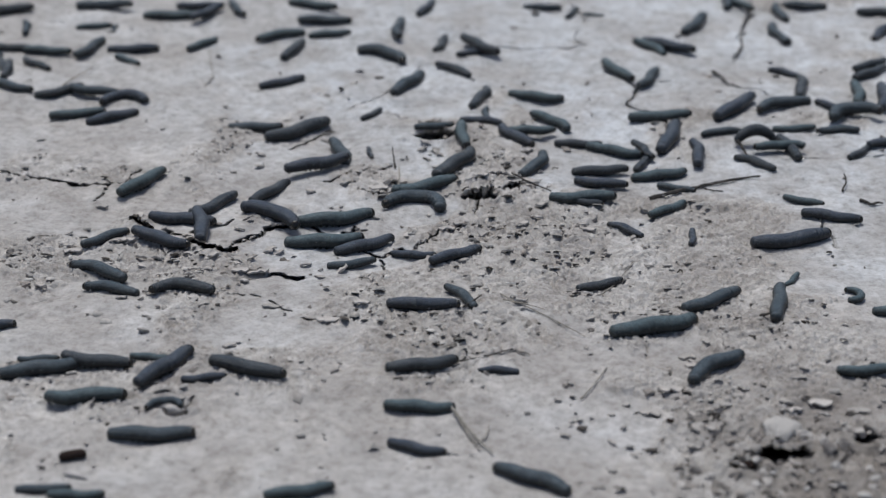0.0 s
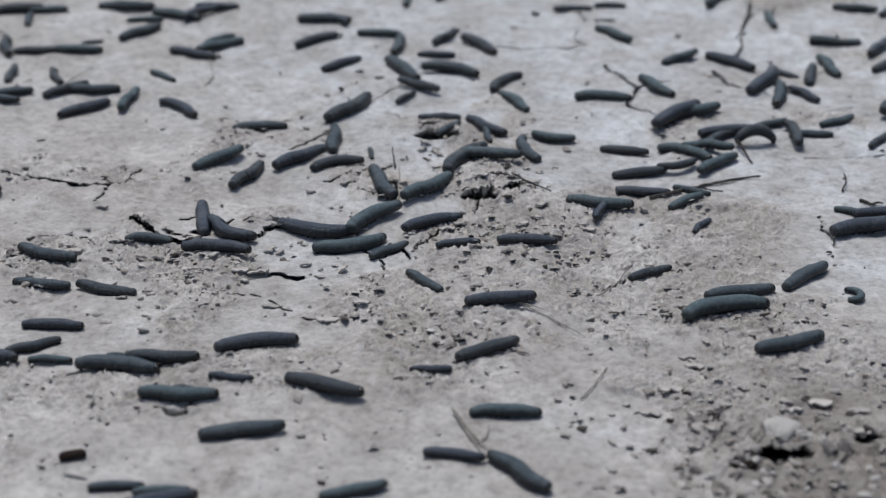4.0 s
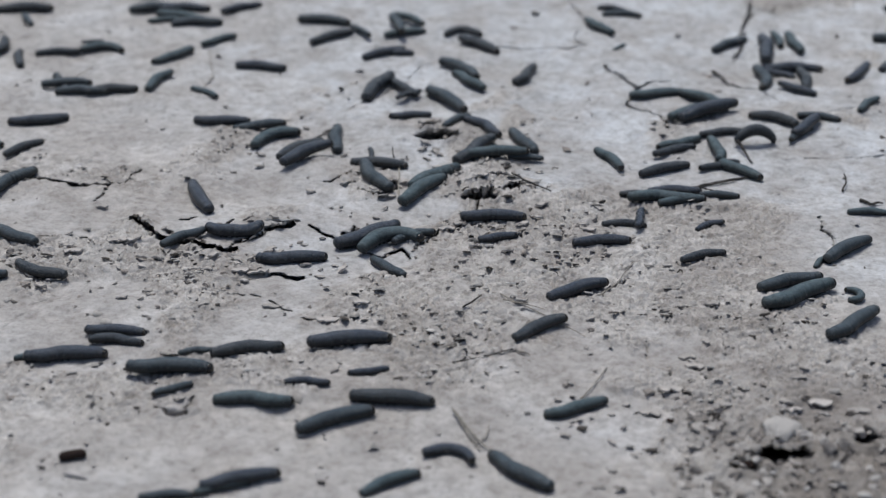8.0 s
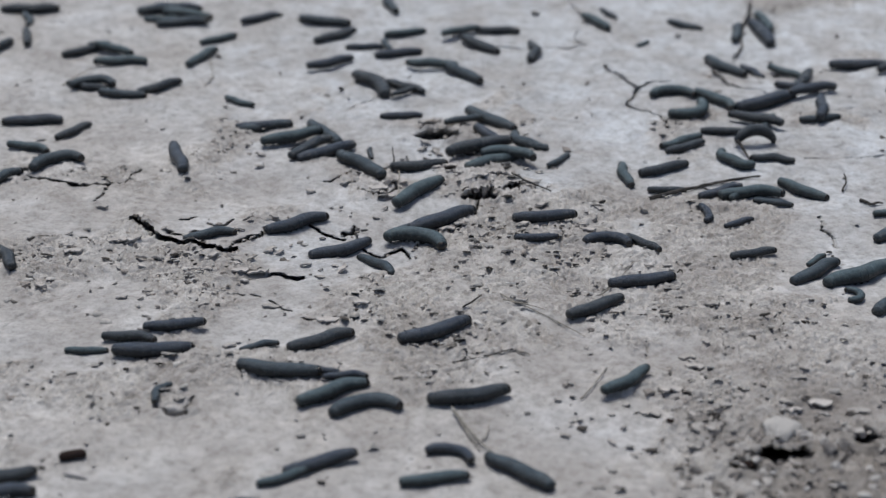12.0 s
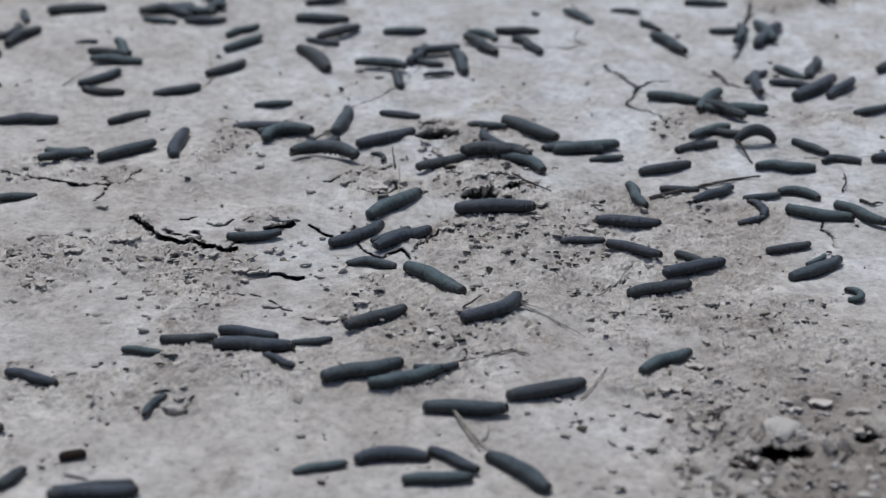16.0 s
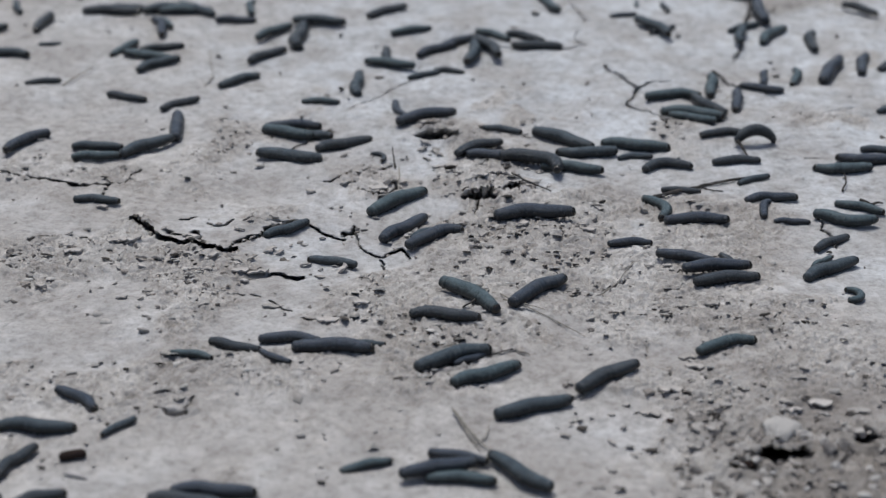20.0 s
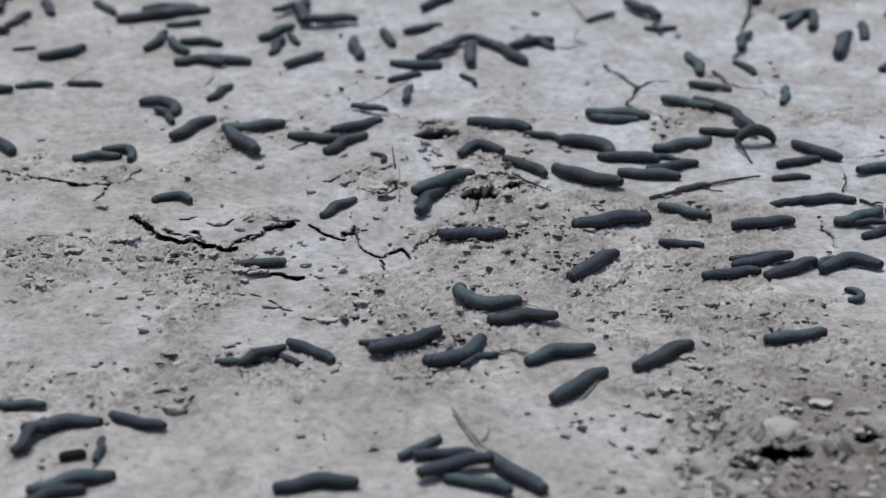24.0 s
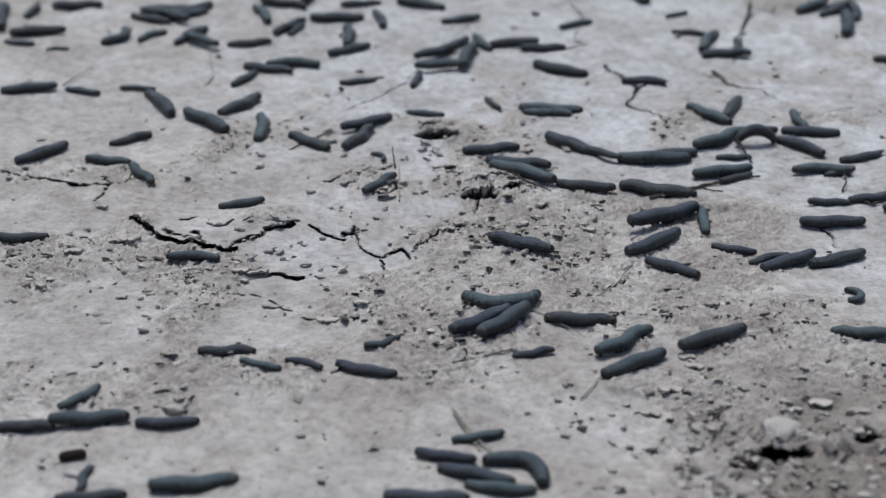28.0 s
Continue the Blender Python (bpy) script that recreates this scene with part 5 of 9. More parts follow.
    crawl(c019, [(0, -0.1973, 0.2015, -176, 2.60, 0), (3, -0.2147, 0.1983, -135, 0.20, 0), (6, -0.2325, 0.1790, -154, -0.34, 0), (9, -0.2471, 0.1735, -174, -0.21, 0), (12, -0.2477, 0.1721, -177, -0.01, 0), (15, -0.2479, 0.1730, -175, 0.02, 0), (17, -0.2535, 0.1733, -176, 0.30, 0), (18, -0.2426, 0.1481, -117, 1.11, 0), (21, -0.2464, 0.1359, -139, 0.90, 0), (24, -0.2636, 0.1337, -225, 0.90, 0), (26, -0.2475, 0.1046, -304, 0.78, 0), (28, -0.2336, 0.1212, -315, 0.10, 0)], 0.016)
    crawl(c020, [(0, -0.2008, 0.1790, 33, -0.64, 0), (3, -0.1717, 0.1946, -41, -0.63, 0), (6, -0.1464, 0.1776, -39, 0.42, 0), (9, -0.1269, 0.1717, 7, 0.46, 0), (12, -0.1087, 0.1685, 14, 0.00, 0), (15, -0.1102, 0.1663, 8, -0.03, 0), (18, -0.1077, 0.1676, 10, -0.07, 0), (21, -0.0789, 0.1685, 0, 0.12, 0), (24, -0.0524, 0.1690, 24, 0.25, 0), (26, -0.0468, 0.1659, 29, 0.08, 0.002), (28, -0.0463, 0.1710, 33, 0.04, 0.0005)], 0.025)
    crawl(c021, [(0, -0.1135, 0.1654, 6, 0.05, 0), (3, -0.1111, 0.1672, 12, 0.05, 0), (6, -0.1115, 0.1672, 11, 0.04, 0), (9, -0.1112, 0.1685, 16, -0.21, 0), (24, -0.0771, 0.1509, -13, -0.25, 0), (26, -0.0771, 0.1509, -13, -0.20, 0), (28, -0.0802, 0.1453, -36, -0.20, 0)], 0.028)
    crawl(c022, [(0, -0.0872, 0.1589, 35, 0.12, 0), (3, -0.0646, 0.1831, 49, 0.33, 0), (6, -0.0484, 0.2166, 73, 0.20, 0), (9, -0.0411, 0.2322, 72, 0.35, 0), (12, -0.0480, 0.2321, 114, 1.27, 0), (15, -0.0716, 0.2688, 118, -0.02, 0), (18, -0.0967, 0.3037, 111, -0.06, 0), (20, -0.0967, 0.3247, 90, 0.00, 0), (22, -0.0967, 0.3457, 90, 0.00, 0), (24, -0.0967, 0.3667, 90, 0.00, 0), (28, -0.0967, 0.4087, 90, 0.00, 0)], -0.027)
    crawl(c023, [(0, -0.1029, 0.2417, 30, 0.19, 0), (3, -0.0772, 0.2661, 51, -0.04, 0), (6, -0.0470, 0.2868, 25, -0.16, 0), (9, -0.0377, 0.2933, 33, -0.11, 0), (12, -0.0297, 0.2921, 13, -0.24, 0), (15, -0.0154, 0.2918, 6, 0.27, 0.0021), (18, 0.0089, 0.3092, 44, 0.33, 0.0021), (21, 0.0089, 0.3149, 44, 0.00, 0), (24, 0.0089, 0.3092, 44, 0.00, 0.0021), (26, 0.0089, 0.3092, 44, 0.09, 0.0021), (28, 0.0076, 0.3095, 54, 0.09, 0)], 0.014)
    crawl(c024, [(0, -0.1095, 0.3271, -156, 0.12, 0), (3, -0.1422, 0.3111, -142, 0.05, 0), (6, -0.1588, 0.3018, -150, 0.12, 0), (9, -0.1873, 0.2812, -128, -0.26, 0), (12, -0.2093, 0.2747, -180, -0.45, 0), (15, -0.2123, 0.2768, -180, -0.27, 0), (18, -0.2122, 0.2757, -211, -0.13, 0), (21, -0.1786, 0.2872, -195, 0.11, 0.0012), (24, -0.1420, 0.2816, -198, 0.01, 0), (26, -0.1169, 0.2800, -194, 0.16, 0), (28, -0.0971, 0.2747, -180, 0.12, 0)], 0.020)
    crawl(c025, [(0, -0.0986, 0.2988, 72, -0.24, 0), (3, -0.0910, 0.3123, 45, -0.29, 0), (6, -0.0761, 0.3233, 38, -0.04, 0), (9, -0.0755, 0.3233, 39, -0.01, 0), (12, -0.0729, 0.3260, 38, 0.12, 0), (15, -0.0725, 0.3203, 53, -0.27, 0.0021), (18, -0.0569, 0.3556, 7, -0.03, 0), (21, -0.0309, 0.3733, 50, 0.38, 0), (28, 0.0296, 0.4130, 50, 0.00, 0.0006)], -0.015)
    crawl(c026, [(0, -0.0816, 0.3527, -4, 0.03, 0), (3, -0.0817, 0.3550, 0, -0.02, 0), (6, -0.0822, 0.3556, -5, -0.15, 0), (9, -0.0816, 0.3516, -18, -0.11, 0), (12, -0.0816, 0.3516, -18, 0.12, 0), (15, -0.0822, 0.3562, -4, 0.11, 0), (18, -0.0861, 0.3562, -5, -0.02, 0), (21, -0.0842, 0.3473, -6, 0.04, 0.0021), (24, -0.0775, 0.3490, 0, 0.05, 0.0021), (26, -0.0725, 0.3573, 0, 0.00, 0), (28, -0.0735, 0.3573, 0, 0.00, 0)], 0.018)
    crawl(c027, [(0, -0.0915, 0.3810, -19, 0.00, 0), (4, -0.0866, 0.4581, -19, 0.00, 0), (28, -0.0835, 0.5081, -19, 0.00, 0)], 0.018)
    crawl(c028, [(0, -0.0769, 0.3305, 14, -0.12, 0), (3, -0.0565, 0.3288, 0, -0.06, 0), (6, -0.0266, 0.3327, 7, 0.14, 0), (9, -0.0263, 0.3305, 16, 0.08, 0), (12, -0.0259, 0.3305, 16, -0.08, 0), (15, -0.0264, 0.3327, 7, -0.04, 0), (18, -0.0254, 0.3338, 11, 0.16, 0), (21, -0.0197, 0.3356, 25, 0.09, 0), (24, -0.0140, 0.3378, 22, -0.03, 0), (26, -0.0140, 0.3378, 22, 0.04, 0), (28, 0.0121, 0.3516, 26, 0.04, 0)], 0.020)
    crawl(c029, [(0, -0.0424, 0.2848, -35, -1.93, 0), (3, -0.0332, 0.2713, -53, -0.27, 0), (6, -0.0104, 0.2370, -66, -0.00, 0), (9, 0.0089, 0.1984, -54, 0.14, 0), (12, 0.0285, 0.1731, -50, 0.11, 0), (15, 0.0459, 0.1620, -41, 0.07, 0), (18, 0.0622, 0.1480, -42, 0.06, 0), (21, 0.0738, 0.1423, -34, 0.06, 0), (24, 0.0820, 0.1274, -35, -1.97, 0), (26, 0.1007, 0.1137, -29, 0.05, 0), (28, 0.1217, 0.1137, 0, 0.00, 0)], 0.016)
    crawl(c030, [(0, -0.0010, 0.3135, 74, -0.12, 0), (3, -0.0001, 0.3190, 60, -0.22, 0), (6, 0.0101, 0.3329, 48, -0.61, 0), (9, 0.0165, 0.3260, -10, -2.60, 0), (12, 0.0367, 0.3344, -8, 0.09, 0), (18, 0.0519, 0.3288, 0, -0.32, 0), (21, 0.0572, 0.3177, -45, -0.49, 0), (24, 0.0653, 0.3111, -57, 0.31, 0), (26, 0.0668, 0.3002, -9, 0.49, 0), (28, 0.0658, 0.2991, 0, 0.08, 0)], -0.027)
    crawl(c031, [(0, -0.0211, 0.2383, 63, -0.46, 0), (3, -0.0001, 0.2517, 10, -0.90, 0.0009), (6, 0.0082, 0.2645, -53, -0.56, 0), (12, 0.0115, 0.2546, -54, -0.12, 0), (15, 0.0094, 0.2647, -66, -0.38, 0), (18, 0.0152, 0.2877, -97, -0.28, 0.0011), (21, 0.0199, 0.2908, -98, -0.00, 0), (24, 0.0181, 0.2883, -97, 0.02, 0), (26, 0.0176, 0.2826, -96, -0.02, 0.0021), (28, 0.0161, 0.2824, -99, -0.02, 0.0021)], 0.023)
    crawl(c032, [(0, 0.0070, 0.2624, 133, 0.16, 0), (6, -0.0219, 0.2285, 151, -0.19, 0.0016), (9, -0.0247, 0.2310, 111, -0.08, 0.0004), (12, -0.0238, 0.2342, 142, -0.09, 0), (15, -0.0261, 0.2419, 101, -0.36, 0), (18, -0.0332, 0.2669, 101, -0.06, 0), (21, -0.0375, 0.2971, 94, 0.02, 0), (24, -0.0373, 0.3233, 103, 0.04, 0), (26, -0.0379, 0.3346, 98, -0.01, 0), (28, -0.0433, 0.3529, 102, 0.03, 0)], 0.016)
    crawl(c033, [(0, 0.0209, 0.2932, -167, -0.07, 0), (3, 0.0035, 0.2916, -175, -0.23, 0), (6, -0.0192, 0.2926, -192, -0.05, 0.0002), (12, -0.0519, 0.3067, -180, -0.31, 0), (18, -0.0915, 0.3177, -227, -0.64, 0), (21, -0.0988, 0.3135, -254, -0.23, 0), (24, -0.1004, 0.3234, -254, -0.20, 0), (26, -0.1026, 0.3434, -277, -0.31, 0), (28, -0.0994, 0.3404, -290, -0.11, 0)], 0.015)
    crawl(c034, [(0, 0.0236, 0.3000, -52, 0.00, 0.0021), (3, 0.0237, 0.3057, -52, -0.04, 0), (6, 0.0247, 0.3069, -56, 0.00, 0), (9, 0.0237, 0.3057, -52, 0.04, 0), (12, 0.0237, 0.3057, -52, 0.00, 0), (15, 0.0237, 0.3057, -52, -0.13, 0), (18, 0.0284, 0.3011, -66, -0.10, 0.0021), (21, 0.0302, 0.2965, -63, -0.00, 0.0018), (24, 0.0447, 0.2883, -66, 0.08, 0), (26, 0.0578, 0.2672, -54, 0.34, 0), (28, 0.0749, 0.2603, -27, 0.23, 0)], 0.024)
    crawl(c035, [(0, 0.0236, 0.2126, 76, -0.12, 0), (3, 0.0363, 0.2329, 62, -0.21, 0), (6, 0.0442, 0.2443, 52, 0.06, 0), (9, 0.0556, 0.2569, 69, 0.32, 0), (12, 0.0584, 0.2919, 89, 0.30, 0), (15, 0.0547, 0.3026, 103, 0.69, 0), (18, 0.0595, 0.3040, 167, 0.62, 0), (21, 0.0631, 0.3002, 174, 0.42, 0), (26, 0.0532, 0.3122, 215, 0.21, 0), (28, 0.0475, 0.3105, 199, -0.15, 0)], 0.031)
    crawl(c036, [(0, 0.0575, 0.2158, -12, 0.11, 0), (3, 0.0880, 0.2129, 0, 0.00, 0), (6, 0.1195, 0.2115, -12, 0.10, 0), (9, 0.1371, 0.2158, 11, 0.13, 0), (12, 0.1434, 0.2091, 3, -2.60, 0), (15, 0.1439, 0.2053, -16, -0.16, 0), (18, 0.1413, 0.2062, -15, 0.23, 0), (21, 0.1437, 0.2115, 11, -0.16, 0), (24, 0.1495, 0.1937, -33, -0.29, 0), (26, 0.1498, 0.1959, -22, -0.09, 0), (28, 0.1606, 0.1777, -43, -0.18, 0)], 0.028)
    crawl(c037, [(0, -0.0436, 0.1868, 55, 0.05, 0), (3, -0.0266, 0.2164, 60, -0.08, 0), (6, -0.0208, 0.2167, 46, -0.22, 0.0021), (12, -0.0244, 0.2210, 35, -0.40, 0.0021), (18, 0.0049, 0.2626, 0, -0.48, 0.0007), (21, 0.0031, 0.2603, -21, -0.54, 0), (24, 0.0160, 0.2452, -62, -0.44, 0), (26, 0.0229, 0.2255, -71, -0.04, 0), (28, 0.0306, 0.2040, -67, 0.04, 0)], -0.019)
    crawl(c038, [(0, -0.0056, 0.1618, 11, 0.31, 0), (3, 0.0001, 0.1589, 47, 0.47, 0), (6, 0.0072, 0.1619, 65, -0.11, 0), (9, 0.0081, 0.1721, 35, -0.41, 0), (12, 0.0122, 0.1656, 18, -0.44, 0.0021), (18, 0.0321, 0.1596, -16, -0.31, 0), (21, 0.0383, 0.1552, -17, -0.07, 0), (24, 0.0591, 0.1500, -24, -0.48, 0), (26, 0.0758, 0.1342, -72, -0.41, 0.0007), (28, 0.0924, 0.1185, -37, 0.00, 0.0021)], -0.016)
    crawl(c039, [(0, 0.0656, 0.1709, 126, -0.05, 0), (3, 0.0510, 0.1971, 120, -0.02, 0), (6, 0.0299, 0.2233, 124, 0.11, 0), (9, 0.0105, 0.2484, 133, 0.38, 0), (12, -0.0070, 0.2676, 168, 0.30, 0.0021), (15, -0.0403, 0.2676, 167, -0.02, 0.0021), (18, -0.0353, 0.2665, 166, 0.03, 0.0021), (21, -0.0318, 0.2721, 171, 0.05, 0), (24, -0.0171, 0.2721, 172, -0.01, 0), (26, -0.0131, 0.2721, 169, 0.07, 0), (28, -0.0005, 0.2660, 180, 0.10, 0.0021)], -0.029)
    crawl(c040, [(0, 0.0234, 0.1735, 170, 0.13, 0), (9, -0.0220, 0.1830, 184, 0.09, 0), (12, -0.0250, 0.1821, 180, -0.08, 0), (15, -0.0264, 0.1834, 175, -0.36, 0), (18, -0.0239, 0.1899, 138, -0.72, 0), (21, -0.0273, 0.2030, 93, -0.51, 0), (24, -0.0221, 0.2221, 80, -0.09, 0), (26, -0.0207, 0.2344, 83, -0.01, 0), (28, -0.0168, 0.2478, 79, -0.03, 0)], -0.018)
    crawl(c041, [(0, 0.0429, 0.1460, -60, 0.15, 0), (3, 0.0264, 0.1608, -43, 0.09, 0.0007), (6, 0.0248, 0.1571, -50, -0.06, 0.0002), (9, 0.0236, 0.1598, -50, -0.19, 0), (12, 0.0262, 0.1424, -72, -0.24, 0), (15, 0.0320, 0.1403, -77, 0.71, 0), (18, 0.0323, 0.1190, 10, 0.67, 0), (21, 0.0273, 0.1128, 0, -0.00, 0), (24, 0.0224, 0.1148, 10, -2.60, 0), (26, 0.0224, 0.1148, 10, -2.60, 0), (28, 0.0275, 0.1211, 8, -0.02, 0)], -0.029)
    crawl(c042, [(0, 0.0513, 0.1511, 5, -0.04, 0.0021), (3, 0.0583, 0.1535, 0, 2.60, 0), (6, 0.0839, 0.1312, -57, -0.62, 0), (9, 0.0991, 0.1069, -71, -0.23, 0), (12, 0.1036, 0.0924, -83, -0.10, 0), (15, 0.1047, 0.0724, -82, 0.24, 0), (18, 0.1161, 0.0522, -56, 0.03, 0), (21, 0.1147, 0.0449, -79, -1.93, 0), (24, 0.1311, 0.0400, -33, -0.07, 0), (28, 0.1395, 0.0274, -87, -0.47, 0)], 0.026)
    crawl(c043, [(0, -0.0597, 0.1254, 104, -0.09, 0), (3, -0.0648, 0.1495, 94, -0.09, 0), (6, -0.0645, 0.1490, 93, 0.00, 0), (9, -0.0638, 0.1490, 94, 0.21, 0), (12, -0.0707, 0.1575, 117, -0.12, 0), (15, -0.0634, 0.1657, 80, -0.26, 0), (18, -0.0561, 0.2079, 87, 0.12, 0), (21, -0.0545, 0.2510, 93, 0.08, 0), (24, -0.0577, 0.3005, 97, 0.06, 0), (26, -0.0618, 0.3234, 101, -0.07, 0), (28, -0.0634, 0.3261, 89, -0.11, 0)], -0.023)
    crawl(c044, [(0, -0.0426, 0.1254, -81, 0.02, 0), (3, -0.0422, 0.1245, -79, -0.04, 0), (6, -0.0420, 0.1245, -86, -0.06, 0), (9, -0.0420, 0.1245, -86, 0.00, 0), (12, -0.0420, 0.1245, -86, 0.26, 0), (15, -0.0390, 0.1178, -55, -2.60, 0), (18, -0.0390, 0.1178, -55, -2.60, 0), (21, -0.0390, 0.1178, -55, -2.60, 0), (24, -0.0390, 0.1178, -55, -2.60, 0), (26, -0.0390, 0.1178, -55, -2.60, 0), (28, -0.0390, 0.1178, -55, -2.60, 0)], 0.013)
    crawl(c045, [(0, -0.0722, 0.0978, 26, 0.19, 0.0021), (6, -0.0849, 0.1159, 47, 0.16, 0), (9, -0.0763, 0.1143, 44, -0.12, 0.0021), (12, -0.0682, 0.1233, 34, -0.17, 0), (15, -0.0436, 0.1358, 25, 0.21, 0), (18, -0.0198, 0.1631, 58, 0.53, 0), (21, -0.0039, 0.1789, 5, -0.67, 0), (24, 0.0333, 0.1619, -19, -0.24, 0), (26, 0.0555, 0.1472, -22, -0.21, 0.0021), (28, 0.0746, 0.1346, -43, -0.18, 0)], 0.019)
    crawl(c046, [(0, 0.0517, 0.1014, 67, 0.37, 0), (6, 0.0491, 0.1320, 109, -0.76, 0), (9, 0.0468, 0.1373, 109, 0.18, 0), (12, 0.0536, 0.1402, 130, -2.21, 0), (15, 0.0707, 0.1307, 172, 0.48, 0), (18, 0.0834, 0.1211, 185, 0.12, 0), (21, 0.0850, 0.1211, 185, -0.14, 0), (24, 0.1083, 0.1148, 170, 0.13, 0), (26, 0.1231, 0.1079, 200, 0.29, 0.0021), (28, 0.1307, 0.1170, 203, 0.02, 0)], 0.025)
    crawl(c047, [(0, 0.0794, 0.1371, -4, -0.04, 0), (3, 0.0996, 0.1299, -8, 0.10, 0), (6, 0.1189, 0.1231, 8, 0.31, 0), (9, 0.1391, 0.1274, 27, 0.21, 0), (12, 0.1419, 0.1295, 32, 0.03, 0), (15, 0.1443, 0.1295, 31, -0.18, 0), (18, 0.1599, 0.1282, 12, -0.20, 0), (21, 0.1751, 0.1067, 8, 0.02, 0), (24, 0.2048, 0.1095, 14, 0.01, 0), (26, 0.2237, 0.1107, 10, 0.10, 0), (28, 0.2424, 0.1169, 26, 0.14, 0)], 0.022)
    crawl(c048, [(0, -0.0118, 0.3763, 68, 0.00, 0), (28, 0.0821, 0.6041, 68, 0.00, 0)], 0.016)
    crawl(c049, [(0, 0.0694, 0.3870, 0, -0.08, 0), (3, 0.0838, 0.3855, -9, 0.33, 0), (6, 0.1059, 0.3780, 38, -0.16, 0), (9, 0.1334, 0.3632, -27, -0.66, 0), (12, 0.1652, 0.3487, -38, 0.11, 0), (15, 0.1899, 0.3372, -14, 0.61, 0), (18, 0.1973, 0.3344, 33, 0.42, 0), (21, 0.2111, 0.3487, 34, 0.02, 0), (24, 0.2424, 0.3692, 36, 0.01, 0), (28, 0.2793, 0.3932, 36, 0.00, 0)], -0.015)
    crawl(c050, [(0, 0.0907, 0.3722, 66, -0.52, 0), (3, 0.1134, 0.3882, 6, -0.57, 0), (6, 0.1190, 0.3840, 0, -0.41, 0.001), (9, 0.1176, 0.3780, -41, -0.62, 0), (12, 0.1150, 0.3692, -71, 0.01, 0), (15, 0.1329, 0.3504, -41, -0.33, 0), (18, 0.1491, 0.3375, -109, -0.90, 0), (24, 0.1484, 0.3401, -180, -0.75, 0), (26, 0.1605, 0.3316, -195, -0.15, 0), (28, 0.1666, 0.3316, -197, -0.02, 0)], -0.023)
    crawl(c051, [(0, 0.1041, 0.3679, -17, 0.15, 0), (3, 0.1097, 0.3632, 0, 0.60, 0), (9, 0.1198, 0.2959, 52, 0.41, 0), (12, 0.1334, 0.3122, 46, -0.05, 0), (14, 0.1365, 0.3329, 81, 0.00, 0), (16, 0.1365, 0.3539, 90, 0.00, 0), (18, 0.1365, 0.3749, 90, 0.00, 0), (28, 0.1365, 0.4799, 90, 0.00, 0)], 0.020)
    crawl(c052, [(0, 0.1115, 0.2559, -64, 0.01, 0), (3, 0.1281, 0.2354, -62, 0.14, 0), (6, 0.1479, 0.2116, -48, 0.18, 0), (9, 0.1652, 0.2019, -41, -0.08, 0.0005), (12, 0.1670, 0.2016, -58, -0.65, 0.0002), (15, 0.1605, 0.1974, -116, -0.48, 0.0014), (18, 0.1711, 0.2125, -113, 0.24, 0), (21, 0.1681, 0.2370, -89, 0.25, 0), (24, 0.1631, 0.2697, -84, -0.14, 0), (26, 0.1689, 0.2923, -105, -0.27, 0), (28, 0.1772, 0.3150, -115, -0.08, 0)], -0.023)
    crawl(c053, [(0, 0.1312, 0.2408, 63, -0.11, 0), (3, 0.1481, 0.2707, 50, -0.19, 0), (6, 0.1719, 0.2943, 41, -0.01, 0), (9, 0.1953, 0.3161, 49, 0.27, 0), (12, 0.1980, 0.3301, 73, 0.22, 0), (15, 0.1993, 0.3260, 74, 0.11, 0.0021), (18, 0.2004, 0.3204, 85, 0.04, 0.0021), (21, 0.2008, 0.3231, 79, -0.14, 0.0021), (24, 0.2018, 0.3151, 69, -0.19, 0), (26, 0.2013, 0.3122, 57, -0.56, 0), (28, 0.1864, 0.2916, 5, -0.45, 0)], -0.027)
    crawl(c054, [(0, 0.1375, 0.3008, 123, 0.14, 0), (3, 0.1220, 0.3166, 138, -0.02, 0), (6, 0.1064, 0.3333, 121, -0.15, 0.0009), (9, 0.1058, 0.3374, 121, -0.04, 0), (12, 0.1045, 0.3460, 116, 0.04, 0), (15, 0.0984, 0.3557, 126, 0.01, 0), (18, 0.0844, 0.3779, 118, -0.08, 0), (28, 0.0378, 0.4454, 118, 0.00, 0.0021)], -0.020)
    crawl(c055, [(0, 0.1488, 0.3021, -29, -0.05, 0.0011), (3, 0.1781, 0.2853, -35, -0.08, 0), (6, 0.2050, 0.2660, -39, -0.04, 0), (8, 0.2259, 0.2647, -4, 0.00, 0), (10, 0.2469, 0.2647, -0, 0.00, 0), (12, 0.2679, 0.2647, -0, 0.00, 0), (28, 0.4359, 0.2647, -0, 0.00, 0)], 0.020)
    crawl(c056, [(0, 0.1724, 0.3477, 65, 0.00, 0), (3, 0.1891, 0.3881, 66, 0.00, 0), (28, 0.2946, 0.6421, 66, 0.00, 0)], -0.019)
    crawl(c057, [(0, 0.1788, 0.1893, 54, 0.03, 0), (3, 0.1973, 0.2224, 58, 0.38, 0), (12, 0.2158, 0.3295, 98, -0.07, 0), (15, 0.2182, 0.3177, 50, -0.42, 0), (17, 0.2199, 0.3387, 85, 0.00, 0), (19, 0.2199, 0.3597, 90, 0.00, 0), (21, 0.2196, 0.3783, 90, 0.00, 0.0008), (28, 0.2199, 0.4542, 90, 0.00, 0)], -0.014)
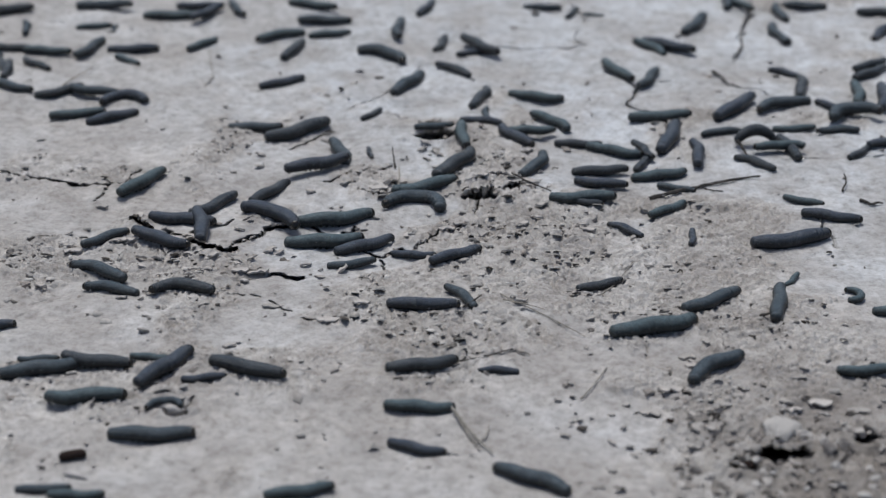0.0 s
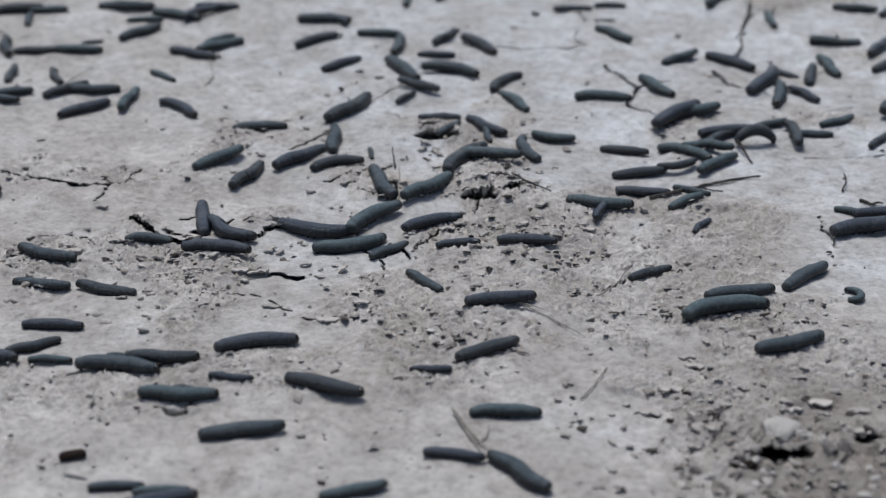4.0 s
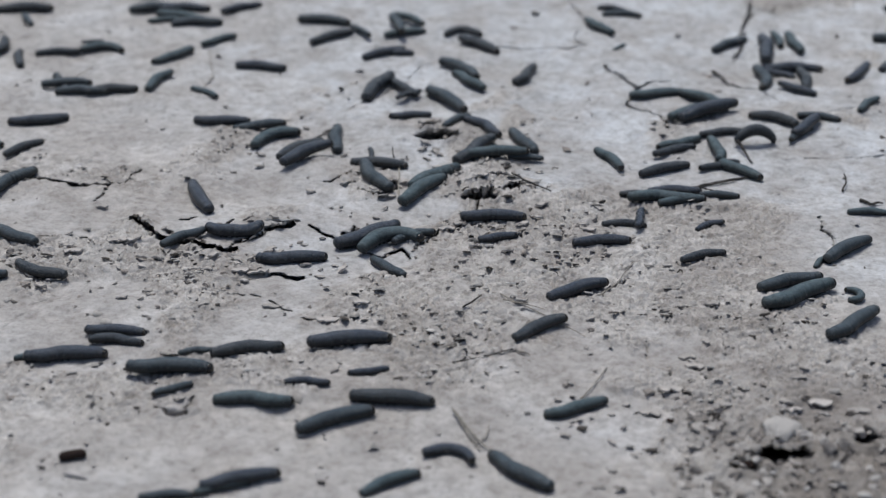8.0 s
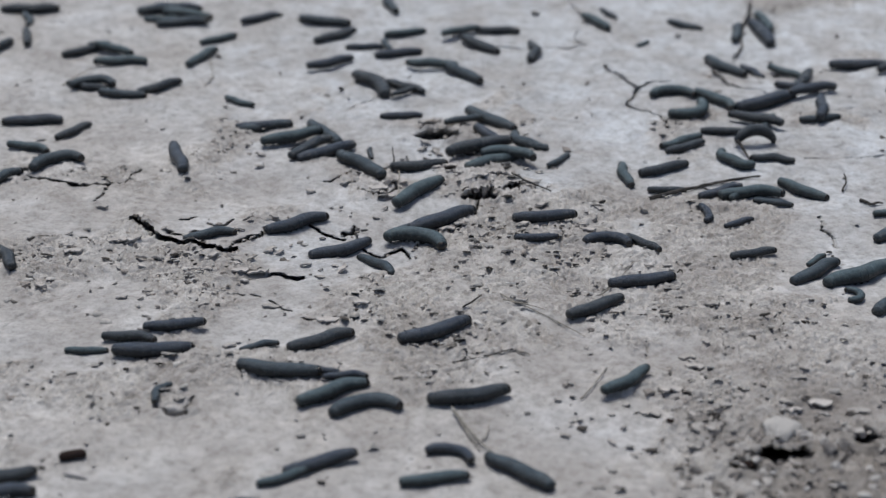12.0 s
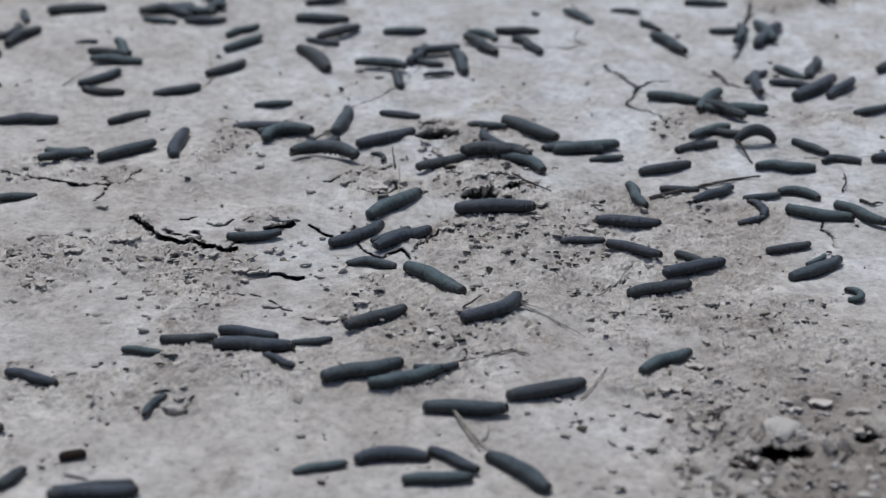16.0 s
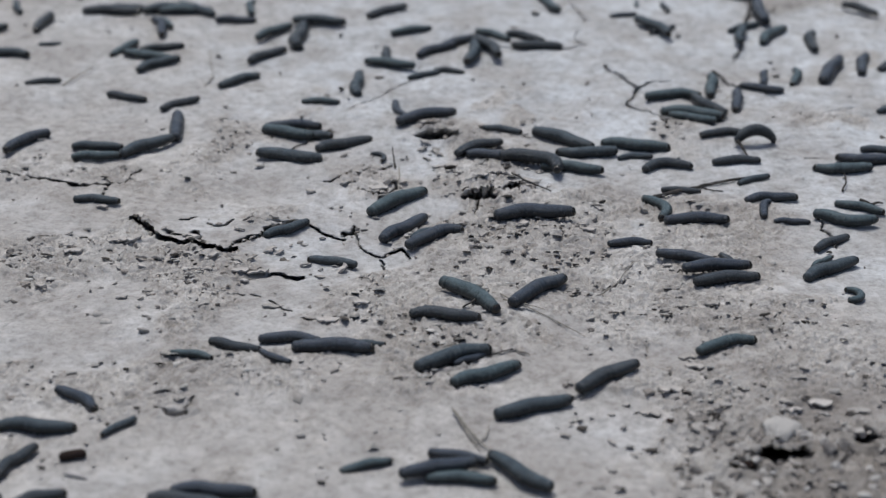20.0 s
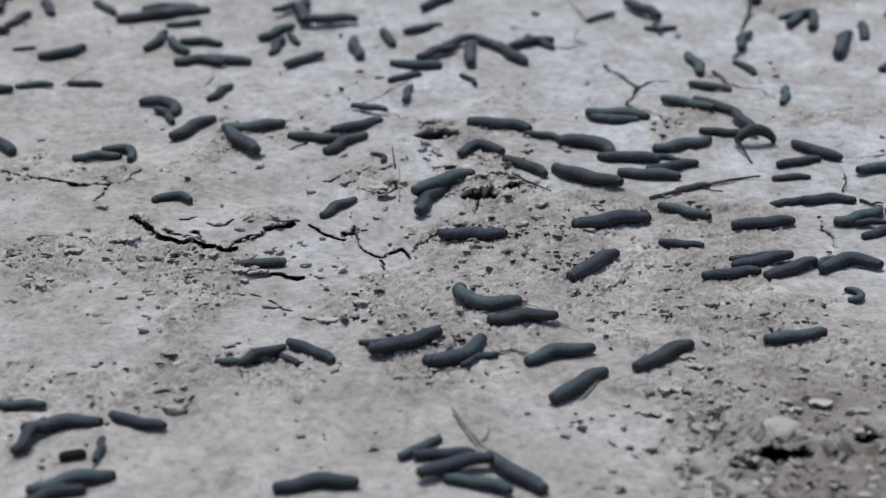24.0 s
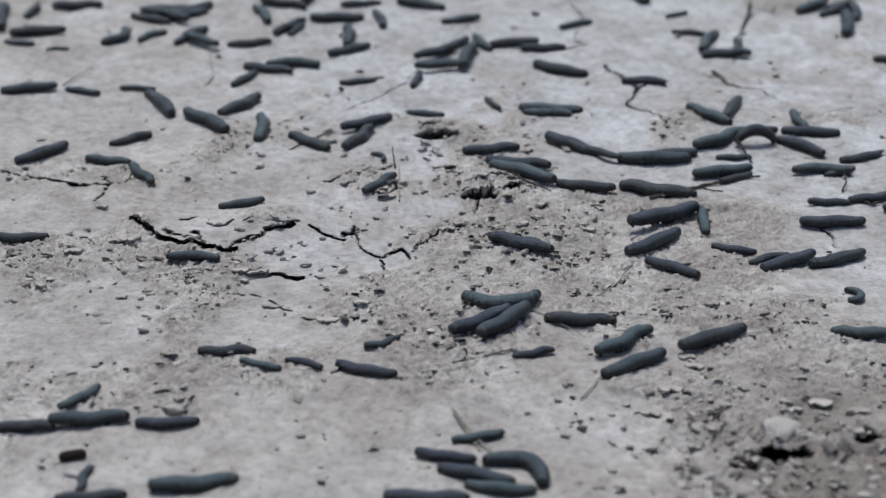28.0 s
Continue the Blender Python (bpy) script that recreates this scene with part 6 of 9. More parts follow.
    crawl(c058, [(0, 0.2213, 0.2588, 144, -0.10, 0), (3, 0.2194, 0.2583, 133, -0.02, 0), (9, 0.2128, 0.2568, 142, -0.12, 0), (12, 0.2008, 0.2619, 120, -0.70, 0), (15, 0.1988, 0.2508, 62, -0.62, 0), (18, 0.2042, 0.2467, 49, 0.28, 0), (21, 0.2032, 0.2467, 94, 0.55, 0), (24, 0.1962, 0.2680, 112, 0.16, 0), (26, 0.1958, 0.2865, 90, 0.00, 0.0009), (28, 0.1962, 0.3100, 90, 0.00, 0)], 0.030)
    crawl(c059, [(0, 0.2247, 0.2235, 83, -0.07, 0), (3, 0.2362, 0.2496, 75, 0.09, 0), (6, 0.2271, 0.2446, 93, 1.33, 0), (12, 0.2291, 0.2393, 65, -0.22, 0), (15, 0.2361, 0.2543, 68, 0.18, 0), (18, 0.2428, 0.2865, 85, 0.12, 0), (21, 0.2483, 0.3262, 82, -0.10, 0), (24, 0.2541, 0.3517, 74, -0.21, 0), (26, 0.2605, 0.3604, 58, -0.17, 0), (28, 0.2734, 0.3779, 55, -0.02, 0)], 0.027)
    crawl(c060, [(0, 0.2095, 0.1936, -154, 0.56, 0.0004), (3, 0.2109, 0.2064, -90, 0.25, 0), (6, 0.2062, 0.2295, -125, 0.14, 0), (9, 0.1971, 0.2496, -74, -1.50, 0), (12, 0.1822, 0.2672, -54, 0.19, 0), (15, 0.1553, 0.2988, -52, -0.15, 0), (18, 0.1454, 0.3211, -71, -0.04, 0.0018), (21, 0.1421, 0.3468, -57, 0.13, 0.0017), (28, 0.1350, 0.4109, -57, 0.00, 0)], 0.029)
    crawl(c061, [(0, 0.2759, 0.2634, 38, 0.00, 0), (28, 0.4712, 0.4137, 38, 0.00, 0)], 0.028)
    crawl(c062, [(0, 0.2729, 0.2492, 39, 0.09, 0), (3, 0.2836, 0.2612, 49, 0.09, 0), (6, 0.2900, 0.2663, 49, 0.00, 0), (9, 0.2900, 0.2663, 49, 0.00, 0), (12, 0.2886, 0.2607, 49, 0.00, 0.0021), (15, 0.2886, 0.2607, 49, 0.00, 0.0021), (18, 0.2900, 0.2663, 49, 0.00, 0), (21, 0.2900, 0.2663, 49, 0.00, 0), (24, 0.2900, 0.2663, 49, 0.00, 0), (26, 0.2900, 0.2663, 49, -0.43, 0), (28, 0.2959, 0.2747, 0, -0.43, 0)], 0.017)
    crawl(c063, [(0, 0.2578, 0.2135, 84, 0.15, 0), (3, 0.2521, 0.2564, 102, 0.14, 0), (6, 0.2430, 0.2854, 100, -0.08, 0), (12, 0.2198, 0.3488, 93, 0.05, 0), (15, 0.2179, 0.3373, 106, -0.02, 0.0021), (18, 0.2218, 0.3237, 91, -0.49, 0), (21, 0.2242, 0.3318, 50, -0.32, 0), (24, 0.2455, 0.3575, 54, -0.24, 0), (26, 0.2583, 0.3762, 23, -0.08, 0), (28, 0.2591, 0.3881, 45, 0.20, 0)], -0.019)
    crawl(c064, [(0, 0.2731, 0.2070, 79, 0.00, 0), (4, 0.3086, 0.2132, 79, 0.00, 0), (28, 0.3300, 0.2170, 79, 0.00, 0)], -0.023)
    crawl(c065, [(0, 0.2389, 0.1881, 125, -0.05, 0), (3, 0.2287, 0.2055, 118, 0.20, 0), (6, 0.2194, 0.2186, 147, 0.13, 0.0013), (9, 0.2225, 0.2206, 134, 0.19, 0), (15, 0.2214, 0.2303, 169, 0.08, 0), (18, 0.2144, 0.2314, 142, 0.01, 0.0001), (21, 0.1926, 0.2220, 171, 0.09, 0), (24, 0.1683, 0.2269, 153, -0.06, 0), (26, 0.1458, 0.2323, 163, 0.16, 0), (28, 0.1278, 0.2367, 171, 0.07, 0)], -0.024)
    crawl(c066, [(0, 0.2504, 0.1688, 20, -2.60, 0.0021), (28, 0.4834, 0.2573, 20, 0.00, 0)], 0.014)
    crawl(c067, [(0, 0.1310, 0.1753, 10, 0.18, 0), (3, 0.1487, 0.1812, 31, 0.20, 0), (6, 0.1536, 0.1731, 33, -0.03, 0), (9, 0.1511, 0.1821, 28, 0.06, 0), (12, 0.1472, 0.1867, 39, 2.60, 0), (14, 0.1656, 0.1907, 10, 0.30, 0), (16, 0.1782, 0.1861, 2, 0.00, 0), (17, 0.1731, 0.1842, 0, 0.00, 0), (18, 0.1680, 0.1771, 5, -0.47, 0), (21, 0.1398, 0.1784, -18, -0.15, 0), (24, 0.1058, 0.1816, -12, 0.00, 0), (26, 0.0858, 0.1876, -17, 0.03, 0), (28, 0.0657, 0.1946, -9, 0.07, 0)], -0.020)
    crawl(c068, [(0, 0.1342, 0.1434, 71, -0.08, 0), (3, 0.1404, 0.1636, 62, -0.31, 0.0021), (6, 0.1445, 0.1776, 35, -0.23, 0), (9, 0.1705, 0.1794, 35, -0.05, 0.0021), (12, 0.1990, 0.1987, 29, 0.03, 0.0008), (15, 0.2264, 0.2160, 39, 0.31, 0), (18, 0.2406, 0.2323, 65, 0.25, 0), (21, 0.2535, 0.2702, 68, 0.03, 0), (24, 0.2646, 0.3017, 69, 0.08, 0), (26, 0.2695, 0.3210, 77, 0.10, 0), (28, 0.2751, 0.3434, 80, 0.02, 0)], 0.014)
    crawl(c069, [(0, 0.1657, 0.1483, 15, -1.11, 0), (3, 0.1860, 0.1575, 34, -0.01, 0), (6, 0.2156, 0.1717, 14, -0.49, 0), (9, 0.2290, 0.1753, -22, -0.06, 0), (12, 0.2279, 0.1739, 7, 0.44, 0), (15, 0.2522, 0.1821, 28, 0.18, 0), (18, 0.2746, 0.1928, 27, -0.06, 0), (21, 0.2787, 0.1913, 21, -0.06, 0), (28, 0.3376, 0.2137, 21, 0.00, 0)], -0.022)
    crawl(c070, [(0, 0.2100, 0.1583, 6, 0.15, 0), (3, 0.2310, 0.1650, 23, 0.41, 0), (6, 0.2496, 0.1814, 53, 0.28, 0), (9, 0.2676, 0.2054, 55, 0.02, 0), (28, 0.3818, 0.3577, 55, 0.00, 0)], -0.025)
    crawl(c071, [(0, 0.2358, 0.1539, -175, -0.10, 0), (3, 0.2187, 0.1496, -186, 0.29, 0), (6, 0.2196, 0.1423, -142, 0.63, 0), (12, 0.1960, 0.1664, -114, 0.24, 0), (14, 0.1999, 0.1457, -79, 0.00, 0), (16, 0.2149, 0.1311, -44, 0.00, 0), (18, 0.2357, 0.1277, -9, 0.00, 0), (28, 0.3407, 0.1277, 0, 0.00, 0)], -0.016)
    crawl(c072, [(0, 0.2033, 0.1296, 101, -0.16, 0), (3, 0.2061, 0.1414, 83, 0.37, 0.0017), (6, 0.2080, 0.1572, 144, 0.57, 0.001), (9, 0.1930, 0.1699, 149, 1.94, 0), (12, 0.1890, 0.1669, 154, -0.16, 0.002), (15, 0.1747, 0.1748, 130, 0.00, 0.0021), (18, 0.1667, 0.1930, 155, -0.16, 0.0021), (21, 0.1623, 0.1915, 112, -0.19, 0), (24, 0.1674, 0.1914, 133, 0.15, 0), (26, 0.1684, 0.1862, 129, -0.57, 0.0021), (28, 0.1782, 0.1891, 68, -0.53, 0)], 0.017)
    crawl(c073, [(0, 0.2436, 0.1253, 49, 0.05, 0), (3, 0.2536, 0.1359, 55, 0.05, 0), (28, 0.3837, 0.3194, 55, 0.00, 0)], -0.018)
    crawl(c074, [(0, 0.2626, 0.1370, 23, 0.00, 0), (28, 0.4893, 0.2336, 23, 0.00, 0)], -0.017)
    crawl(c075, [(0, 0.0992, 0.1253, -20, 0.08, 0), (3, 0.1310, 0.1219, -11, -0.49, 0), (6, 0.1567, 0.1172, -77, -0.30, 0), (9, 0.1759, 0.0899, -45, 0.28, 0), (12, 0.2006, 0.0711, -44, -0.10, 0), (15, 0.2198, 0.0449, -57, 0.32, 0), (18, 0.2461, 0.0334, -7, 0.44, 0), (28, 0.3335, -0.0050, -7, 0.00, 0)], 0.031)
    crawl(c076, [(0, 0.1165, 0.1088, 62, -0.70, 0), (3, 0.1101, 0.0800, -19, -0.43, 0), (6, 0.1039, 0.0529, 12, -0.00, 0), (9, 0.0965, 0.0194, -19, -0.54, 0), (12, 0.1057, 0.0031, -50, -0.07, 0), (15, 0.1249, -0.0119, -27, -0.25, 0), (18, 0.1381, -0.0247, -79, -0.54, 0), (21, 0.1493, -0.0231, -89, -0.76, 0), (24, 0.1609, -0.0132, -166, -0.59, 0), (26, 0.1727, -0.0132, -157, 0.08, 0), (28, 0.1702, -0.0149, -157, -0.00, 0)], -0.020)
    crawl(c077, [(0, 0.1156, 0.1246, -63, -0.66, 0.0021), (3, 0.1290, 0.1100, -139, -0.90, 0.0021), (6, 0.1471, 0.0978, -171, -0.20, 0.0021), (9, 0.1659, 0.1108, -163, -0.16, 0), (12, 0.1912, 0.1148, -190, -0.19, 0), (15, 0.2189, 0.1116, -184, 2.35, 0), (18, 0.2550, 0.1046, -180, 0.04, 0), (28, 0.3630, 0.0839, -180, 0.00, 0)], 0.030)
    crawl(c078, [(0, 0.0891, 0.0946, 8, 0.07, 0), (3, 0.1037, 0.0946, 16, 0.13, 0), (6, 0.1239, 0.0986, 23, 0.08, 0), (9, 0.1263, 0.1014, 25, 0.02, 0), (12, 0.1263, 0.1014, 25, -0.02, 0), (15, 0.1259, 0.1006, 23, -0.01, 0), (18, 0.1304, 0.1059, 24, -0.14, 0), (21, 0.1285, 0.1006, 7, -2.31, 0), (24, 0.1310, 0.1046, 18, 0.23, 0), (26, 0.1302, 0.1044, 33, -0.16, 0.0005), (28, 0.1224, 0.1169, 0, -0.29, 0)], 0.015)
    crawl(c079, [(0, 0.1229, 0.0926, 22, 0.06, 0), (3, 0.1506, 0.1055, 28, 0.56, 0), (6, 0.1610, 0.1122, 87, 0.53, 0.0021), (9, 0.1571, 0.1266, 90, 0.38, 0.0004), (12, 0.1722, 0.1162, 131, -2.60, 0), (15, 0.1879, 0.1006, 167, 0.45, 0), (18, 0.2164, 0.1014, 183, 0.12, 0), (21, 0.2359, 0.0990, 180, -0.00, 0), (24, 0.2532, 0.0990, 183, 0.02, 0), (28, 0.2172, 0.0973, 183, 0.00, 0)], 0.030)
    crawl(c080, [(0, 0.2337, 0.3704, -85, 0.00, 0), (4, 0.2532, 0.4714, -85, 0.00, 0), (28, 0.2662, 0.5386, -85, 0.00, 0)], -0.024)
    crawl(c081, [(0, 0.2264, 0.3290, -82, 0.00, 0), (2, 0.2406, 0.3135, -47, 0.00, 0), (4, 0.2611, 0.3090, -12, 0.00, 0), (6, 0.2821, 0.3090, 0, 0.00, 0), (28, 0.5131, 0.3090, 0, 0.00, 0)], -0.027)
    crawl(c082, [(0, 0.3053, 0.3750, 0, 0.31, 0), (3, 0.3157, 0.3854, 36, 0.74, 0), (6, 0.3040, 0.3693, 85, 0.43, 0), (10, 0.3517, 0.4069, 85, 0.00, 0), (28, 0.3814, 0.4303, 85, 0.00, 0)], 0.023)
    crawl(c083, [(0, 0.2959, 0.3270, -121, -0.00, 0), (3, 0.2918, 0.3054, -121, -0.01, 0), (6, 0.2773, 0.2724, -122, -0.05, 0), (9, 0.2584, 0.2403, -126, -0.34, 0), (12, 0.2300, 0.2128, -161, 0.36, 0.0021), (15, 0.2075, 0.2339, -85, 0.49, 0.0021), (18, 0.1852, 0.2152, -105, -0.09, 0), (21, 0.1818, 0.1938, -95, 0.25, 0), (24, 0.1807, 0.1613, -76, 0.16, 0.0021), (26, 0.1973, 0.1526, -41, 0.00, 0), (28, 0.2182, 0.1503, -6, 0.00, 0)], -0.013)
    crawl(c084, [(0, 0.1989, 0.3899, 83, 0.00, 0), (28, 0.2301, 0.6343, 83, 0.00, 0)], -0.029)
    crawl(c085, [(0, 0.2073, 0.3823, -62, -0.18, 0.0018), (3, 0.2253, 0.3635, -83, -0.19, 0), (9, 0.2250, 0.3022, -85, 0.39, 0), (12, 0.2206, 0.2554, -50, 0.30, 0.0015), (15, 0.2213, 0.2593, -50, -0.17, 0), (18, 0.2259, 0.2478, -70, -0.49, 0), (21, 0.2214, 0.2417, -107, -0.31, 0), (24, 0.2133, 0.2126, -105, 0.14, 0), (26, 0.2128, 0.1961, -90, 0.18, 0), (28, 0.2150, 0.1718, -84, 0.06, 0)], -0.025)
    crawl(c086, [(0, -0.1687, 0.0755, 58, -0.06, 0), (3, -0.1395, 0.1032, 52, -0.08, 0), (6, -0.1135, 0.1288, 50, 1.36, 0), (9, -0.0941, 0.1488, 35, -2.06, 0), (12, -0.0900, 0.1454, 24, -0.02, 0.0021), (15, -0.0906, 0.1481, 33, -2.38, 0.0021), (18, -0.0913, 0.1465, 7, -2.60, 0), (21, -0.0940, 0.1641, -26, 2.13, 0), (24, -0.1149, 0.1672, 11, 0.83, 0), (26, -0.1106, 0.1663, 69, 0.70, 0), (28, -0.1099, 0.1642, 91, 0.19, 0)], -0.017)
    crawl(c087, [(0, -0.0966, 0.0701, 54, -0.16, 0), (3, -0.0682, 0.0947, 36, -1.33, 0), (6, -0.0478, 0.1075, 5, -0.43, 0), (9, -0.0314, 0.1075, -13, 0.04, 0), (12, -0.0143, 0.1042, 9, 0.30, 0), (15, -0.0077, 0.1014, 22, 0.28, 0), (18, 0.0143, 0.1134, 41, 0.03, 0.0016), (21, 0.0234, 0.1223, 25, -0.76, 0), (24, 0.0462, 0.0967, -46, -0.51, 0), (26, 0.0659, 0.0828, -33, 0.31, 0), (28, 0.0795, 0.0737, -10, 0.20, 0)], 0.018)
    crawl(c088, [(0, -0.1264, 0.0514, 48, 0.21, 0), (3, -0.1174, 0.0802, 72, 0.03, 0), (6, -0.0962, 0.1118, 52, -0.21, 0), (9, -0.0808, 0.1339, 48, -0.04, 0), (12, -0.0782, 0.1268, 48, -0.01, 0.0021), (15, -0.0801, 0.1296, 47, -0.23, 0), (18, -0.0593, 0.1401, 21, -0.10, 0), (21, -0.0593, 0.1410, 35, 0.22, 0), (24, -0.0585, 0.1415, 46, 0.10, 0), (26, -0.0585, 0.1415, 46, 0.13, 0), (28, -0.0504, 0.1498, 61, 0.13, 0)], -0.027)
    crawl(c089, [(0, -0.1415, 0.0273, -13, -0.37, 0), (3, -0.1146, 0.0142, -55, 0.18, 0), (6, -0.1125, 0.0194, 8, 2.60, 0), (9, -0.1102, 0.0194, 7, 2.60, 0), (12, -0.0795, 0.0255, 27, 0.30, 0), (15, -0.0545, 0.0185, 41, 0.14, 0), (18, -0.0299, 0.0109, 43, 0.17, 0), (21, -0.0181, 0.0306, 60, 0.18, 0), (24, -0.0066, 0.0553, 63, -0.16, 0), (26, -0.0071, 0.0703, 41, -0.19, 0), (27, 0.0099, 0.0866, 25, 0.00, 0), (28, 0.0424, 0.1009, -12, 0.00, 0)], -0.028)
    crawl(c090, [(0, -0.1300, 0.0170, 98, 0.06, 0.0021), (6, -0.1305, 0.0423, 104, 0.12, 0), (9, -0.1397, 0.0721, 111, -0.00, 0), (12, -0.1521, 0.1116, 104, -0.22, 0), (15, -0.1524, 0.1318, 86, -0.92, 0), (18, -0.1593, 0.1476, 92, 0.15, 0), (21, -0.1632, 0.1711, 103, 0.37, 0), (24, -0.1766, 0.1914, 135, 2.60, 0), (26, -0.1735, 0.2018, 120, -0.14, 0), (28, -0.1739, 0.1984, 119, -0.01, 0)], 0.015)
    crawl(c091, [(0, -0.1786, 0.0041, 36, -0.38, 0), (3, -0.1631, 0.0020, -7, -2.30, 0), (6, -0.1424, 0.0003, 15, 0.50, 0), (9, -0.1365, 0.0050, 51, 0.03, 0.0003), (12, -0.1241, 0.0076, 18, -0.39, 0), (15, -0.1042, 0.0072, 6, 0.07, 0), (18, -0.0953, 0.0124, 26, 0.37, 0), (21, -0.0775, 0.0248, 48, 0.21, 0), (24, -0.0582, 0.0485, 50, 0.09, 0), (26, -0.0476, 0.0590, 59, 0.01, 0), (28, -0.0356, 0.0750, 51, -0.07, 0)], -0.029)
    crawl(c092, [(0, -0.1497, 0.0015, -27, 0.15, 0.0016), (3, -0.1272, -0.0065, -10, 0.23, 0), (6, -0.0993, -0.0166, 0, 0.07, 0), (9, -0.0711, -0.0139, -2, 0.28, 0), (12, -0.0543, -0.0023, 32, 0.36, 0), (15, -0.0288, 0.0098, 39, 0.09, 0), (18, -0.0123, 0.0055, 42, -0.11, 0), (21, -0.0011, 0.0096, 26, -0.39, 0), (24, 0.0153, 0.0065, -3, -0.35, 0), (26, 0.0241, 0.0024, -14, -0.16, 0), (28, 0.0403, -0.0048, -21, -0.06, 0)], 0.031)
    crawl(c093, [(0, -0.0953, 0.0256, -37, -1.59, 0), (3, -0.0762, 0.0248, -20, 0.42, 0), (6, -0.0537, 0.0191, 11, 2.60, 0), (9, -0.0345, 0.0143, 43, 0.20, 0), (12, -0.0007, 0.0260, 33, -0.26, 0), (15, 0.0227, 0.0374, 14, -0.31, 0), (18, 0.0375, 0.0326, -2, -0.83, 0), (21, 0.0562, 0.0312, 11, 0.12, 0), (24, 0.0905, 0.0291, 12, -0.16, 0), (26, 0.1163, 0.0230, -8, -2.60, 0), (28, 0.1189, 0.0316, 25, 0.29, 0.0019)], -0.019)
    crawl(c094, [(0, -0.1763, -0.0313, 152, 0.17, 0), (3, -0.2027, -0.0166, 172, -0.22, 0), (6, -0.2152, -0.0036, 127, -0.78, 0), (7, -0.2248, 0.0034, 133, -0.40, 0), (8, -0.2278, 0.0096, 138, -0.30, 0), (9, -0.2313, 0.0138, 142, -0.20, 0), (10, -0.2372, 0.0208, 145, -0.10, 0), (12, -0.2545, 0.0352, 150, 0.00, 0), (28, -0.3458, 0.1306, 150, 0.00, 0)], 0.026)
    crawl(c095, [(0, -0.1668, -0.0517, 164, 0.04, 0), (3, -0.1949, -0.0457, 168, 0.14, 0), (6, -0.2209, -0.0394, 180, 0.10, 0), (28, -0.4116, 0.0072, 180, 0.00, 0)], 0.025)
    crawl(c096, [(0, -0.1303, -0.0576, 178, 0.95, 0), (3, -0.1600, -0.0535, 164, -0.17, 0), (6, -0.1886, -0.0425, 159, -0.22, 0), (9, -0.2130, -0.0237, 139, -1.26, 0), (12, -0.2285, -0.0151, 121, -0.16, 0), (28, -0.3021, 0.1086, 121, 0.00, 0)], 0.026)
    crawl(c097, [(0, -0.2241, -0.0858, -9, 0.10, 0), (3, -0.1988, -0.0877, 2, 0.05, 0), (6, -0.1748, -0.0920, -3, -0.12, 0), (9, -0.1513, -0.0970, -11, 0.13, 0), (12, -0.1305, -0.0941, 11, -0.03, 0), (15, -0.1055, -0.0961, -14, -0.14, 0), (18, -0.0775, -0.1041, -5, 0.09, 0), (21, -0.0731, -0.1075, -3, -0.35, 0), (24, -0.0630, -0.1221, -44, -0.36, 0), (26, -0.0501, -0.1319, -44, 0.24, 0), (28, -0.0363, -0.1384, -17, 0.23, 0)], 0.023)
    crawl(c098, [(0, -0.0587, 0.0322, 15, 0.32, 0.0002), (3, -0.0406, 0.0260, 51, -0.82, 0.0018), (6, -0.0275, 0.0485, 55, 0.01, 0), (9, -0.0086, 0.0692, 52, -0.05, 0), (18, -0.0297, 0.0464, 49, -0.07, 0), (21, -0.0214, 0.0564, 44, -0.12, 0), (24, -0.0003, 0.0694, 35, -0.21, 0.0017), (26, 0.0221, 0.0871, 20, -0.94, 0), (28, 0.0437, 0.0848, -31, -0.44, 0)], 0.018)
    crawl(c099, [(0, -0.0635, 0.0072, 10, 0.05, 0), (3, -0.0584, 0.0055, 15, 1.50, 0), (6, -0.0325, 0.0073, 34, -0.06, 0), (9, -0.0264, -0.0030, 8, -2.60, 0.0021), (12, -0.0161, -0.0023, -19, -2.60, 0.0021), (15, -0.0078, -0.0328, -40, -0.22, 0), (18, 0.0033, -0.0534, -45, -0.07, 0), (21, 0.0179, -0.0672, -49, 0.11, 0), (24, 0.0234, -0.0643, -32, 2.49, 0), (26, 0.0234, -0.0628, -28, 2.60, 0), (28, 0.0284, -0.0659, 5, 1.74, 0)], 0.024)
    crawl(c100, [(0, -0.0418, 0.0021, 30, 0.12, 0), (3, -0.0150, 0.0196, 43, -0.34, 0), (6, 0.0110, 0.0294, -9, -0.38, 0), (9, 0.0336, 0.0283, 0, 0.15, 0), (12, 0.0546, 0.0294, 8, -0.07, 0), (15, 0.0881, 0.0294, -8, -0.02, 0), (18, 0.1201, 0.0287, 5, 0.10, 0), (21, 0.1446, 0.0294, 3, 0.00, 0), (24, 0.1722, 0.0265, 6, 0.00, 0), (26, 0.1898, 0.0273, 4, -0.02, 0), (28, 0.2099, 0.0273, 3, -0.00, 0)], 0.022)
    crawl(c101, [(0, -0.0477, -0.0192, 17, 0.24, 0), (3, -0.0323, -0.0071, 45, 0.17, 0), (6, -0.0221, 0.0065, 36, -0.58, 0), (9, -0.0148, 0.0124, 30, -0.40, 0), (12, -0.0155, 0.0223, 28, -0.30, 0), (15, -0.0307, 0.0154, 39, 0.09, 0), (18, -0.0142, 0.0110, 42, -0.11, 0), (21, -0.0029, 0.0152, 26, -0.39, 0), (24, 0.0136, 0.0121, -3, -0.35, 0), (26, 0.0224, 0.0079, -14, -0.16, 0), (28, 0.0387, 0.0006, -21, -0.06, 0)], -0.023)
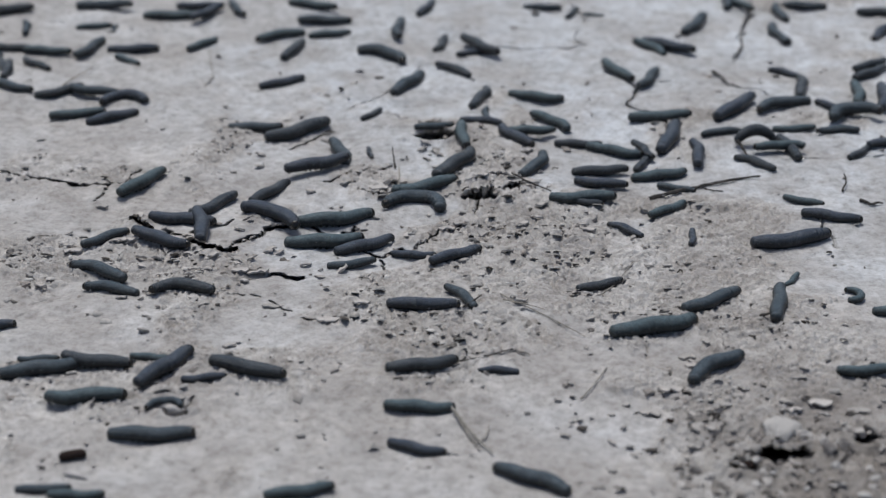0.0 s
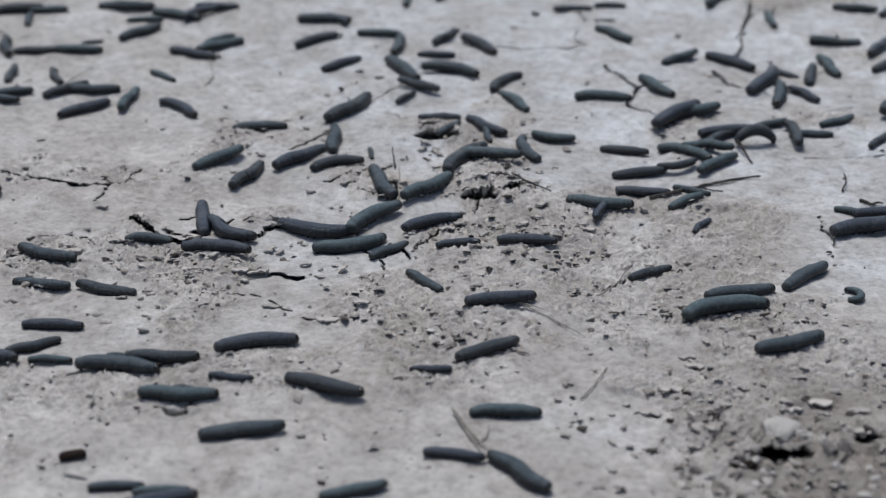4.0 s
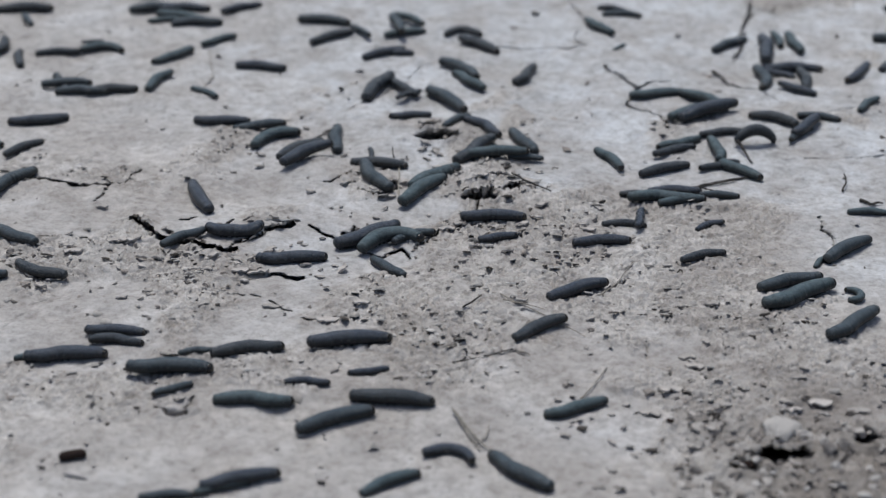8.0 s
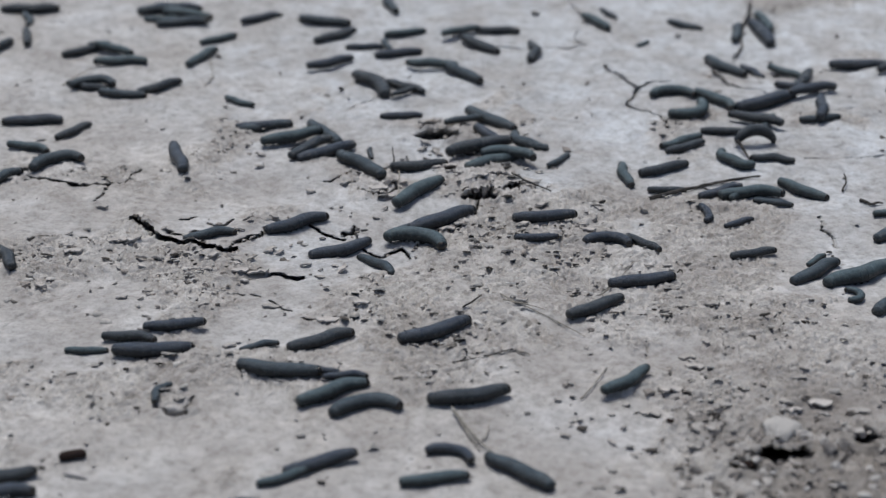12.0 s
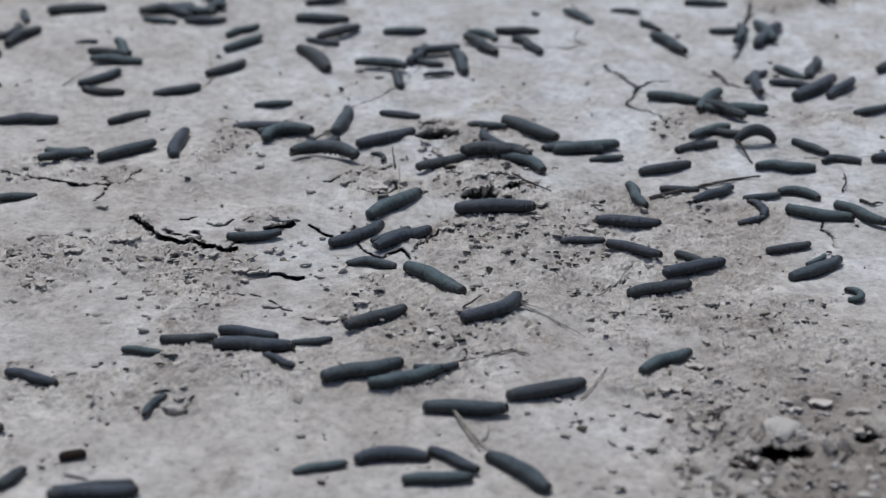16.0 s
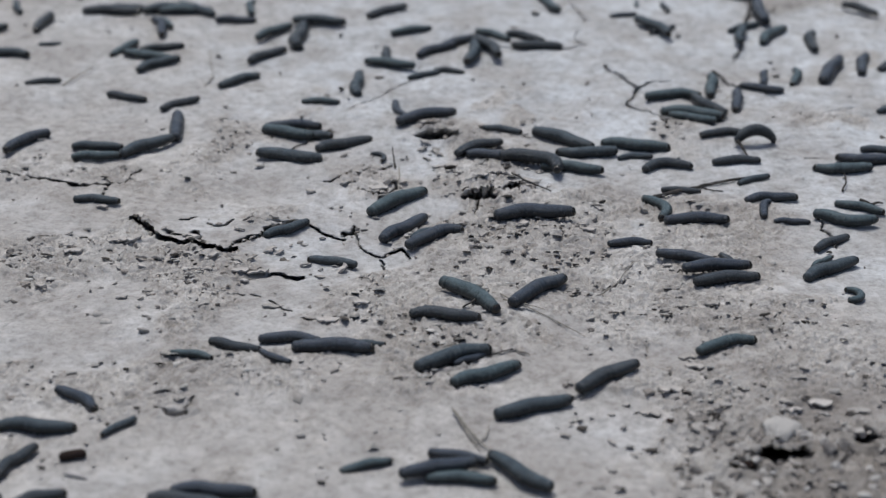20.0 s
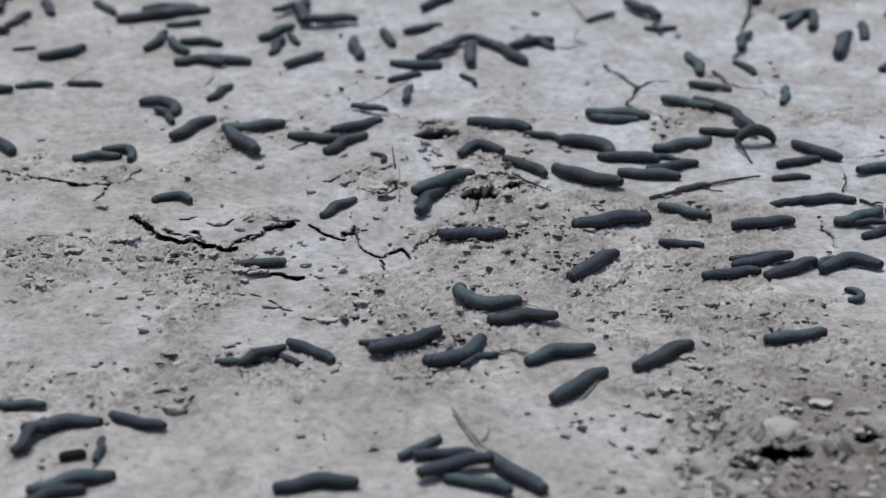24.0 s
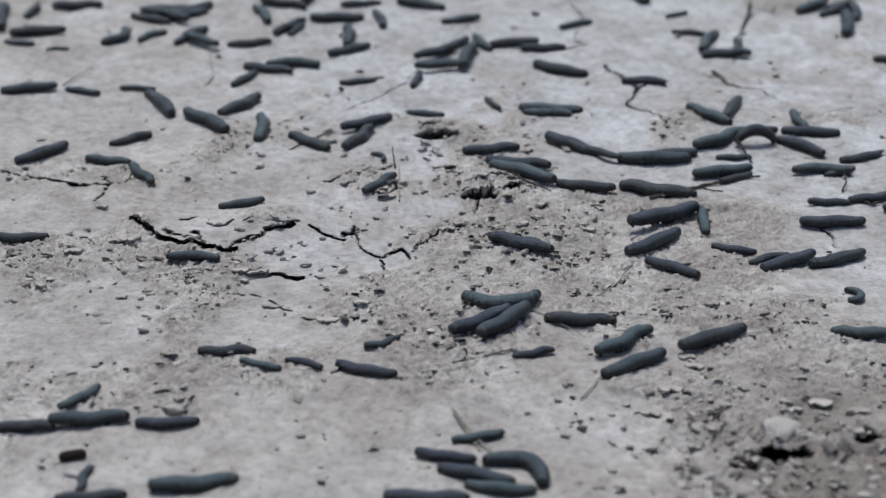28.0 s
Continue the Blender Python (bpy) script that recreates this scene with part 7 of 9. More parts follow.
    crawl(c102, [(0, -0.0157, -0.0072, -3, 0.20, 0), (3, 0.0018, -0.0024, 20, 0.03, 0), (6, 0.0190, 0.0037, 0, -0.07, 0), (9, 0.0347, 0.0048, 12, 0.02, 0), (12, 0.0492, 0.0044, 3, -0.03, 0), (15, 0.0677, 0.0055, 8, -0.02, 0), (18, 0.0856, 0.0051, 0, -0.03, 0), (21, 0.1053, 0.0027, 5, -0.13, 0), (24, 0.1256, 0.0020, -15, -0.04, 0), (26, 0.1389, 0.0003, 0, 0.01, 0), (28, 0.1522, -0.0058, -14, -0.12, 0)], 0.025)
    crawl(c103, [(0, 0.0066, -0.0142, 31, -0.27, 0), (3, 0.0356, -0.0017, 0, -0.22, 0), (6, 0.0623, 0.0020, 6, 0.03, 0), (9, 0.0879, 0.0061, 4, -0.12, 0), (12, 0.0868, 0.0020, -7, -2.58, 0), (15, 0.0939, -0.0014, -26, -0.14, 0.0012), (18, 0.1135, -0.0149, -24, 0.12, 0), (21, 0.1325, -0.0159, -12, 0.28, 0), (24, 0.1470, -0.0352, 8, 0.17, 0), (26, 0.1298, -0.0339, 8, -0.36, 0), (28, 0.1173, -0.0274, -33, -0.36, 0)], 0.020)
    crawl(c104, [(0, -0.0165, 0.0465, 164, 2.60, 0), (3, -0.0291, 0.0694, 111, -0.46, 0), (6, -0.0364, 0.0842, 111, -0.76, 0), (9, -0.0392, 0.0830, 119, 0.14, 0), (12, -0.0475, 0.0996, 126, 0.27, 0), (15, -0.0663, 0.1133, 150, 0.59, 0.0021), (18, -0.0715, 0.1128, 194, 2.60, 0), (21, -0.0992, 0.1199, 148, -0.65, 0), (24, -0.1196, 0.1387, 120, 0.03, 0.0013), (26, -0.1319, 0.1537, 152, 0.09, 0.0021), (28, -0.1421, 0.1695, 130, -0.19, 0)], -0.026)
    crawl(c105, [(0, -0.0104, 0.0707, 23, 0.20, 0), (3, -0.0083, 0.0668, 46, 0.25, 0.0016), (6, -0.0098, 0.0739, 51, -0.26, 0), (15, 0.0694, 0.1211, 15, -0.42, 0), (18, 0.1051, 0.1324, 4, -0.20, 0), (21, 0.1160, 0.1337, -7, 0.13, 0), (24, 0.1392, 0.1350, 19, 1.30, 0), (26, 0.1517, 0.1358, 17, 0.12, 0), (28, 0.1631, 0.1401, 32, 0.13, 0)], -0.029)
    crawl(c106, [(0, 0.0069, 0.0953, 64, -0.02, 0.0007), (3, 0.0102, 0.1029, 62, -0.11, 0), (9, 0.0202, 0.1192, 51, -0.29, 0), (12, 0.0217, 0.1174, 29, -0.76, 0.0021), (21, 0.0556, 0.0939, -36, -1.74, 0.0021), (24, 0.0805, 0.0848, -32, 0.15, 0), (26, 0.1001, 0.0757, -18, 0.18, 0), (28, 0.1195, 0.0707, -11, 0.06, 0)], 0.031)
    crawl(c107, [(0, -0.0103, -0.0746, 0, 0.06, 0), (3, 0.0175, -0.0710, 7, 0.21, 0), (6, 0.0488, -0.0621, 24, 0.19, 0), (9, 0.0755, -0.0510, 30, -0.10, 0), (12, 0.1009, -0.0416, 13, -0.00, 0), (15, 0.1249, -0.0296, 29, -0.00, 0), (18, 0.1327, -0.0332, 13, -0.21, 0.0021), (21, 0.1455, -0.0286, 5, 0.08, 0.0019), (24, 0.1652, -0.0198, 22, 0.17, 0), (26, 0.1727, -0.0231, 25, 0.09, 0), (28, 0.1793, -0.0182, 32, 0.07, 0)], -0.014)
    crawl(c108, [(0, 0.0093, -0.0648, 121, 0.12, 0), (3, -0.0034, -0.0519, 135, 0.03, 0), (6, -0.0212, -0.0302, 125, -0.05, 0), (9, -0.0308, -0.0208, 129, 0.06, 0), (12, -0.0345, -0.0188, 132, 0.32, 0), (15, -0.0363, -0.0205, 166, 0.42, 0), (18, -0.0427, -0.0185, 180, 2.41, 0), (21, -0.0671, -0.0208, 162, 0.02, 0), (24, -0.0947, -0.0238, 183, 0.15, 0), (26, -0.1073, -0.0251, 180, -0.06, 0), (28, -0.1288, -0.0209, 176, -0.04, 0)], 0.020)
    crawl(c109, [(0, 0.0794, -0.0457, 24, 0.11, 0), (3, 0.0994, -0.0345, 36, -0.03, 0), (6, 0.1205, -0.0222, 20, -0.12, 0), (9, 0.1421, -0.0129, 23, -0.05, 0), (12, 0.1621, -0.0099, 14, -0.04, 0), (15, 0.1773, -0.0024, 18, 0.15, 0), (18, 0.1926, 0.0003, 31, 0.20, 0), (21, 0.2128, 0.0090, 41, -0.04, 0), (24, 0.2350, 0.0185, 26, -0.13, 0), (28, 0.2646, 0.0313, 26, 0.00, 0)], -0.020)
    crawl(c110, [(0, 0.0771, 0.0532, -10, -0.19, 0), (3, 0.0819, 0.0567, -32, -0.10, 0), (6, 0.0852, 0.0483, -21, 0.28, 0.0021), (9, 0.1199, 0.0745, 0, 0.15, 0), (12, 0.1254, 0.0737, -4, -0.04, 0), (15, 0.1317, 0.0737, -5, -0.00, 0), (18, 0.1325, 0.0737, -4, -0.01, 0), (21, 0.1336, 0.0718, -6, 0.22, 0), (24, 0.1400, 0.0769, 21, 0.28, 0), (26, 0.1518, 0.0819, 27, 0.05, 0), (28, 0.1663, 0.0894, 27, 0.00, 0)], 0.015)
    crawl(c111, [(0, 0.0884, 0.0776, -12, 0.09, 0), (3, 0.1065, 0.0710, -1, 0.10, 0), (6, 0.1202, 0.0691, 0, 0.07, 0), (9, 0.1354, 0.0710, 7, 0.23, 0), (12, 0.1544, 0.0692, 27, 0.27, 0), (15, 0.1490, 0.0653, 39, -0.20, 0), (21, 0.1904, 0.0589, 4, -0.37, 0), (24, 0.2128, 0.0570, -3, 0.15, 0), (26, 0.2288, 0.0611, 21, 0.15, 0), (28, 0.2384, 0.0597, 13, -0.07, 0)], -0.025)
    crawl(c112, [(0, 0.1308, 0.0757, -22, -0.06, 0), (3, 0.1352, 0.0722, -28, 0.07, 0), (6, 0.1471, 0.0699, -14, 0.21, 0), (9, 0.1594, 0.0607, -4, -0.05, 0), (12, 0.1820, 0.0547, -20, 0.04, 0), (15, 0.1809, 0.0577, 0, 0.45, 0), (18, 0.1681, 0.0788, 32, 0.28, 0), (21, 0.1822, 0.0882, 32, -0.23, 0), (24, 0.1975, 0.0894, 5, -0.18, 0), (26, 0.2111, 0.0906, 11, 0.21, 0), (28, 0.2266, 0.0974, 29, 0.16, 0)], 0.012)
    crawl(c113, [(0, 0.1229, 0.0440, 38, 0.10, 0), (3, 0.1303, 0.0522, 49, -0.06, 0), (6, 0.1387, 0.0551, 31, -0.36, 0), (9, 0.1290, 0.0547, 8, -0.03, 0), (12, 0.1706, 0.0616, 28, -1.77, 0), (15, 0.1900, 0.0665, -19, -2.60, 0), (18, 0.2165, 0.0521, -21, -0.05, 0), (21, 0.2333, 0.0458, -25, -0.03, 0), (28, 0.2905, 0.0194, -25, 0.00, 0)], 0.021)
    crawl(c114, [(0, 0.1994, 0.0589, -25, 0.02, 0), (3, 0.2209, 0.0418, -23, 0.22, 0), (6, 0.2296, 0.0428, 0, 0.16, 0), (9, 0.2344, 0.0420, -4, -0.04, 0), (28, 0.4049, 0.0289, -4, 0.00, 0)], -0.023)
    crawl(c115, [(0, 0.0769, 0.0573, 0, 0.00, 0), (3, 0.0828, 0.0528, -10, 0.10, 0), (6, 0.0978, 0.0566, 0, 0.00, 0), (8, 0.1202, 0.0588, 0, 0.10, 0), (10, 0.1465, 0.0566, 4, 0.00, 0), (12, 0.1708, 0.0626, 2, -0.30, 0), (15, 0.1993, 0.0422, -25, 0.06, 0), (18, 0.2106, 0.0356, -12, 0.17, 0), (21, 0.2207, 0.0337, -5, 1.90, 0), (24, 0.2241, 0.0374, 29, 1.75, 0), (26, 0.2395, 0.0465, 42, 0.11, 0), (28, 0.2549, 0.0556, 42, 0.00, 0)], -0.030)
    crawl(c116, [(0, 0.1844, 0.0065, 16, 0.07, 0), (3, 0.2166, 0.0184, 24, -0.01, 0), (6, 0.2521, 0.0250, 15, -0.08, 0), (28, 0.4901, 0.0687, 15, 0.00, 0)], -0.023)
    crawl(c117, [(0, 0.1329, 0.0090, 81, -0.29, 0), (6, 0.1415, 0.0248, 47, -0.43, 0), (9, 0.1456, 0.0223, 31, -0.17, 0), (12, 0.1599, 0.0294, 27, -0.00, 0), (15, 0.1680, 0.0323, 31, -0.02, 0), (18, 0.1678, 0.0312, 26, -0.04, 0), (20, 0.1888, 0.0312, 0, 0.00, 0), (22, 0.2098, 0.0312, 0, 0.00, 0), (24, 0.2298, 0.0267, 0, 0.00, 0.0021), (28, 0.2728, 0.0312, 0, 0.00, 0)], -0.024)
    crawl(c118, [(0, 0.1021, -0.0946, 23, -0.05, 0), (3, 0.1283, -0.0823, 18, -0.42, 0), (6, 0.1584, -0.0694, 26, 0.09, 0), (9, 0.1862, -0.0566, 28, 0.07, 0), (12, 0.2136, -0.0362, 33, -0.25, 0), (15, 0.2463, -0.0329, 0, -0.29, 0), (28, 0.3877, -0.0189, 0, 0.00, 0)], 0.030)
    crawl(c119, [(0, 0.1339, -0.0661, 34, -0.10, 0), (3, 0.1434, -0.0603, 22, -0.19, 0), (6, 0.1609, -0.0542, 12, 0.07, 0), (9, 0.1813, -0.0402, 30, 0.23, 0), (12, 0.1907, -0.0312, 38, 0.08, 0), (15, 0.1909, -0.0280, 40, -0.06, 0), (18, 0.1979, -0.0296, 31, -0.00, 0), (21, 0.1996, -0.0280, 40, -0.18, 0), (24, 0.2105, -0.0264, 10, -1.67, 0), (26, 0.2304, -0.0235, -11, -0.18, 0), (28, 0.2504, -0.0205, -11, 0.00, 0)], -0.024)
    crawl(c120, [(0, 0.1670, -0.0701, 77, -0.24, 0), (3, 0.1791, -0.0468, 50, -0.23, 0), (6, 0.1986, -0.0213, 51, -0.11, 0), (9, 0.2191, 0.0038, 38, -0.01, 0), (12, 0.2418, 0.0216, 50, 0.11, 0), (28, 0.3631, 0.1164, 50, 0.00, 0)], 0.016)
    crawl(c121, [(0, 0.1782, -0.0393, 56, -0.06, 0), (3, 0.1816, -0.0313, 49, -0.00, 0), (6, 0.1929, -0.0198, 56, 0.07, 0), (9, 0.1976, -0.0139, 57, -0.10, 0), (12, 0.1947, -0.0132, 44, -0.11, 0), (15, 0.1947, -0.0132, 44, 0.04, 0), (18, 0.1967, -0.0149, 48, 0.02, 0), (21, 0.1973, -0.0158, 46, -0.10, 0), (24, 0.1989, -0.0149, 37, -0.08, 0), (26, 0.2199, -0.0143, 2, 0.00, 0), (28, 0.2409, -0.0143, -0, 0.00, 0)], -0.026)
    crawl(c122, [(0, 0.2264, -0.0764, 0, 0.00, 0), (28, 0.4728, -0.0764, 0, 0.00, 0)], 0.021)
    crawl(c123, [(0, -0.1879, -0.1339, 19, -0.17, 0), (3, -0.1568, -0.1320, 0, -0.24, 0), (6, -0.1464, -0.1358, -8, -0.05, 0), (9, -0.1150, -0.1377, -5, -0.02, 0), (12, -0.0769, -0.1392, -10, 0.17, 0), (15, -0.0475, -0.1406, 15, 0.35, 0), (18, -0.0173, -0.1362, 30, 0.12, 0), (21, 0.0078, -0.1235, 28, 0.04, 0), (24, 0.0045, -0.1194, 34, 1.54, 0), (26, 0.0180, -0.1117, 54, 0.18, 0), (28, 0.0299, -0.0935, 55, 0.01, 0.0014)], 0.025)
    crawl(c124, [(0, -0.1635, -0.1270, -14, 0.06, 0.0012), (3, -0.1405, -0.1255, -7, 0.26, 0), (6, -0.1151, -0.1255, 16, 0.17, 0), (9, -0.0828, -0.1139, 13, 0.07, 0), (12, -0.0592, -0.1069, 24, 0.24, 0), (15, -0.0390, -0.0925, 41, -0.17, 0), (18, -0.0177, -0.0850, 5, -0.40, 0), (21, 0.0103, -0.0868, -5, 0.02, 0), (24, 0.0382, -0.0874, 7, 0.18, 0), (26, 0.0541, -0.0882, 16, -0.13, 0), (28, 0.0665, -0.0859, -8, -0.20, 0)], -0.025)
    crawl(c125, [(0, -0.1376, -0.1244, -4, 0.01, 0), (6, -0.1943, -0.1200, -2, 0.24, 0), (9, -0.1925, -0.1153, 24, 0.02, 0), (12, -0.1703, -0.1140, 0, -0.25, 0), (15, -0.1490, -0.1159, -4, -0.13, 0), (18, -0.1307, -0.1206, -15, -0.09, 0), (21, -0.1122, -0.1250, -15, 0.11, 0), (24, -0.0967, -0.1299, -3, 0.06, 0), (26, -0.0943, -0.1318, -8, -0.13, 0), (28, -0.0857, -0.1336, -18, -0.09, 0)], 0.026)
    crawl(c126, [(0, -0.1293, -0.1368, 57, -0.24, 0.0003), (3, -0.1009, -0.1166, 29, -0.47, 0), (6, -0.0653, -0.1112, 3, -0.21, 0), (9, -0.0355, -0.1092, 6, 0.24, 0), (12, -0.0043, -0.1012, 30, 0.31, 0), (15, 0.0168, -0.0822, 42, 1.25, 0), (18, 0.0350, -0.0718, 42, 0.05, 0), (21, 0.0533, -0.0502, 48, 0.02, 0), (24, 0.0770, -0.0262, 45, -0.08, 0), (26, 0.0953, -0.0070, 39, -0.03, 0), (28, 0.1114, 0.0022, 42, 0.02, 0)], 0.019)
    crawl(c127, [(0, -0.1106, -0.1456, 6, -0.09, 0), (3, -0.1042, -0.1445, -4, -0.11, 0), (6, -0.0814, -0.1477, -7, 0.06, 0), (9, -0.0561, -0.1485, 3, 0.06, 0), (12, -0.0455, -0.1437, 0, -0.03, 0), (15, -0.0148, -0.1385, 0, 0.21, 0), (18, 0.0109, -0.1285, 24, 0.36, 0), (21, 0.0137, -0.1249, 41, 0.06, 0), (24, 0.0165, -0.1266, 31, -0.19, 0), (26, 0.0232, -0.1269, 19, -0.12, 0), (28, 0.0426, -0.1200, 17, -0.02, 0)], -0.030)
    crawl(c128, [(0, -0.0916, -0.1384, -20, -0.06, 0), (3, -0.0636, -0.1489, -26, 0.14, 0), (6, -0.0386, -0.1606, -4, 0.14, 0), (9, -0.0158, -0.1623, -11, 0.14, 0), (12, 0.0113, -0.1606, 12, 0.28, 0), (15, 0.0392, -0.1546, 21, 0.16, 0), (18, 0.0609, -0.1494, 30, 0.18, 0), (21, 0.0832, -0.1364, 42, 0.07, 0), (24, 0.1040, -0.1212, 39, -0.07, 0), (26, 0.1144, -0.1174, 35, -0.08, 0), (28, 0.1292, -0.1063, 29, -0.05, 0)], -0.015)
    crawl(c129, [(0, -0.1260, -0.1689, -178, 2.33, 0), (3, -0.1215, -0.1628, -153, 2.21, 0), (6, -0.1168, -0.1542, -180, 0.21, 0), (9, -0.1258, -0.1567, -129, 0.57, 0), (12, -0.1265, -0.1592, -115, 2.03, 0), (15, -0.1284, -0.1642, -108, -0.12, 0), (18, -0.1389, -0.1756, -129, -0.13, 0), (21, -0.1454, -0.1902, -123, 0.32, 0), (24, -0.1498, -0.2020, -93, 0.21, 0), (26, -0.1512, -0.2113, -98, -0.06, 0), (28, -0.1531, -0.2260, -100, -0.01, 0)], -0.029)
    crawl(c130, [(0, -0.1293, -0.1919, 1, 0.10, 0), (3, -0.0996, -0.1895, 13, 0.18, 0), (6, -0.0689, -0.1871, 22, 0.13, 0), (9, -0.0424, -0.1751, 28, -0.08, 0), (12, -0.0344, -0.1726, 13, -2.15, 0), (15, -0.0032, -0.1707, -4, 0.02, 0), (18, 0.0303, -0.1706, 16, 0.27, 0), (21, 0.0439, -0.1646, 27, 0.23, 0), (24, 0.0620, -0.1488, 43, 0.07, 0), (26, 0.0763, -0.1335, 35, -0.05, 0), (28, 0.0899, -0.1297, 36, -0.23, 0)], 0.017)
    crawl(c131, [(0, -0.1692, -0.2349, 5, 0.03, 0), (3, -0.1443, -0.2323, 9, -0.04, 0), (6, -0.1293, -0.2371, 0, -0.03, 0), (9, -0.1091, -0.2425, 6, 0.05, 0), (28, 0.0192, -0.2768, 6, 0.00, 0)], -0.016)
    crawl(c132, [(0, -0.1547, -0.2397, 1, 0.02, 0), (3, -0.1289, -0.2371, 4, 0.14, 0), (6, -0.1022, -0.2360, 18, 0.10, 0), (9, -0.0890, -0.2360, 16, 0.11, 0), (12, -0.0683, -0.2287, 30, 0.10, 0), (15, -0.0557, -0.2204, 27, -0.18, 0), (18, -0.0458, -0.2175, 10, 0.03, 0), (21, -0.0271, -0.2123, 31, 0.23, 0), (24, -0.0102, -0.2014, 36, -0.09, 0), (26, 0.0022, -0.1990, 20, -0.15, 0), (28, 0.0154, -0.1926, 19, -0.01, 0)], 0.022)
    crawl(c133, [(0, -0.0607, -0.2403, 14, 0.01, 0), (3, -0.0414, -0.2397, 15, 0.29, 0), (6, -0.0331, -0.2328, 47, 0.09, 0), (9, -0.0167, -0.2305, 25, -0.32, 0), (12, -0.0039, -0.2279, 10, -0.15, 0), (15, -0.0031, -0.2272, 8, -0.09, 0), (18, 0.0002, -0.2283, 0, -0.11, 0), (21, 0.0098, -0.2272, -4, -0.18, 0), (24, 0.0145, -0.2305, -20, -0.15, 0), (26, 0.0240, -0.2322, -22, 0.10, 0), (28, 0.0237, -0.2327, -9, 0.12, 0)], 0.016)
    crawl(c134, [(0, -0.0102, -0.1344, 14, 0.12, 0), (3, 0.0144, -0.1216, 28, 0.25, 0), (6, 0.0317, -0.1099, 43, 0.07, 0), (9, 0.0539, -0.0887, 36, -0.08, 0), (12, 0.0754, -0.0739, 34, -0.12, 0), (15, 0.0998, -0.0575, 22, -0.11, 0), (18, 0.1266, -0.0459, 21, -0.12, 0.0004), (21, 0.1521, -0.0400, 9, 0.07, 0), (24, 0.1786, -0.0280, 29, 0.14, 0), (26, 0.1946, -0.0165, 24, -0.01, 0), (28, 0.2056, -0.0148, 28, 0.03, 0)], 0.021)
    crawl(c135, [(0, -0.0112, -0.1689, -2, 0.02, 0), (3, 0.0191, -0.1719, 0, 0.11, 0), (6, 0.0435, -0.1714, 11, 0.23, 0), (9, 0.0671, -0.1631, 27, 0.31, 0), (12, 0.0846, -0.1457, 46, 0.14, 0), (15, 0.0994, -0.1308, 42, -0.10, 0), (18, 0.1176, -0.1180, 35, -0.23, 0), (21, 0.1435, -0.1097, 16, -0.22, 0), (24, 0.1690, -0.1044, 10, -0.01, 0), (26, 0.1860, -0.0998, 14, -0.07, 0), (28, 0.2032, -0.0991, 2, -0.10, 0)], 0.028)
    crawl(c136, [(0, -0.0120, -0.2009, -20, 0.12, 0), (3, 0.0048, -0.2079, -6, 0.08, 0), (6, 0.0027, -0.2084, -11, -0.15, 0), (9, 0.0019, -0.2107, -23, -2.42, 0), (12, 0.0019, -0.2107, -23, -2.42, 0), (15, 0.0035, -0.2129, -30, -0.19, 0), (18, 0.0057, -0.2101, -45, 0.22, 0), (21, 0.0066, -0.2091, -4, 0.40, 0), (24, 0.0002, -0.2079, 0, -0.09, 0), (26, 0.0002, -0.2107, -14, -0.11, 0), (28, 0.0005, -0.2093, -12, 0.02, 0)], 0.022)
    crawl(c137, [(0, 0.0260, -0.1353, 177, 0.07, 0), (3, 0.0022, -0.1366, 185, 0.07, 0), (6, -0.0201, -0.1366, 185, 0.03, 0), (9, -0.0409, -0.1398, 188, -0.37, 0), (15, -0.0716, -0.1317, 143, -0.34, 0), (18, -0.0823, -0.1255, 150, -0.02, 0), (21, -0.0775, -0.1263, 141, -0.09, 0), (24, -0.0749, -0.1271, 139, 0.14, 0), (26, -0.0640, -0.1317, 157, 0.17, 0), (28, -0.0646, -0.1320, 159, 0.02, 0)], 0.023)
    crawl(c138, [(0, 0.0387, -0.2264, 147, -0.11, 0), (3, 0.0330, -0.2228, 134, -0.11, 0.0009), (6, 0.0330, -0.2214, 134, 0.00, 0), (9, 0.0330, -0.2214, 134, 0.00, 0), (12, 0.0330, -0.2214, 134, 0.00, 0), (15, 0.0330, -0.2214, 134, 0.00, 0), (18, 0.0330, -0.2214, 134, 0.00, 0), (21, 0.0329, -0.2244, 134, -0.05, 0.0019), (24, 0.0314, -0.2225, 128, -0.08, 0), (26, 0.0361, -0.2214, 125, -0.83, 0), (28, 0.0303, -0.2215, 140, 2.15, 0)], -0.022)
    crawl(c139, [(0, 0.1293, -0.1360, 49, -1.19, 0), (3, 0.1537, -0.1142, 23, 1.65, 0), (6, 0.1840, -0.0997, 35, 0.18, 0), (9, 0.2050, -0.0866, 43, 0.21, 0), (12, 0.2245, -0.0622, 59, 0.14, 0), (28, 0.3286, 0.0683, 59, 0.00, 0)], 0.030)
    crawl(c140, [(0, 0.1983, -0.1348, 4, 0.00, 0), (28, 0.4442, -0.1180, 4, 0.00, 0)], -0.025)
    crawl(c141, [(0, -0.2244, 0.3444, -90, 0.00, 0), (1, -0.2244, 0.3339, -119, 0.00, 0), (3, -0.2344, 0.3154, -154, -0.11, 0), (6, -0.2347, 0.3160, -166, -0.15, 0), (9, -0.2346, 0.3165, -171, -0.05, 0), (12, -0.2299, 0.3132, -172, 0.03, 0), (15, -0.2360, 0.3160, -167, -0.00, 0), (18, -0.2464, 0.3138, -172, -0.07, 0), (21, -0.2695, 0.3078, -176, 0.05, 0), (24, -0.2780, 0.3029, -166, -0.04, 0), (26, -0.2678, 0.3034, -180, -0.07, 0), (28, -0.2556, 0.3013, -174, 0.05, 0)], -0.015)
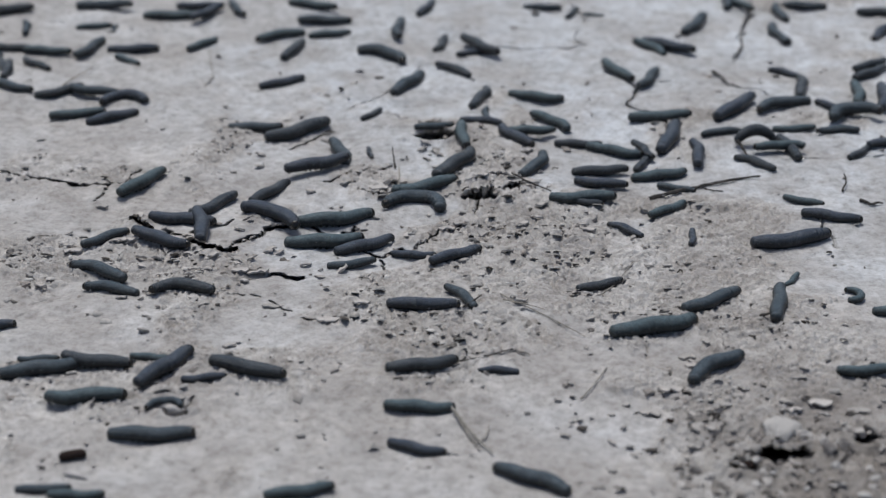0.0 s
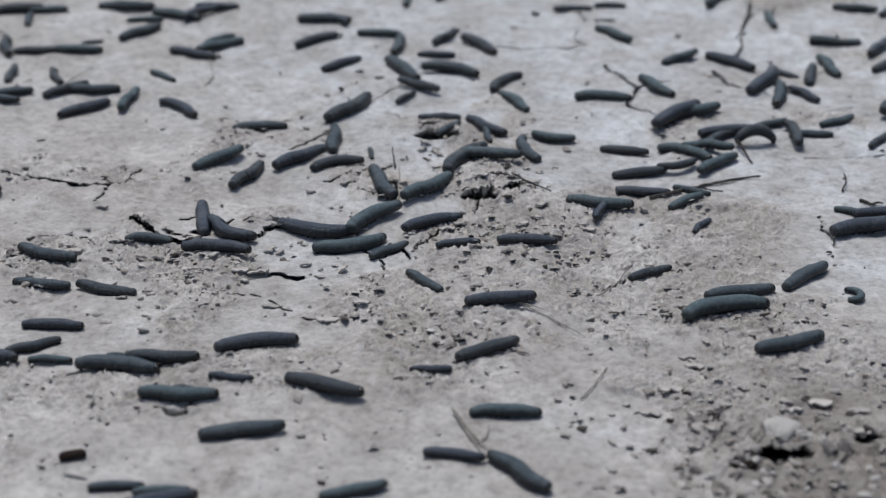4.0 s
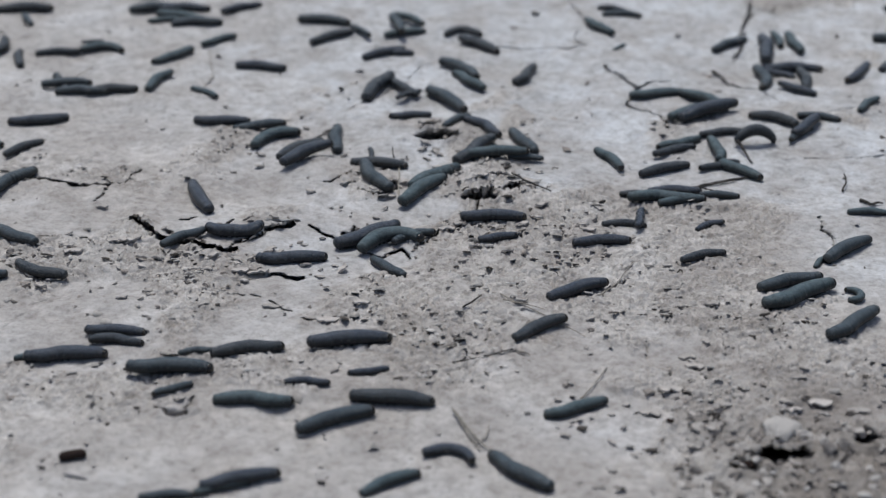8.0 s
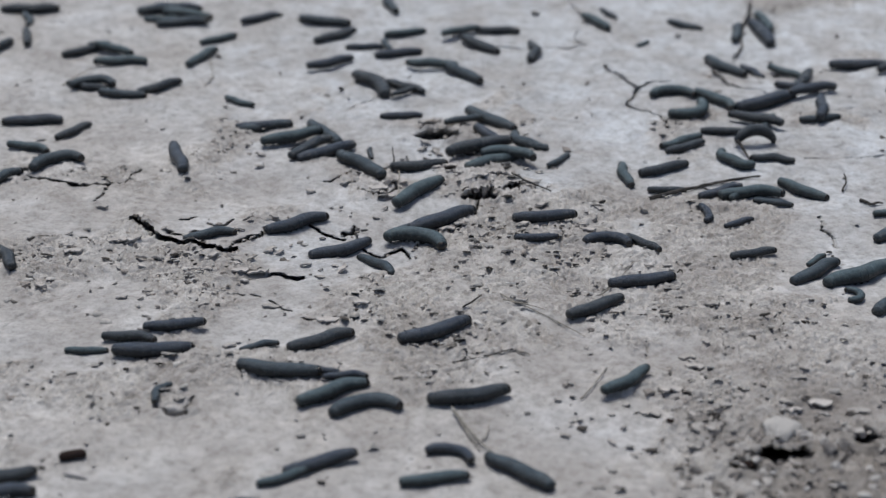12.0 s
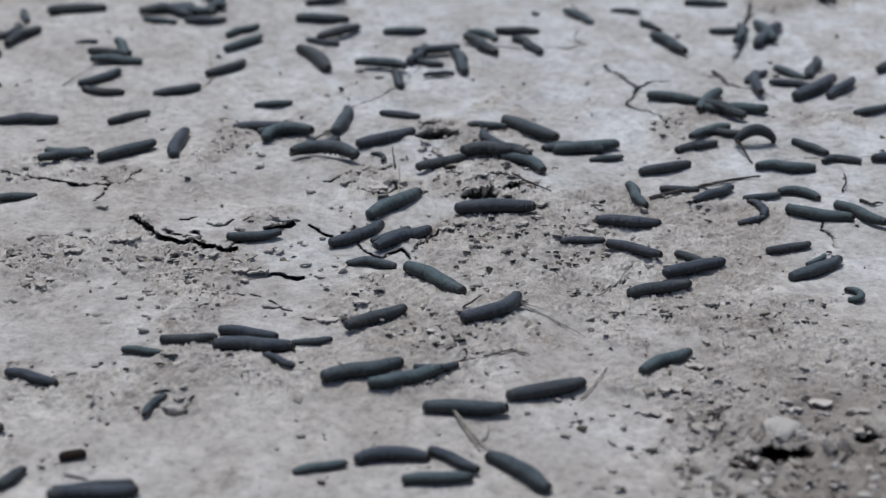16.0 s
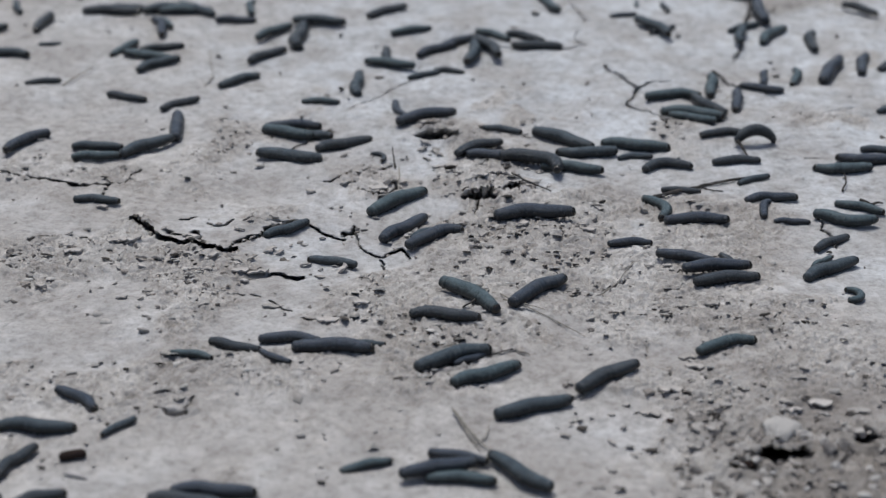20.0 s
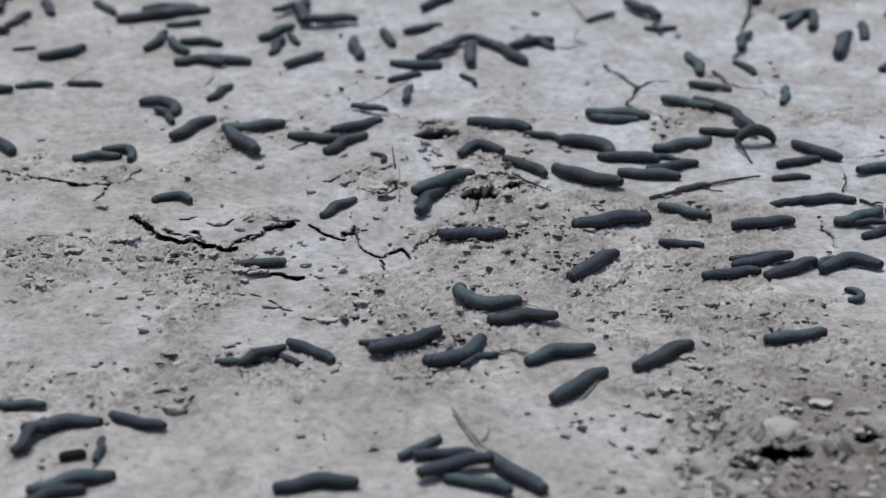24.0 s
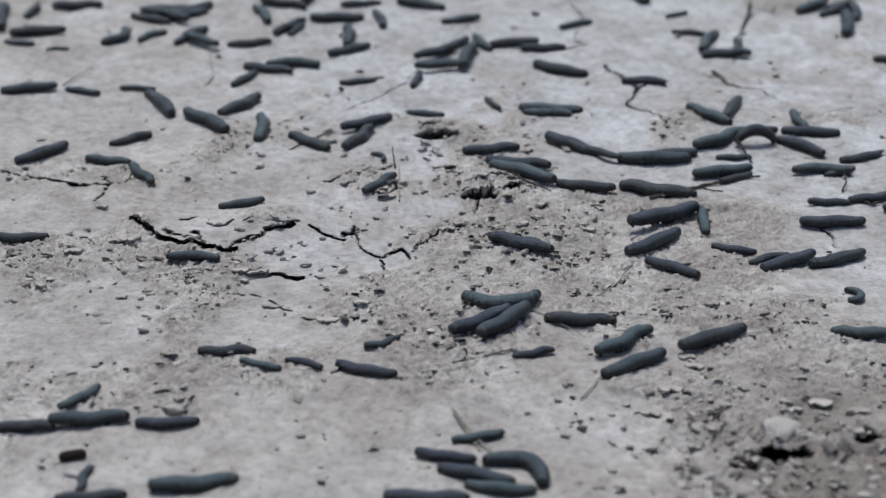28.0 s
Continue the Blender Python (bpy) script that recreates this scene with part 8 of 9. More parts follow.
    crawl(c142, [(0, -0.2870, 0.2720, -73, 0.00, 0), (3, -0.2894, 0.2936, -73, 0.01, 0), (6, -0.2917, 0.3151, -71, -0.31, 0), (9, -0.2955, 0.2955, -108, -0.46, 0), (12, -0.2961, 0.2976, -124, -0.01, 0), (18, -0.2747, 0.3345, -109, 0.30, 0), (21, -0.2727, 0.3575, -89, 0.30, 0), (24, -0.2747, 0.3859, -74, 0.78, 0), (26, -0.2738, 0.3809, 0, 0.65, 0.0021), (28, -0.2571, 0.3870, 0, 0.00, 0)], -0.028)
    crawl(c143, [(0, -0.2996, 0.2025, 0, 0.00, 0), (3, -0.2732, 0.2025, 0, 0.00, 0), (8, -0.3154, 0.2000, 0, 0.00, 0), (28, -0.3406, 0.1985, 0, 0.00, 0)], 0.022)
    crawl(c144, [(0, -0.2233, 0.1826, 13, 0.00, 0), (1, -0.2131, 0.1849, 48, 0.00, 0), (3, -0.1990, 0.2004, 83, -0.04, 0), (6, -0.1887, 0.2189, 78, -0.12, 0), (9, -0.1762, 0.2534, 68, -0.17, 0), (12, -0.1583, 0.2854, 59, -0.16, 0), (15, -0.1382, 0.3024, 50, -0.07, 0), (18, -0.1238, 0.3290, 51, 0.01, 0), (21, -0.1131, 0.3315, 51, -0.03, 0.0021), (24, -0.1139, 0.3345, 48, 0.48, 0), (26, -0.1205, 0.3488, 106, 0.53, 0), (28, -0.1248, 0.3663, 109, 0.03, 0)], -0.022)
    crawl(c145, [(0, -0.0300, 0.3367, -90, 0.00, 0), (1, -0.0300, 0.3262, -90, 0.00, 0), (3, -0.0300, 0.3052, -96, 0.09, 0), (6, -0.0288, 0.3261, -86, 0.12, 0.0021), (9, -0.0324, 0.3458, -82, 0.07, 0.0021), (12, -0.0366, 0.3838, -78, 0.04, 0), (28, -0.0579, 0.5548, -78, 0.00, 0)], 0.027)
    crawl(c146, [(0, 0.0117, 0.1412, -84, 0.00, 0), (1, 0.0128, 0.1307, -49, 0.00, 0), (3, 0.0264, 0.1100, -14, 0.17, 0.0021), (6, 0.0272, 0.1088, 5, 0.17, 0.0021), (9, 0.0329, 0.1108, 5, -0.16, 0.0021), (12, 0.0367, 0.1039, -14, -1.89, 0.0021), (15, 0.0437, 0.0975, -39, -2.25, 0), (18, 0.0498, 0.1058, -18, 0.25, 0.0004), (21, 0.0875, 0.0934, -10, 0.07, 0), (24, 0.1169, 0.0934, -10, 0.09, 0), (26, 0.1368, 0.0917, 0, 0.20, 0.0004), (28, 0.1592, 0.0966, 13, 0.11, 0)], -0.016)
    crawl(c147, [(0, 0.1476, 0.1202, 88, 0.00, 0), (1, 0.1481, 0.1307, 53, 0.00, 0), (3, 0.1609, 0.1474, 18, 0.02, 0), (6, 0.1852, 0.1505, 19, 0.46, 0.002), (9, 0.2260, 0.1636, 70, 0.53, 0.0021), (12, 0.2311, 0.1839, 80, -0.17, 0.0021), (15, 0.2421, 0.2082, 51, -0.05, 0.0008), (18, 0.2630, 0.2429, 74, 0.22, 0), (21, 0.2742, 0.2786, 76, 0.02, 0), (24, 0.2832, 0.3262, 77, 0.12, 0), (26, 0.2853, 0.3460, 90, 0.09, 0), (28, 0.2869, 0.3744, 87, -0.03, 0.0003)], 0.022)
    crawl(c148, [(0, 0.1807, 0.1095, 142, 0.00, 0), (1, 0.1724, 0.1159, 107, 0.00, 0), (3, 0.1654, 0.1310, 72, -0.51, 0.0021), (6, 0.1616, 0.1496, 14, -0.56, 0), (9, 0.1666, 0.1487, 8, -0.12, 0), (12, 0.1668, 0.1509, 0, -0.20, 0), (15, 0.1683, 0.1496, -15, 0.08, 0), (18, 0.1640, 0.1487, 10, 0.20, 0), (21, 0.1657, 0.1487, 8, -0.21, 0), (24, 0.1658, 0.1500, -14, -0.00, 0), (26, 0.1649, 0.1487, 8, 0.21, 0), (28, 0.1856, 0.1530, 10, 0.02, 0)], 0.028)
    crawl(c149, [(0, 0.0988, 0.0232, 139, 0.00, 0), (1, 0.0909, 0.0300, 104, 0.00, 0), (3, 0.0855, 0.0469, 69, 0.02, 0.0016), (6, 0.0928, 0.0314, 71, 0.35, 0.002), (18, 0.1760, 0.0460, 109, 2.30, 0), (21, 0.1767, 0.0448, 51, -0.83, 0), (24, 0.1915, 0.0558, 14, -0.44, 0), (26, 0.2012, 0.0577, 0, -0.13, 0), (28, 0.2130, 0.0540, 0, 0.00, 0)], 0.027)
    crawl(c150, [(0, 0.2532, 0.3883, -7, 0.00, 0), (3, 0.2795, 0.3852, -7, 0.00, 0), (28, 0.4980, 0.3597, -7, 0.00, 0)], 0.017)
    crawl(c151, [(0, -0.2368, -0.1227, 33, 0.00, 0), (3, -0.2064, -0.1129, 33, -0.20, 0), (6, -0.1761, -0.1032, 10, -0.37, 0), (9, -0.1528, -0.1064, -9, -0.18, 0), (12, -0.1511, -0.1027, -11, 0.14, 0), (15, -0.1305, -0.1055, 7, -0.02, 0), (18, -0.1091, -0.1106, -14, -0.19, 0), (21, -0.0951, -0.1159, -15, 0.43, 0), (24, -0.0859, -0.1285, 36, 0.17, 0.0019), (26, -0.0914, -0.1269, 5, -2.60, 0), (28, -0.1027, -0.1200, -3, -0.07, 0)], -0.032)
    crawl(c152, [(0, -0.3155, 0.3764, 11, 0.00, 0), (6, -0.2636, 0.3862, 11, 0.00, 0), (10, -0.2503, 0.4581, 11, 0.00, 0), (28, -0.2418, 0.5045, 11, 0.00, 0)], -0.026)
    crawl(c153, [(0, -0.0923, 0.3829, -43, -0.31, 0), (6, -0.0641, 0.3411, -43, -0.31, 0.0021), (12, -0.0364, 0.3111, -79, 0.47, 0), (18, -0.0051, 0.2654, 11, 0.90, 0), (21, -0.0177, 0.2542, 33, 0.13, 0), (24, -0.0249, 0.2522, 25, -0.27, 0), (26, -0.0380, 0.2466, 3, -0.09, 0), (28, -0.0545, 0.2441, 14, 0.10, 0)], 0.017)
    crawl(c154, [(0, -0.2954, 0.0837, 54, 0.00, 0), (6, -0.2585, 0.1179, 54, -0.07, 0), (9, -0.2400, 0.1350, 46, -0.05, 0), (12, -0.2209, 0.1549, 49, -0.09, 0), (15, -0.1990, 0.1744, 36, -0.10, 0), (18, -0.1765, 0.1922, 37, 0.08, 0), (21, -0.1572, 0.2054, 45, 0.22, 0), (24, -0.1406, 0.2236, 62, 0.16, 0), (26, -0.1310, 0.2443, 63, -0.02, 0), (28, -0.1269, 0.2493, 60, -0.02, 0)], -0.020)
    crawl(c155, [(0, -0.2699, 0.0308, 70, 0.00, 0), (6, -0.2496, 0.0692, 70, -0.17, 0), (9, -0.2394, 0.0883, 50, -0.37, 0), (12, -0.2214, 0.1047, 27, -2.35, 0), (15, -0.1923, 0.1220, 38, 0.10, 0), (18, -0.1764, 0.1302, 39, 0.07, 0.001), (21, -0.1716, 0.1330, 46, 0.10, 0.0016), (24, -0.1506, 0.1607, 51, 0.06, 0), (26, -0.1359, 0.1734, 53, 0.01, 0.0021), (28, -0.1253, 0.1984, 52, -0.01, 0)], -0.021)
    crawl(c156, [(0, 0.1967, 0.1266, -180, 0.00, 0.0021), (2, 0.1758, 0.1266, -180, 0.00, 0.0021), (4, 0.1549, 0.1266, -180, 0.00, 0.0021), (6, 0.1346, 0.1316, -155, 0.04, 0), (9, 0.1411, 0.1380, -150, 0.04, 0), (12, 0.1413, 0.1397, -150, 0.06, 0), (15, 0.1515, 0.1421, -144, -0.21, 0.0019), (18, 0.1660, 0.1717, -175, -0.47, 0), (21, 0.1379, 0.1730, -198, -0.15, 0), (24, 0.1040, 0.1762, -192, 0.00, 0), (26, 0.0841, 0.1821, -197, 0.03, 0), (28, 0.0640, 0.1890, -189, 0.07, 0)], -0.031)
    crawl(c157, [(0, -0.1919, -0.1209, 0, 0.00, 0), (2, -0.1709, -0.1209, 0, 0.00, 0), (4, -0.1499, -0.1209, 0, 0.00, 0), (6, -0.1289, -0.1209, 8, 0.06, 0), (9, -0.1100, -0.1181, 15, 0.11, 0), (12, -0.0880, -0.1120, 20, 0.02, 0), (15, -0.0708, -0.1066, 17, -0.23, 0), (18, -0.0470, -0.1106, -6, -0.12, 0), (26, -0.0301, -0.1117, 3, 0.25, 0), (28, -0.0294, -0.1103, 23, 1.01, 0)], -0.031)
    crawl(c158, [(0, -0.1630, -0.1611, 0, 0.00, 0), (2, -0.1420, -0.1611, 0, 0.00, 0), (4, -0.1210, -0.1611, 0, 0.00, 0), (6, -0.1000, -0.1611, 2, -0.02, 0), (9, -0.0798, -0.1644, 0, 0.21, 0), (12, -0.0512, -0.1572, 27, 0.22, 0), (15, -0.0260, -0.1484, 25, -0.14, 0), (18, 0.0010, -0.1458, 11, 0.14, 0), (21, 0.0285, -0.1362, 42, 0.10, 0), (24, 0.0545, -0.1208, 22, -0.11, 0), (26, 0.0707, -0.1153, 30, 0.13, 0), (28, 0.0864, -0.1076, 37, 0.06, 0)], -0.031)
    crawl(c159, [(0, -0.3334, 0.1530, 0, 0.00, 0), (9, -0.2656, 0.1354, 0, -0.24, 0), (12, -0.2430, 0.1295, -27, -0.16, 0), (15, -0.2243, 0.1212, -18, 0.32, 0.0021), (18, -0.2067, 0.1206, 10, 0.23, 0), (21, -0.2011, 0.1169, 8, -0.04, 0.0009), (24, -0.2014, 0.1182, 5, -0.04, 0), (26, -0.2010, 0.1177, 4, -0.19, 0), (28, -0.1941, 0.1128, -17, -0.18, 0)], -0.027)
    crawl(c160, [(0, 0.0264, 0.1884, -90, 0.00, 0), (3, 0.0263, 0.1519, -90, 0.00, 0.0021), (5, 0.0264, 0.1359, -59, 0.00, 0), (7, 0.0371, 0.1132, -24, 0.00, 0.002), (9, 0.0565, 0.1095, 11, 0.31, 0), (12, 0.0663, 0.1087, 47, 0.14, 0), (15, 0.0874, 0.1120, 27, -0.34, 0), (18, 0.1053, 0.1182, 7, -0.15, 0), (21, 0.1136, 0.1190, 10, -0.23, 0), (24, 0.1265, 0.1177, -19, -0.26, 0), (26, 0.1475, 0.1177, 0, 0.00, 0), (28, 0.1685, 0.1177, 0, 0.00, 0)], -0.021)
    crawl(c161, [(0, -0.2635, -0.1195, 0, 0.00, 0), (3, -0.2309, -0.1233, 0, 0.00, 0.0021), (5, -0.2110, -0.1195, 0, 0.00, 0), (7, -0.1900, -0.1195, 0, 0.00, 0), (9, -0.1690, -0.1195, 0, 0.04, 0), (12, -0.1380, -0.1181, 4, 0.02, 0), (15, -0.1022, -0.1159, 2, -0.06, 0), (18, -0.0697, -0.1140, -3, -0.02, 0), (21, -0.0447, -0.1167, 0, 0.24, 0), (24, -0.0184, -0.1139, 24, 0.32, 0), (26, 0.0002, -0.1054, 37, 0.16, 0), (28, 0.0187, -0.0922, 43, 0.05, 0.0002)], 0.025)
    crawl(c162, [(0, -0.1539, -0.2628, 17, 0.00, 0), (9, -0.0783, -0.2276, 17, 0.09, 0), (12, -0.0531, -0.2159, 27, -0.06, 0), (15, -0.0272, -0.2118, 10, -1.83, 0), (18, -0.0144, -0.2134, 0, 0.13, 0.0006), (21, 0.0018, -0.2242, 24, 0.18, 0.0021), (24, 0.0046, -0.2207, 20, -0.08, 0.0019), (26, 0.0064, -0.2215, 15, -0.36, 0.0014), (28, 0.0134, -0.2249, -21, -0.32, 0)], 0.015)
    crawl(c163, [(0, -0.2686, 0.4710, -20, 0.00, 0), (12, -0.1911, 0.3810, -20, 0.24, 0), (15, -0.1718, 0.3585, 8, 0.09, 0), (18, -0.1505, 0.3601, -9, -0.03, 0.0005), (21, -0.1377, 0.3585, 4, 0.28, 0), (24, -0.1053, 0.3702, 23, 0.08, 0.0021), (26, -0.0823, 0.3791, 14, -0.16, 0.0021), (28, -0.0581, 0.3882, 4, -0.09, 0)], -0.024)
    crawl(c164, [(0, -0.3397, -0.0039, 50, 0.00, 0), (12, -0.2508, 0.0872, 50, -0.12, 0), (15, -0.2275, 0.1051, 37, -0.43, 0.0021), (18, -0.2084, 0.1315, 2, -0.32, 0), (21, -0.2009, 0.1311, 0, -0.37, 0), (24, -0.1903, 0.1199, -40, -2.37, 0), (26, -0.1805, 0.1113, -62, -0.18, 0.0004), (28, -0.1712, 0.0887, -62, 0.00, 0)], -0.029)
    crawl(c165, [(0, -0.0257, 0.4381, -90, 0.00, 0), (6, -0.0257, 0.3734, -82, 0.00, 0.0006), (8, -0.0228, 0.3483, -47, 0.00, 0.0021), (10, -0.0086, 0.3389, -12, 0.00, 0), (12, 0.0119, 0.3286, 23, -0.45, 0.0021), (15, 0.0202, 0.3233, -29, -2.36, 0), (18, 0.0336, 0.3260, -39, -0.09, 0), (21, 0.0336, 0.3260, -39, -0.15, 0), (24, 0.0285, 0.3079, -56, -0.20, 0.0016), (26, 0.0284, 0.3038, -62, -0.11, 0.0021), (28, 0.0257, 0.3107, -69, -0.06, 0.0006)], -0.017)
    crawl(c166, [(0, -0.3124, -0.2459, 9, 0.00, 0), (12, -0.1896, -0.2421, 9, -0.03, 0), (15, -0.1589, -0.2411, 6, -0.11, 0), (18, -0.1212, -0.2360, -3, -0.02, 0), (21, -0.0856, -0.2403, 3, 0.09, 0), (24, -0.0542, -0.2349, 7, -0.09, 0), (26, -0.0300, -0.2393, -7, -0.11, 0), (28, -0.0075, -0.2419, -6, 0.01, 0)], -0.025)
    crawl(c167, [(0, -0.4167, 0.0680, 11, 0.00, 0), (15, -0.2518, 0.0627, 11, -0.10, 0), (18, -0.2148, 0.0615, 0, -0.17, 0), (21, -0.1811, 0.0558, -8, 0.00, 0), (24, -0.1500, 0.0562, 0, -2.33, 0), (26, -0.1270, 0.0536, -8, 0.19, 0), (28, -0.1116, 0.0551, 22, 0.26, 0)], -0.017)
    crawl(c168, [(0, 0.1738, 0.4855, 0, 0.00, 0), (15, 0.1312, 0.3870, 0, -0.23, 0), (18, 0.1227, 0.3673, -26, 0.28, 0), (21, 0.1273, 0.3750, 33, 0.51, 0), (25, 0.1511, 0.4515, 33, 0.00, 0), (28, 0.1665, 0.5011, 33, 0.00, 0)], -0.017)
    crawl(c169, [(0, 0.1665, 0.6177, 0, 0.00, 0), (10, 0.1766, 0.4581, 0, 0.00, 0), (15, 0.1810, 0.3894, 0, -0.25, 0), (18, 0.1945, 0.3881, -29, -0.25, 0), (23, 0.2378, 0.4515, -29, 0.00, 0), (28, 0.2724, 0.5127, -29, 0.00, 0)], 0.024)
    crawl(c170, [(0, -0.3119, -0.0744, -14, 0.00, 0), (15, -0.1996, -0.1376, -14, -0.21, 0), (18, -0.1771, -0.1502, -39, -0.24, 0), (21, -0.1600, -0.1680, -42, 0.12, 0), (24, -0.1366, -0.1805, -26, 0.33, 0), (26, -0.1274, -0.1825, -3, 0.29, 0), (28, -0.1234, -0.1818, 8, 0.10, 0)], 0.026)
    crawl(c171, [(0, -0.3174, -0.2029, 25, 0.00, 0), (15, -0.1591, -0.2359, 25, -0.28, 0), (18, -0.1274, -0.2426, -8, -0.28, 0), (28, -0.0219, -0.2646, -8, 0.00, 0)], -0.018)
    crawl(c172, [(0, -0.3840, 0.6177, 16, 0.00, 0), (15, -0.2771, 0.4450, 16, 0.00, 0), (18, -0.2470, 0.3852, 16, -0.10, 0), (21, -0.2158, 0.3882, 4, -0.10, 0), (25, -0.1957, 0.4515, 4, 0.00, 0), (28, -0.1828, 0.4850, 4, 0.00, 0)], -0.017)
    crawl(c173, [(0, -0.1579, 0.6338, 125, 0.00, 0), (14, -0.1618, 0.4515, 125, 0.00, 0), (18, -0.1639, 0.3672, 125, 0.23, 0.0021), (21, -0.1784, 0.3805, 150, 0.57, 0), (24, -0.1880, 0.3720, 190, 0.18, 0), (26, -0.1900, 0.3720, 172, -0.29, 0), (28, -0.1900, 0.3648, 156, -0.13, 0.0021)], 0.027)
    crawl(c174, [(0, -0.2263, 0.6668, 15, 0.00, 0), (14, -0.1674, 0.4581, 15, 0.00, 0), (18, -0.1450, 0.3848, 15, 0.00, 0), (22, -0.1301, 0.4581, 15, 0.00, 0), (28, -0.0968, 0.5270, 15, 0.00, 0)], -0.019)
    crawl(c175, [(0, -0.4565, 0.3230, -11, 0.00, 0), (18, -0.2975, 0.2917, -11, 0.02, 0), (21, -0.2820, 0.2911, -9, 0.37, 0), (24, -0.2514, 0.2932, 31, 0.42, 0), (26, -0.2382, 0.3068, 39, 0.37, 0), (28, -0.2225, 0.3253, 73, 1.57, 0)], 0.031)
    crawl(c176, [(0, -0.4241, 0.1914, 21, 0.00, 0), (18, -0.2713, 0.2302, 21, -0.07, 0), (21, -0.2458, 0.2367, 12, -0.22, 0), (24, -0.2269, 0.2332, -5, -0.22, 0), (26, -0.2120, 0.2318, -12, -0.01, 0), (28, -0.1925, 0.2259, -6, 0.06, 0)], -0.013)
    crawl(c177, [(0, 0.4164, 0.1128, -180, 0.00, 0), (18, 0.2544, 0.1128, -180, -0.09, 0), (21, 0.2395, 0.1140, -190, -0.41, 0), (24, 0.2187, 0.1254, -227, -0.30, 0), (26, 0.2103, 0.1296, -225, 0.05, 0), (28, 0.2098, 0.1316, -220, 0.04, 0)], 0.022)
    crawl(c178, [(0, -0.3209, -0.1881, -5, 0.00, 0), (18, -0.1968, -0.1852, -5, 0.05, 0), (21, -0.1761, -0.1847, 1, 0.11, 0), (24, -0.1699, -0.1842, 8, -0.01, 0), (26, -0.1592, -0.1818, 0, -0.05, 0), (28, -0.1585, -0.1810, 2, 0.02, 0)], -0.025)
    crawl(c179, [(0, -0.4742, 0.1677, 25, 0.00, 0), (21, -0.2845, 0.2195, 25, -0.11, 0), (24, -0.2575, 0.2269, 11, -0.28, 0), (26, -0.2443, 0.2278, -7, -0.26, 0), (28, -0.2263, 0.2211, -18, -0.10, 0)], 0.013)
    crawl(c180, [(0, 0.1972, 0.5528, -86, 0.00, 0), (21, 0.1522, 0.3693, -86, 0.02, 0), (24, 0.1452, 0.3384, -84, -0.31, 0.0017), (26, 0.1503, 0.3591, -121, -0.50, 0), (28, 0.1620, 0.3691, -142, -0.18, 0)], 0.031)
    crawl(c181, [(0, 0.1697, 0.5106, -46, 0.00, 0), (21, 0.2971, 0.3720, -46, 0.00, 0.0021), (28, 0.3414, 0.3339, -46, 0.00, 0)], -0.021)
    crawl(c182, [(0, -0.1953, -0.3381, 64, 0.00, 0), (21, -0.1849, -0.2094, 64, 0.06, 0), (24, -0.1826, -0.1944, 70, 0.19, 0.0021), (26, -0.1797, -0.1816, 86, -0.58, 0), (28, -0.1875, -0.1861, 4, -0.72, 0)], -0.024)
    crawl(c183, [(0, -0.4125, -0.3138, 11, 0.00, 0), (21, -0.1927, -0.2428, 11, 0.07, 0), (24, -0.1581, -0.2316, 19, -0.15, 0), (26, -0.1330, -0.2283, -6, -0.12, 0), (28, -0.1061, -0.2323, 5, 0.10, 0)], -0.023)
    crawl(c184, [(0, -0.4156, 0.5571, -59, 0.00, 0), (24, -0.2367, 0.3825, -59, 0.03, 0), (26, -0.2217, 0.3674, -56, 0.03, 0.0002), (28, -0.2023, 0.3604, -21, 0.00, 0)], 0.022)
    crawl(c185, [(0, -0.4949, 0.1284, 22, 0.00, 0), (24, -0.2854, 0.2112, 22, -0.00, 0), (26, -0.2680, 0.2181, 21, -0.05, 0), (28, -0.2596, 0.2196, 16, -0.05, 0)], 0.016)
    crawl(c186, [(0, 0.2480, 0.7187, -144, 0.00, 0), (20, 0.1346, 0.4515, -144, 0.00, 0), (24, 0.1094, 0.3591, -144, 0.20, 0), (26, 0.1024, 0.3499, -121, -0.09, 0), (28, 0.0907, 0.3458, -154, -0.28, 0)], 0.014)
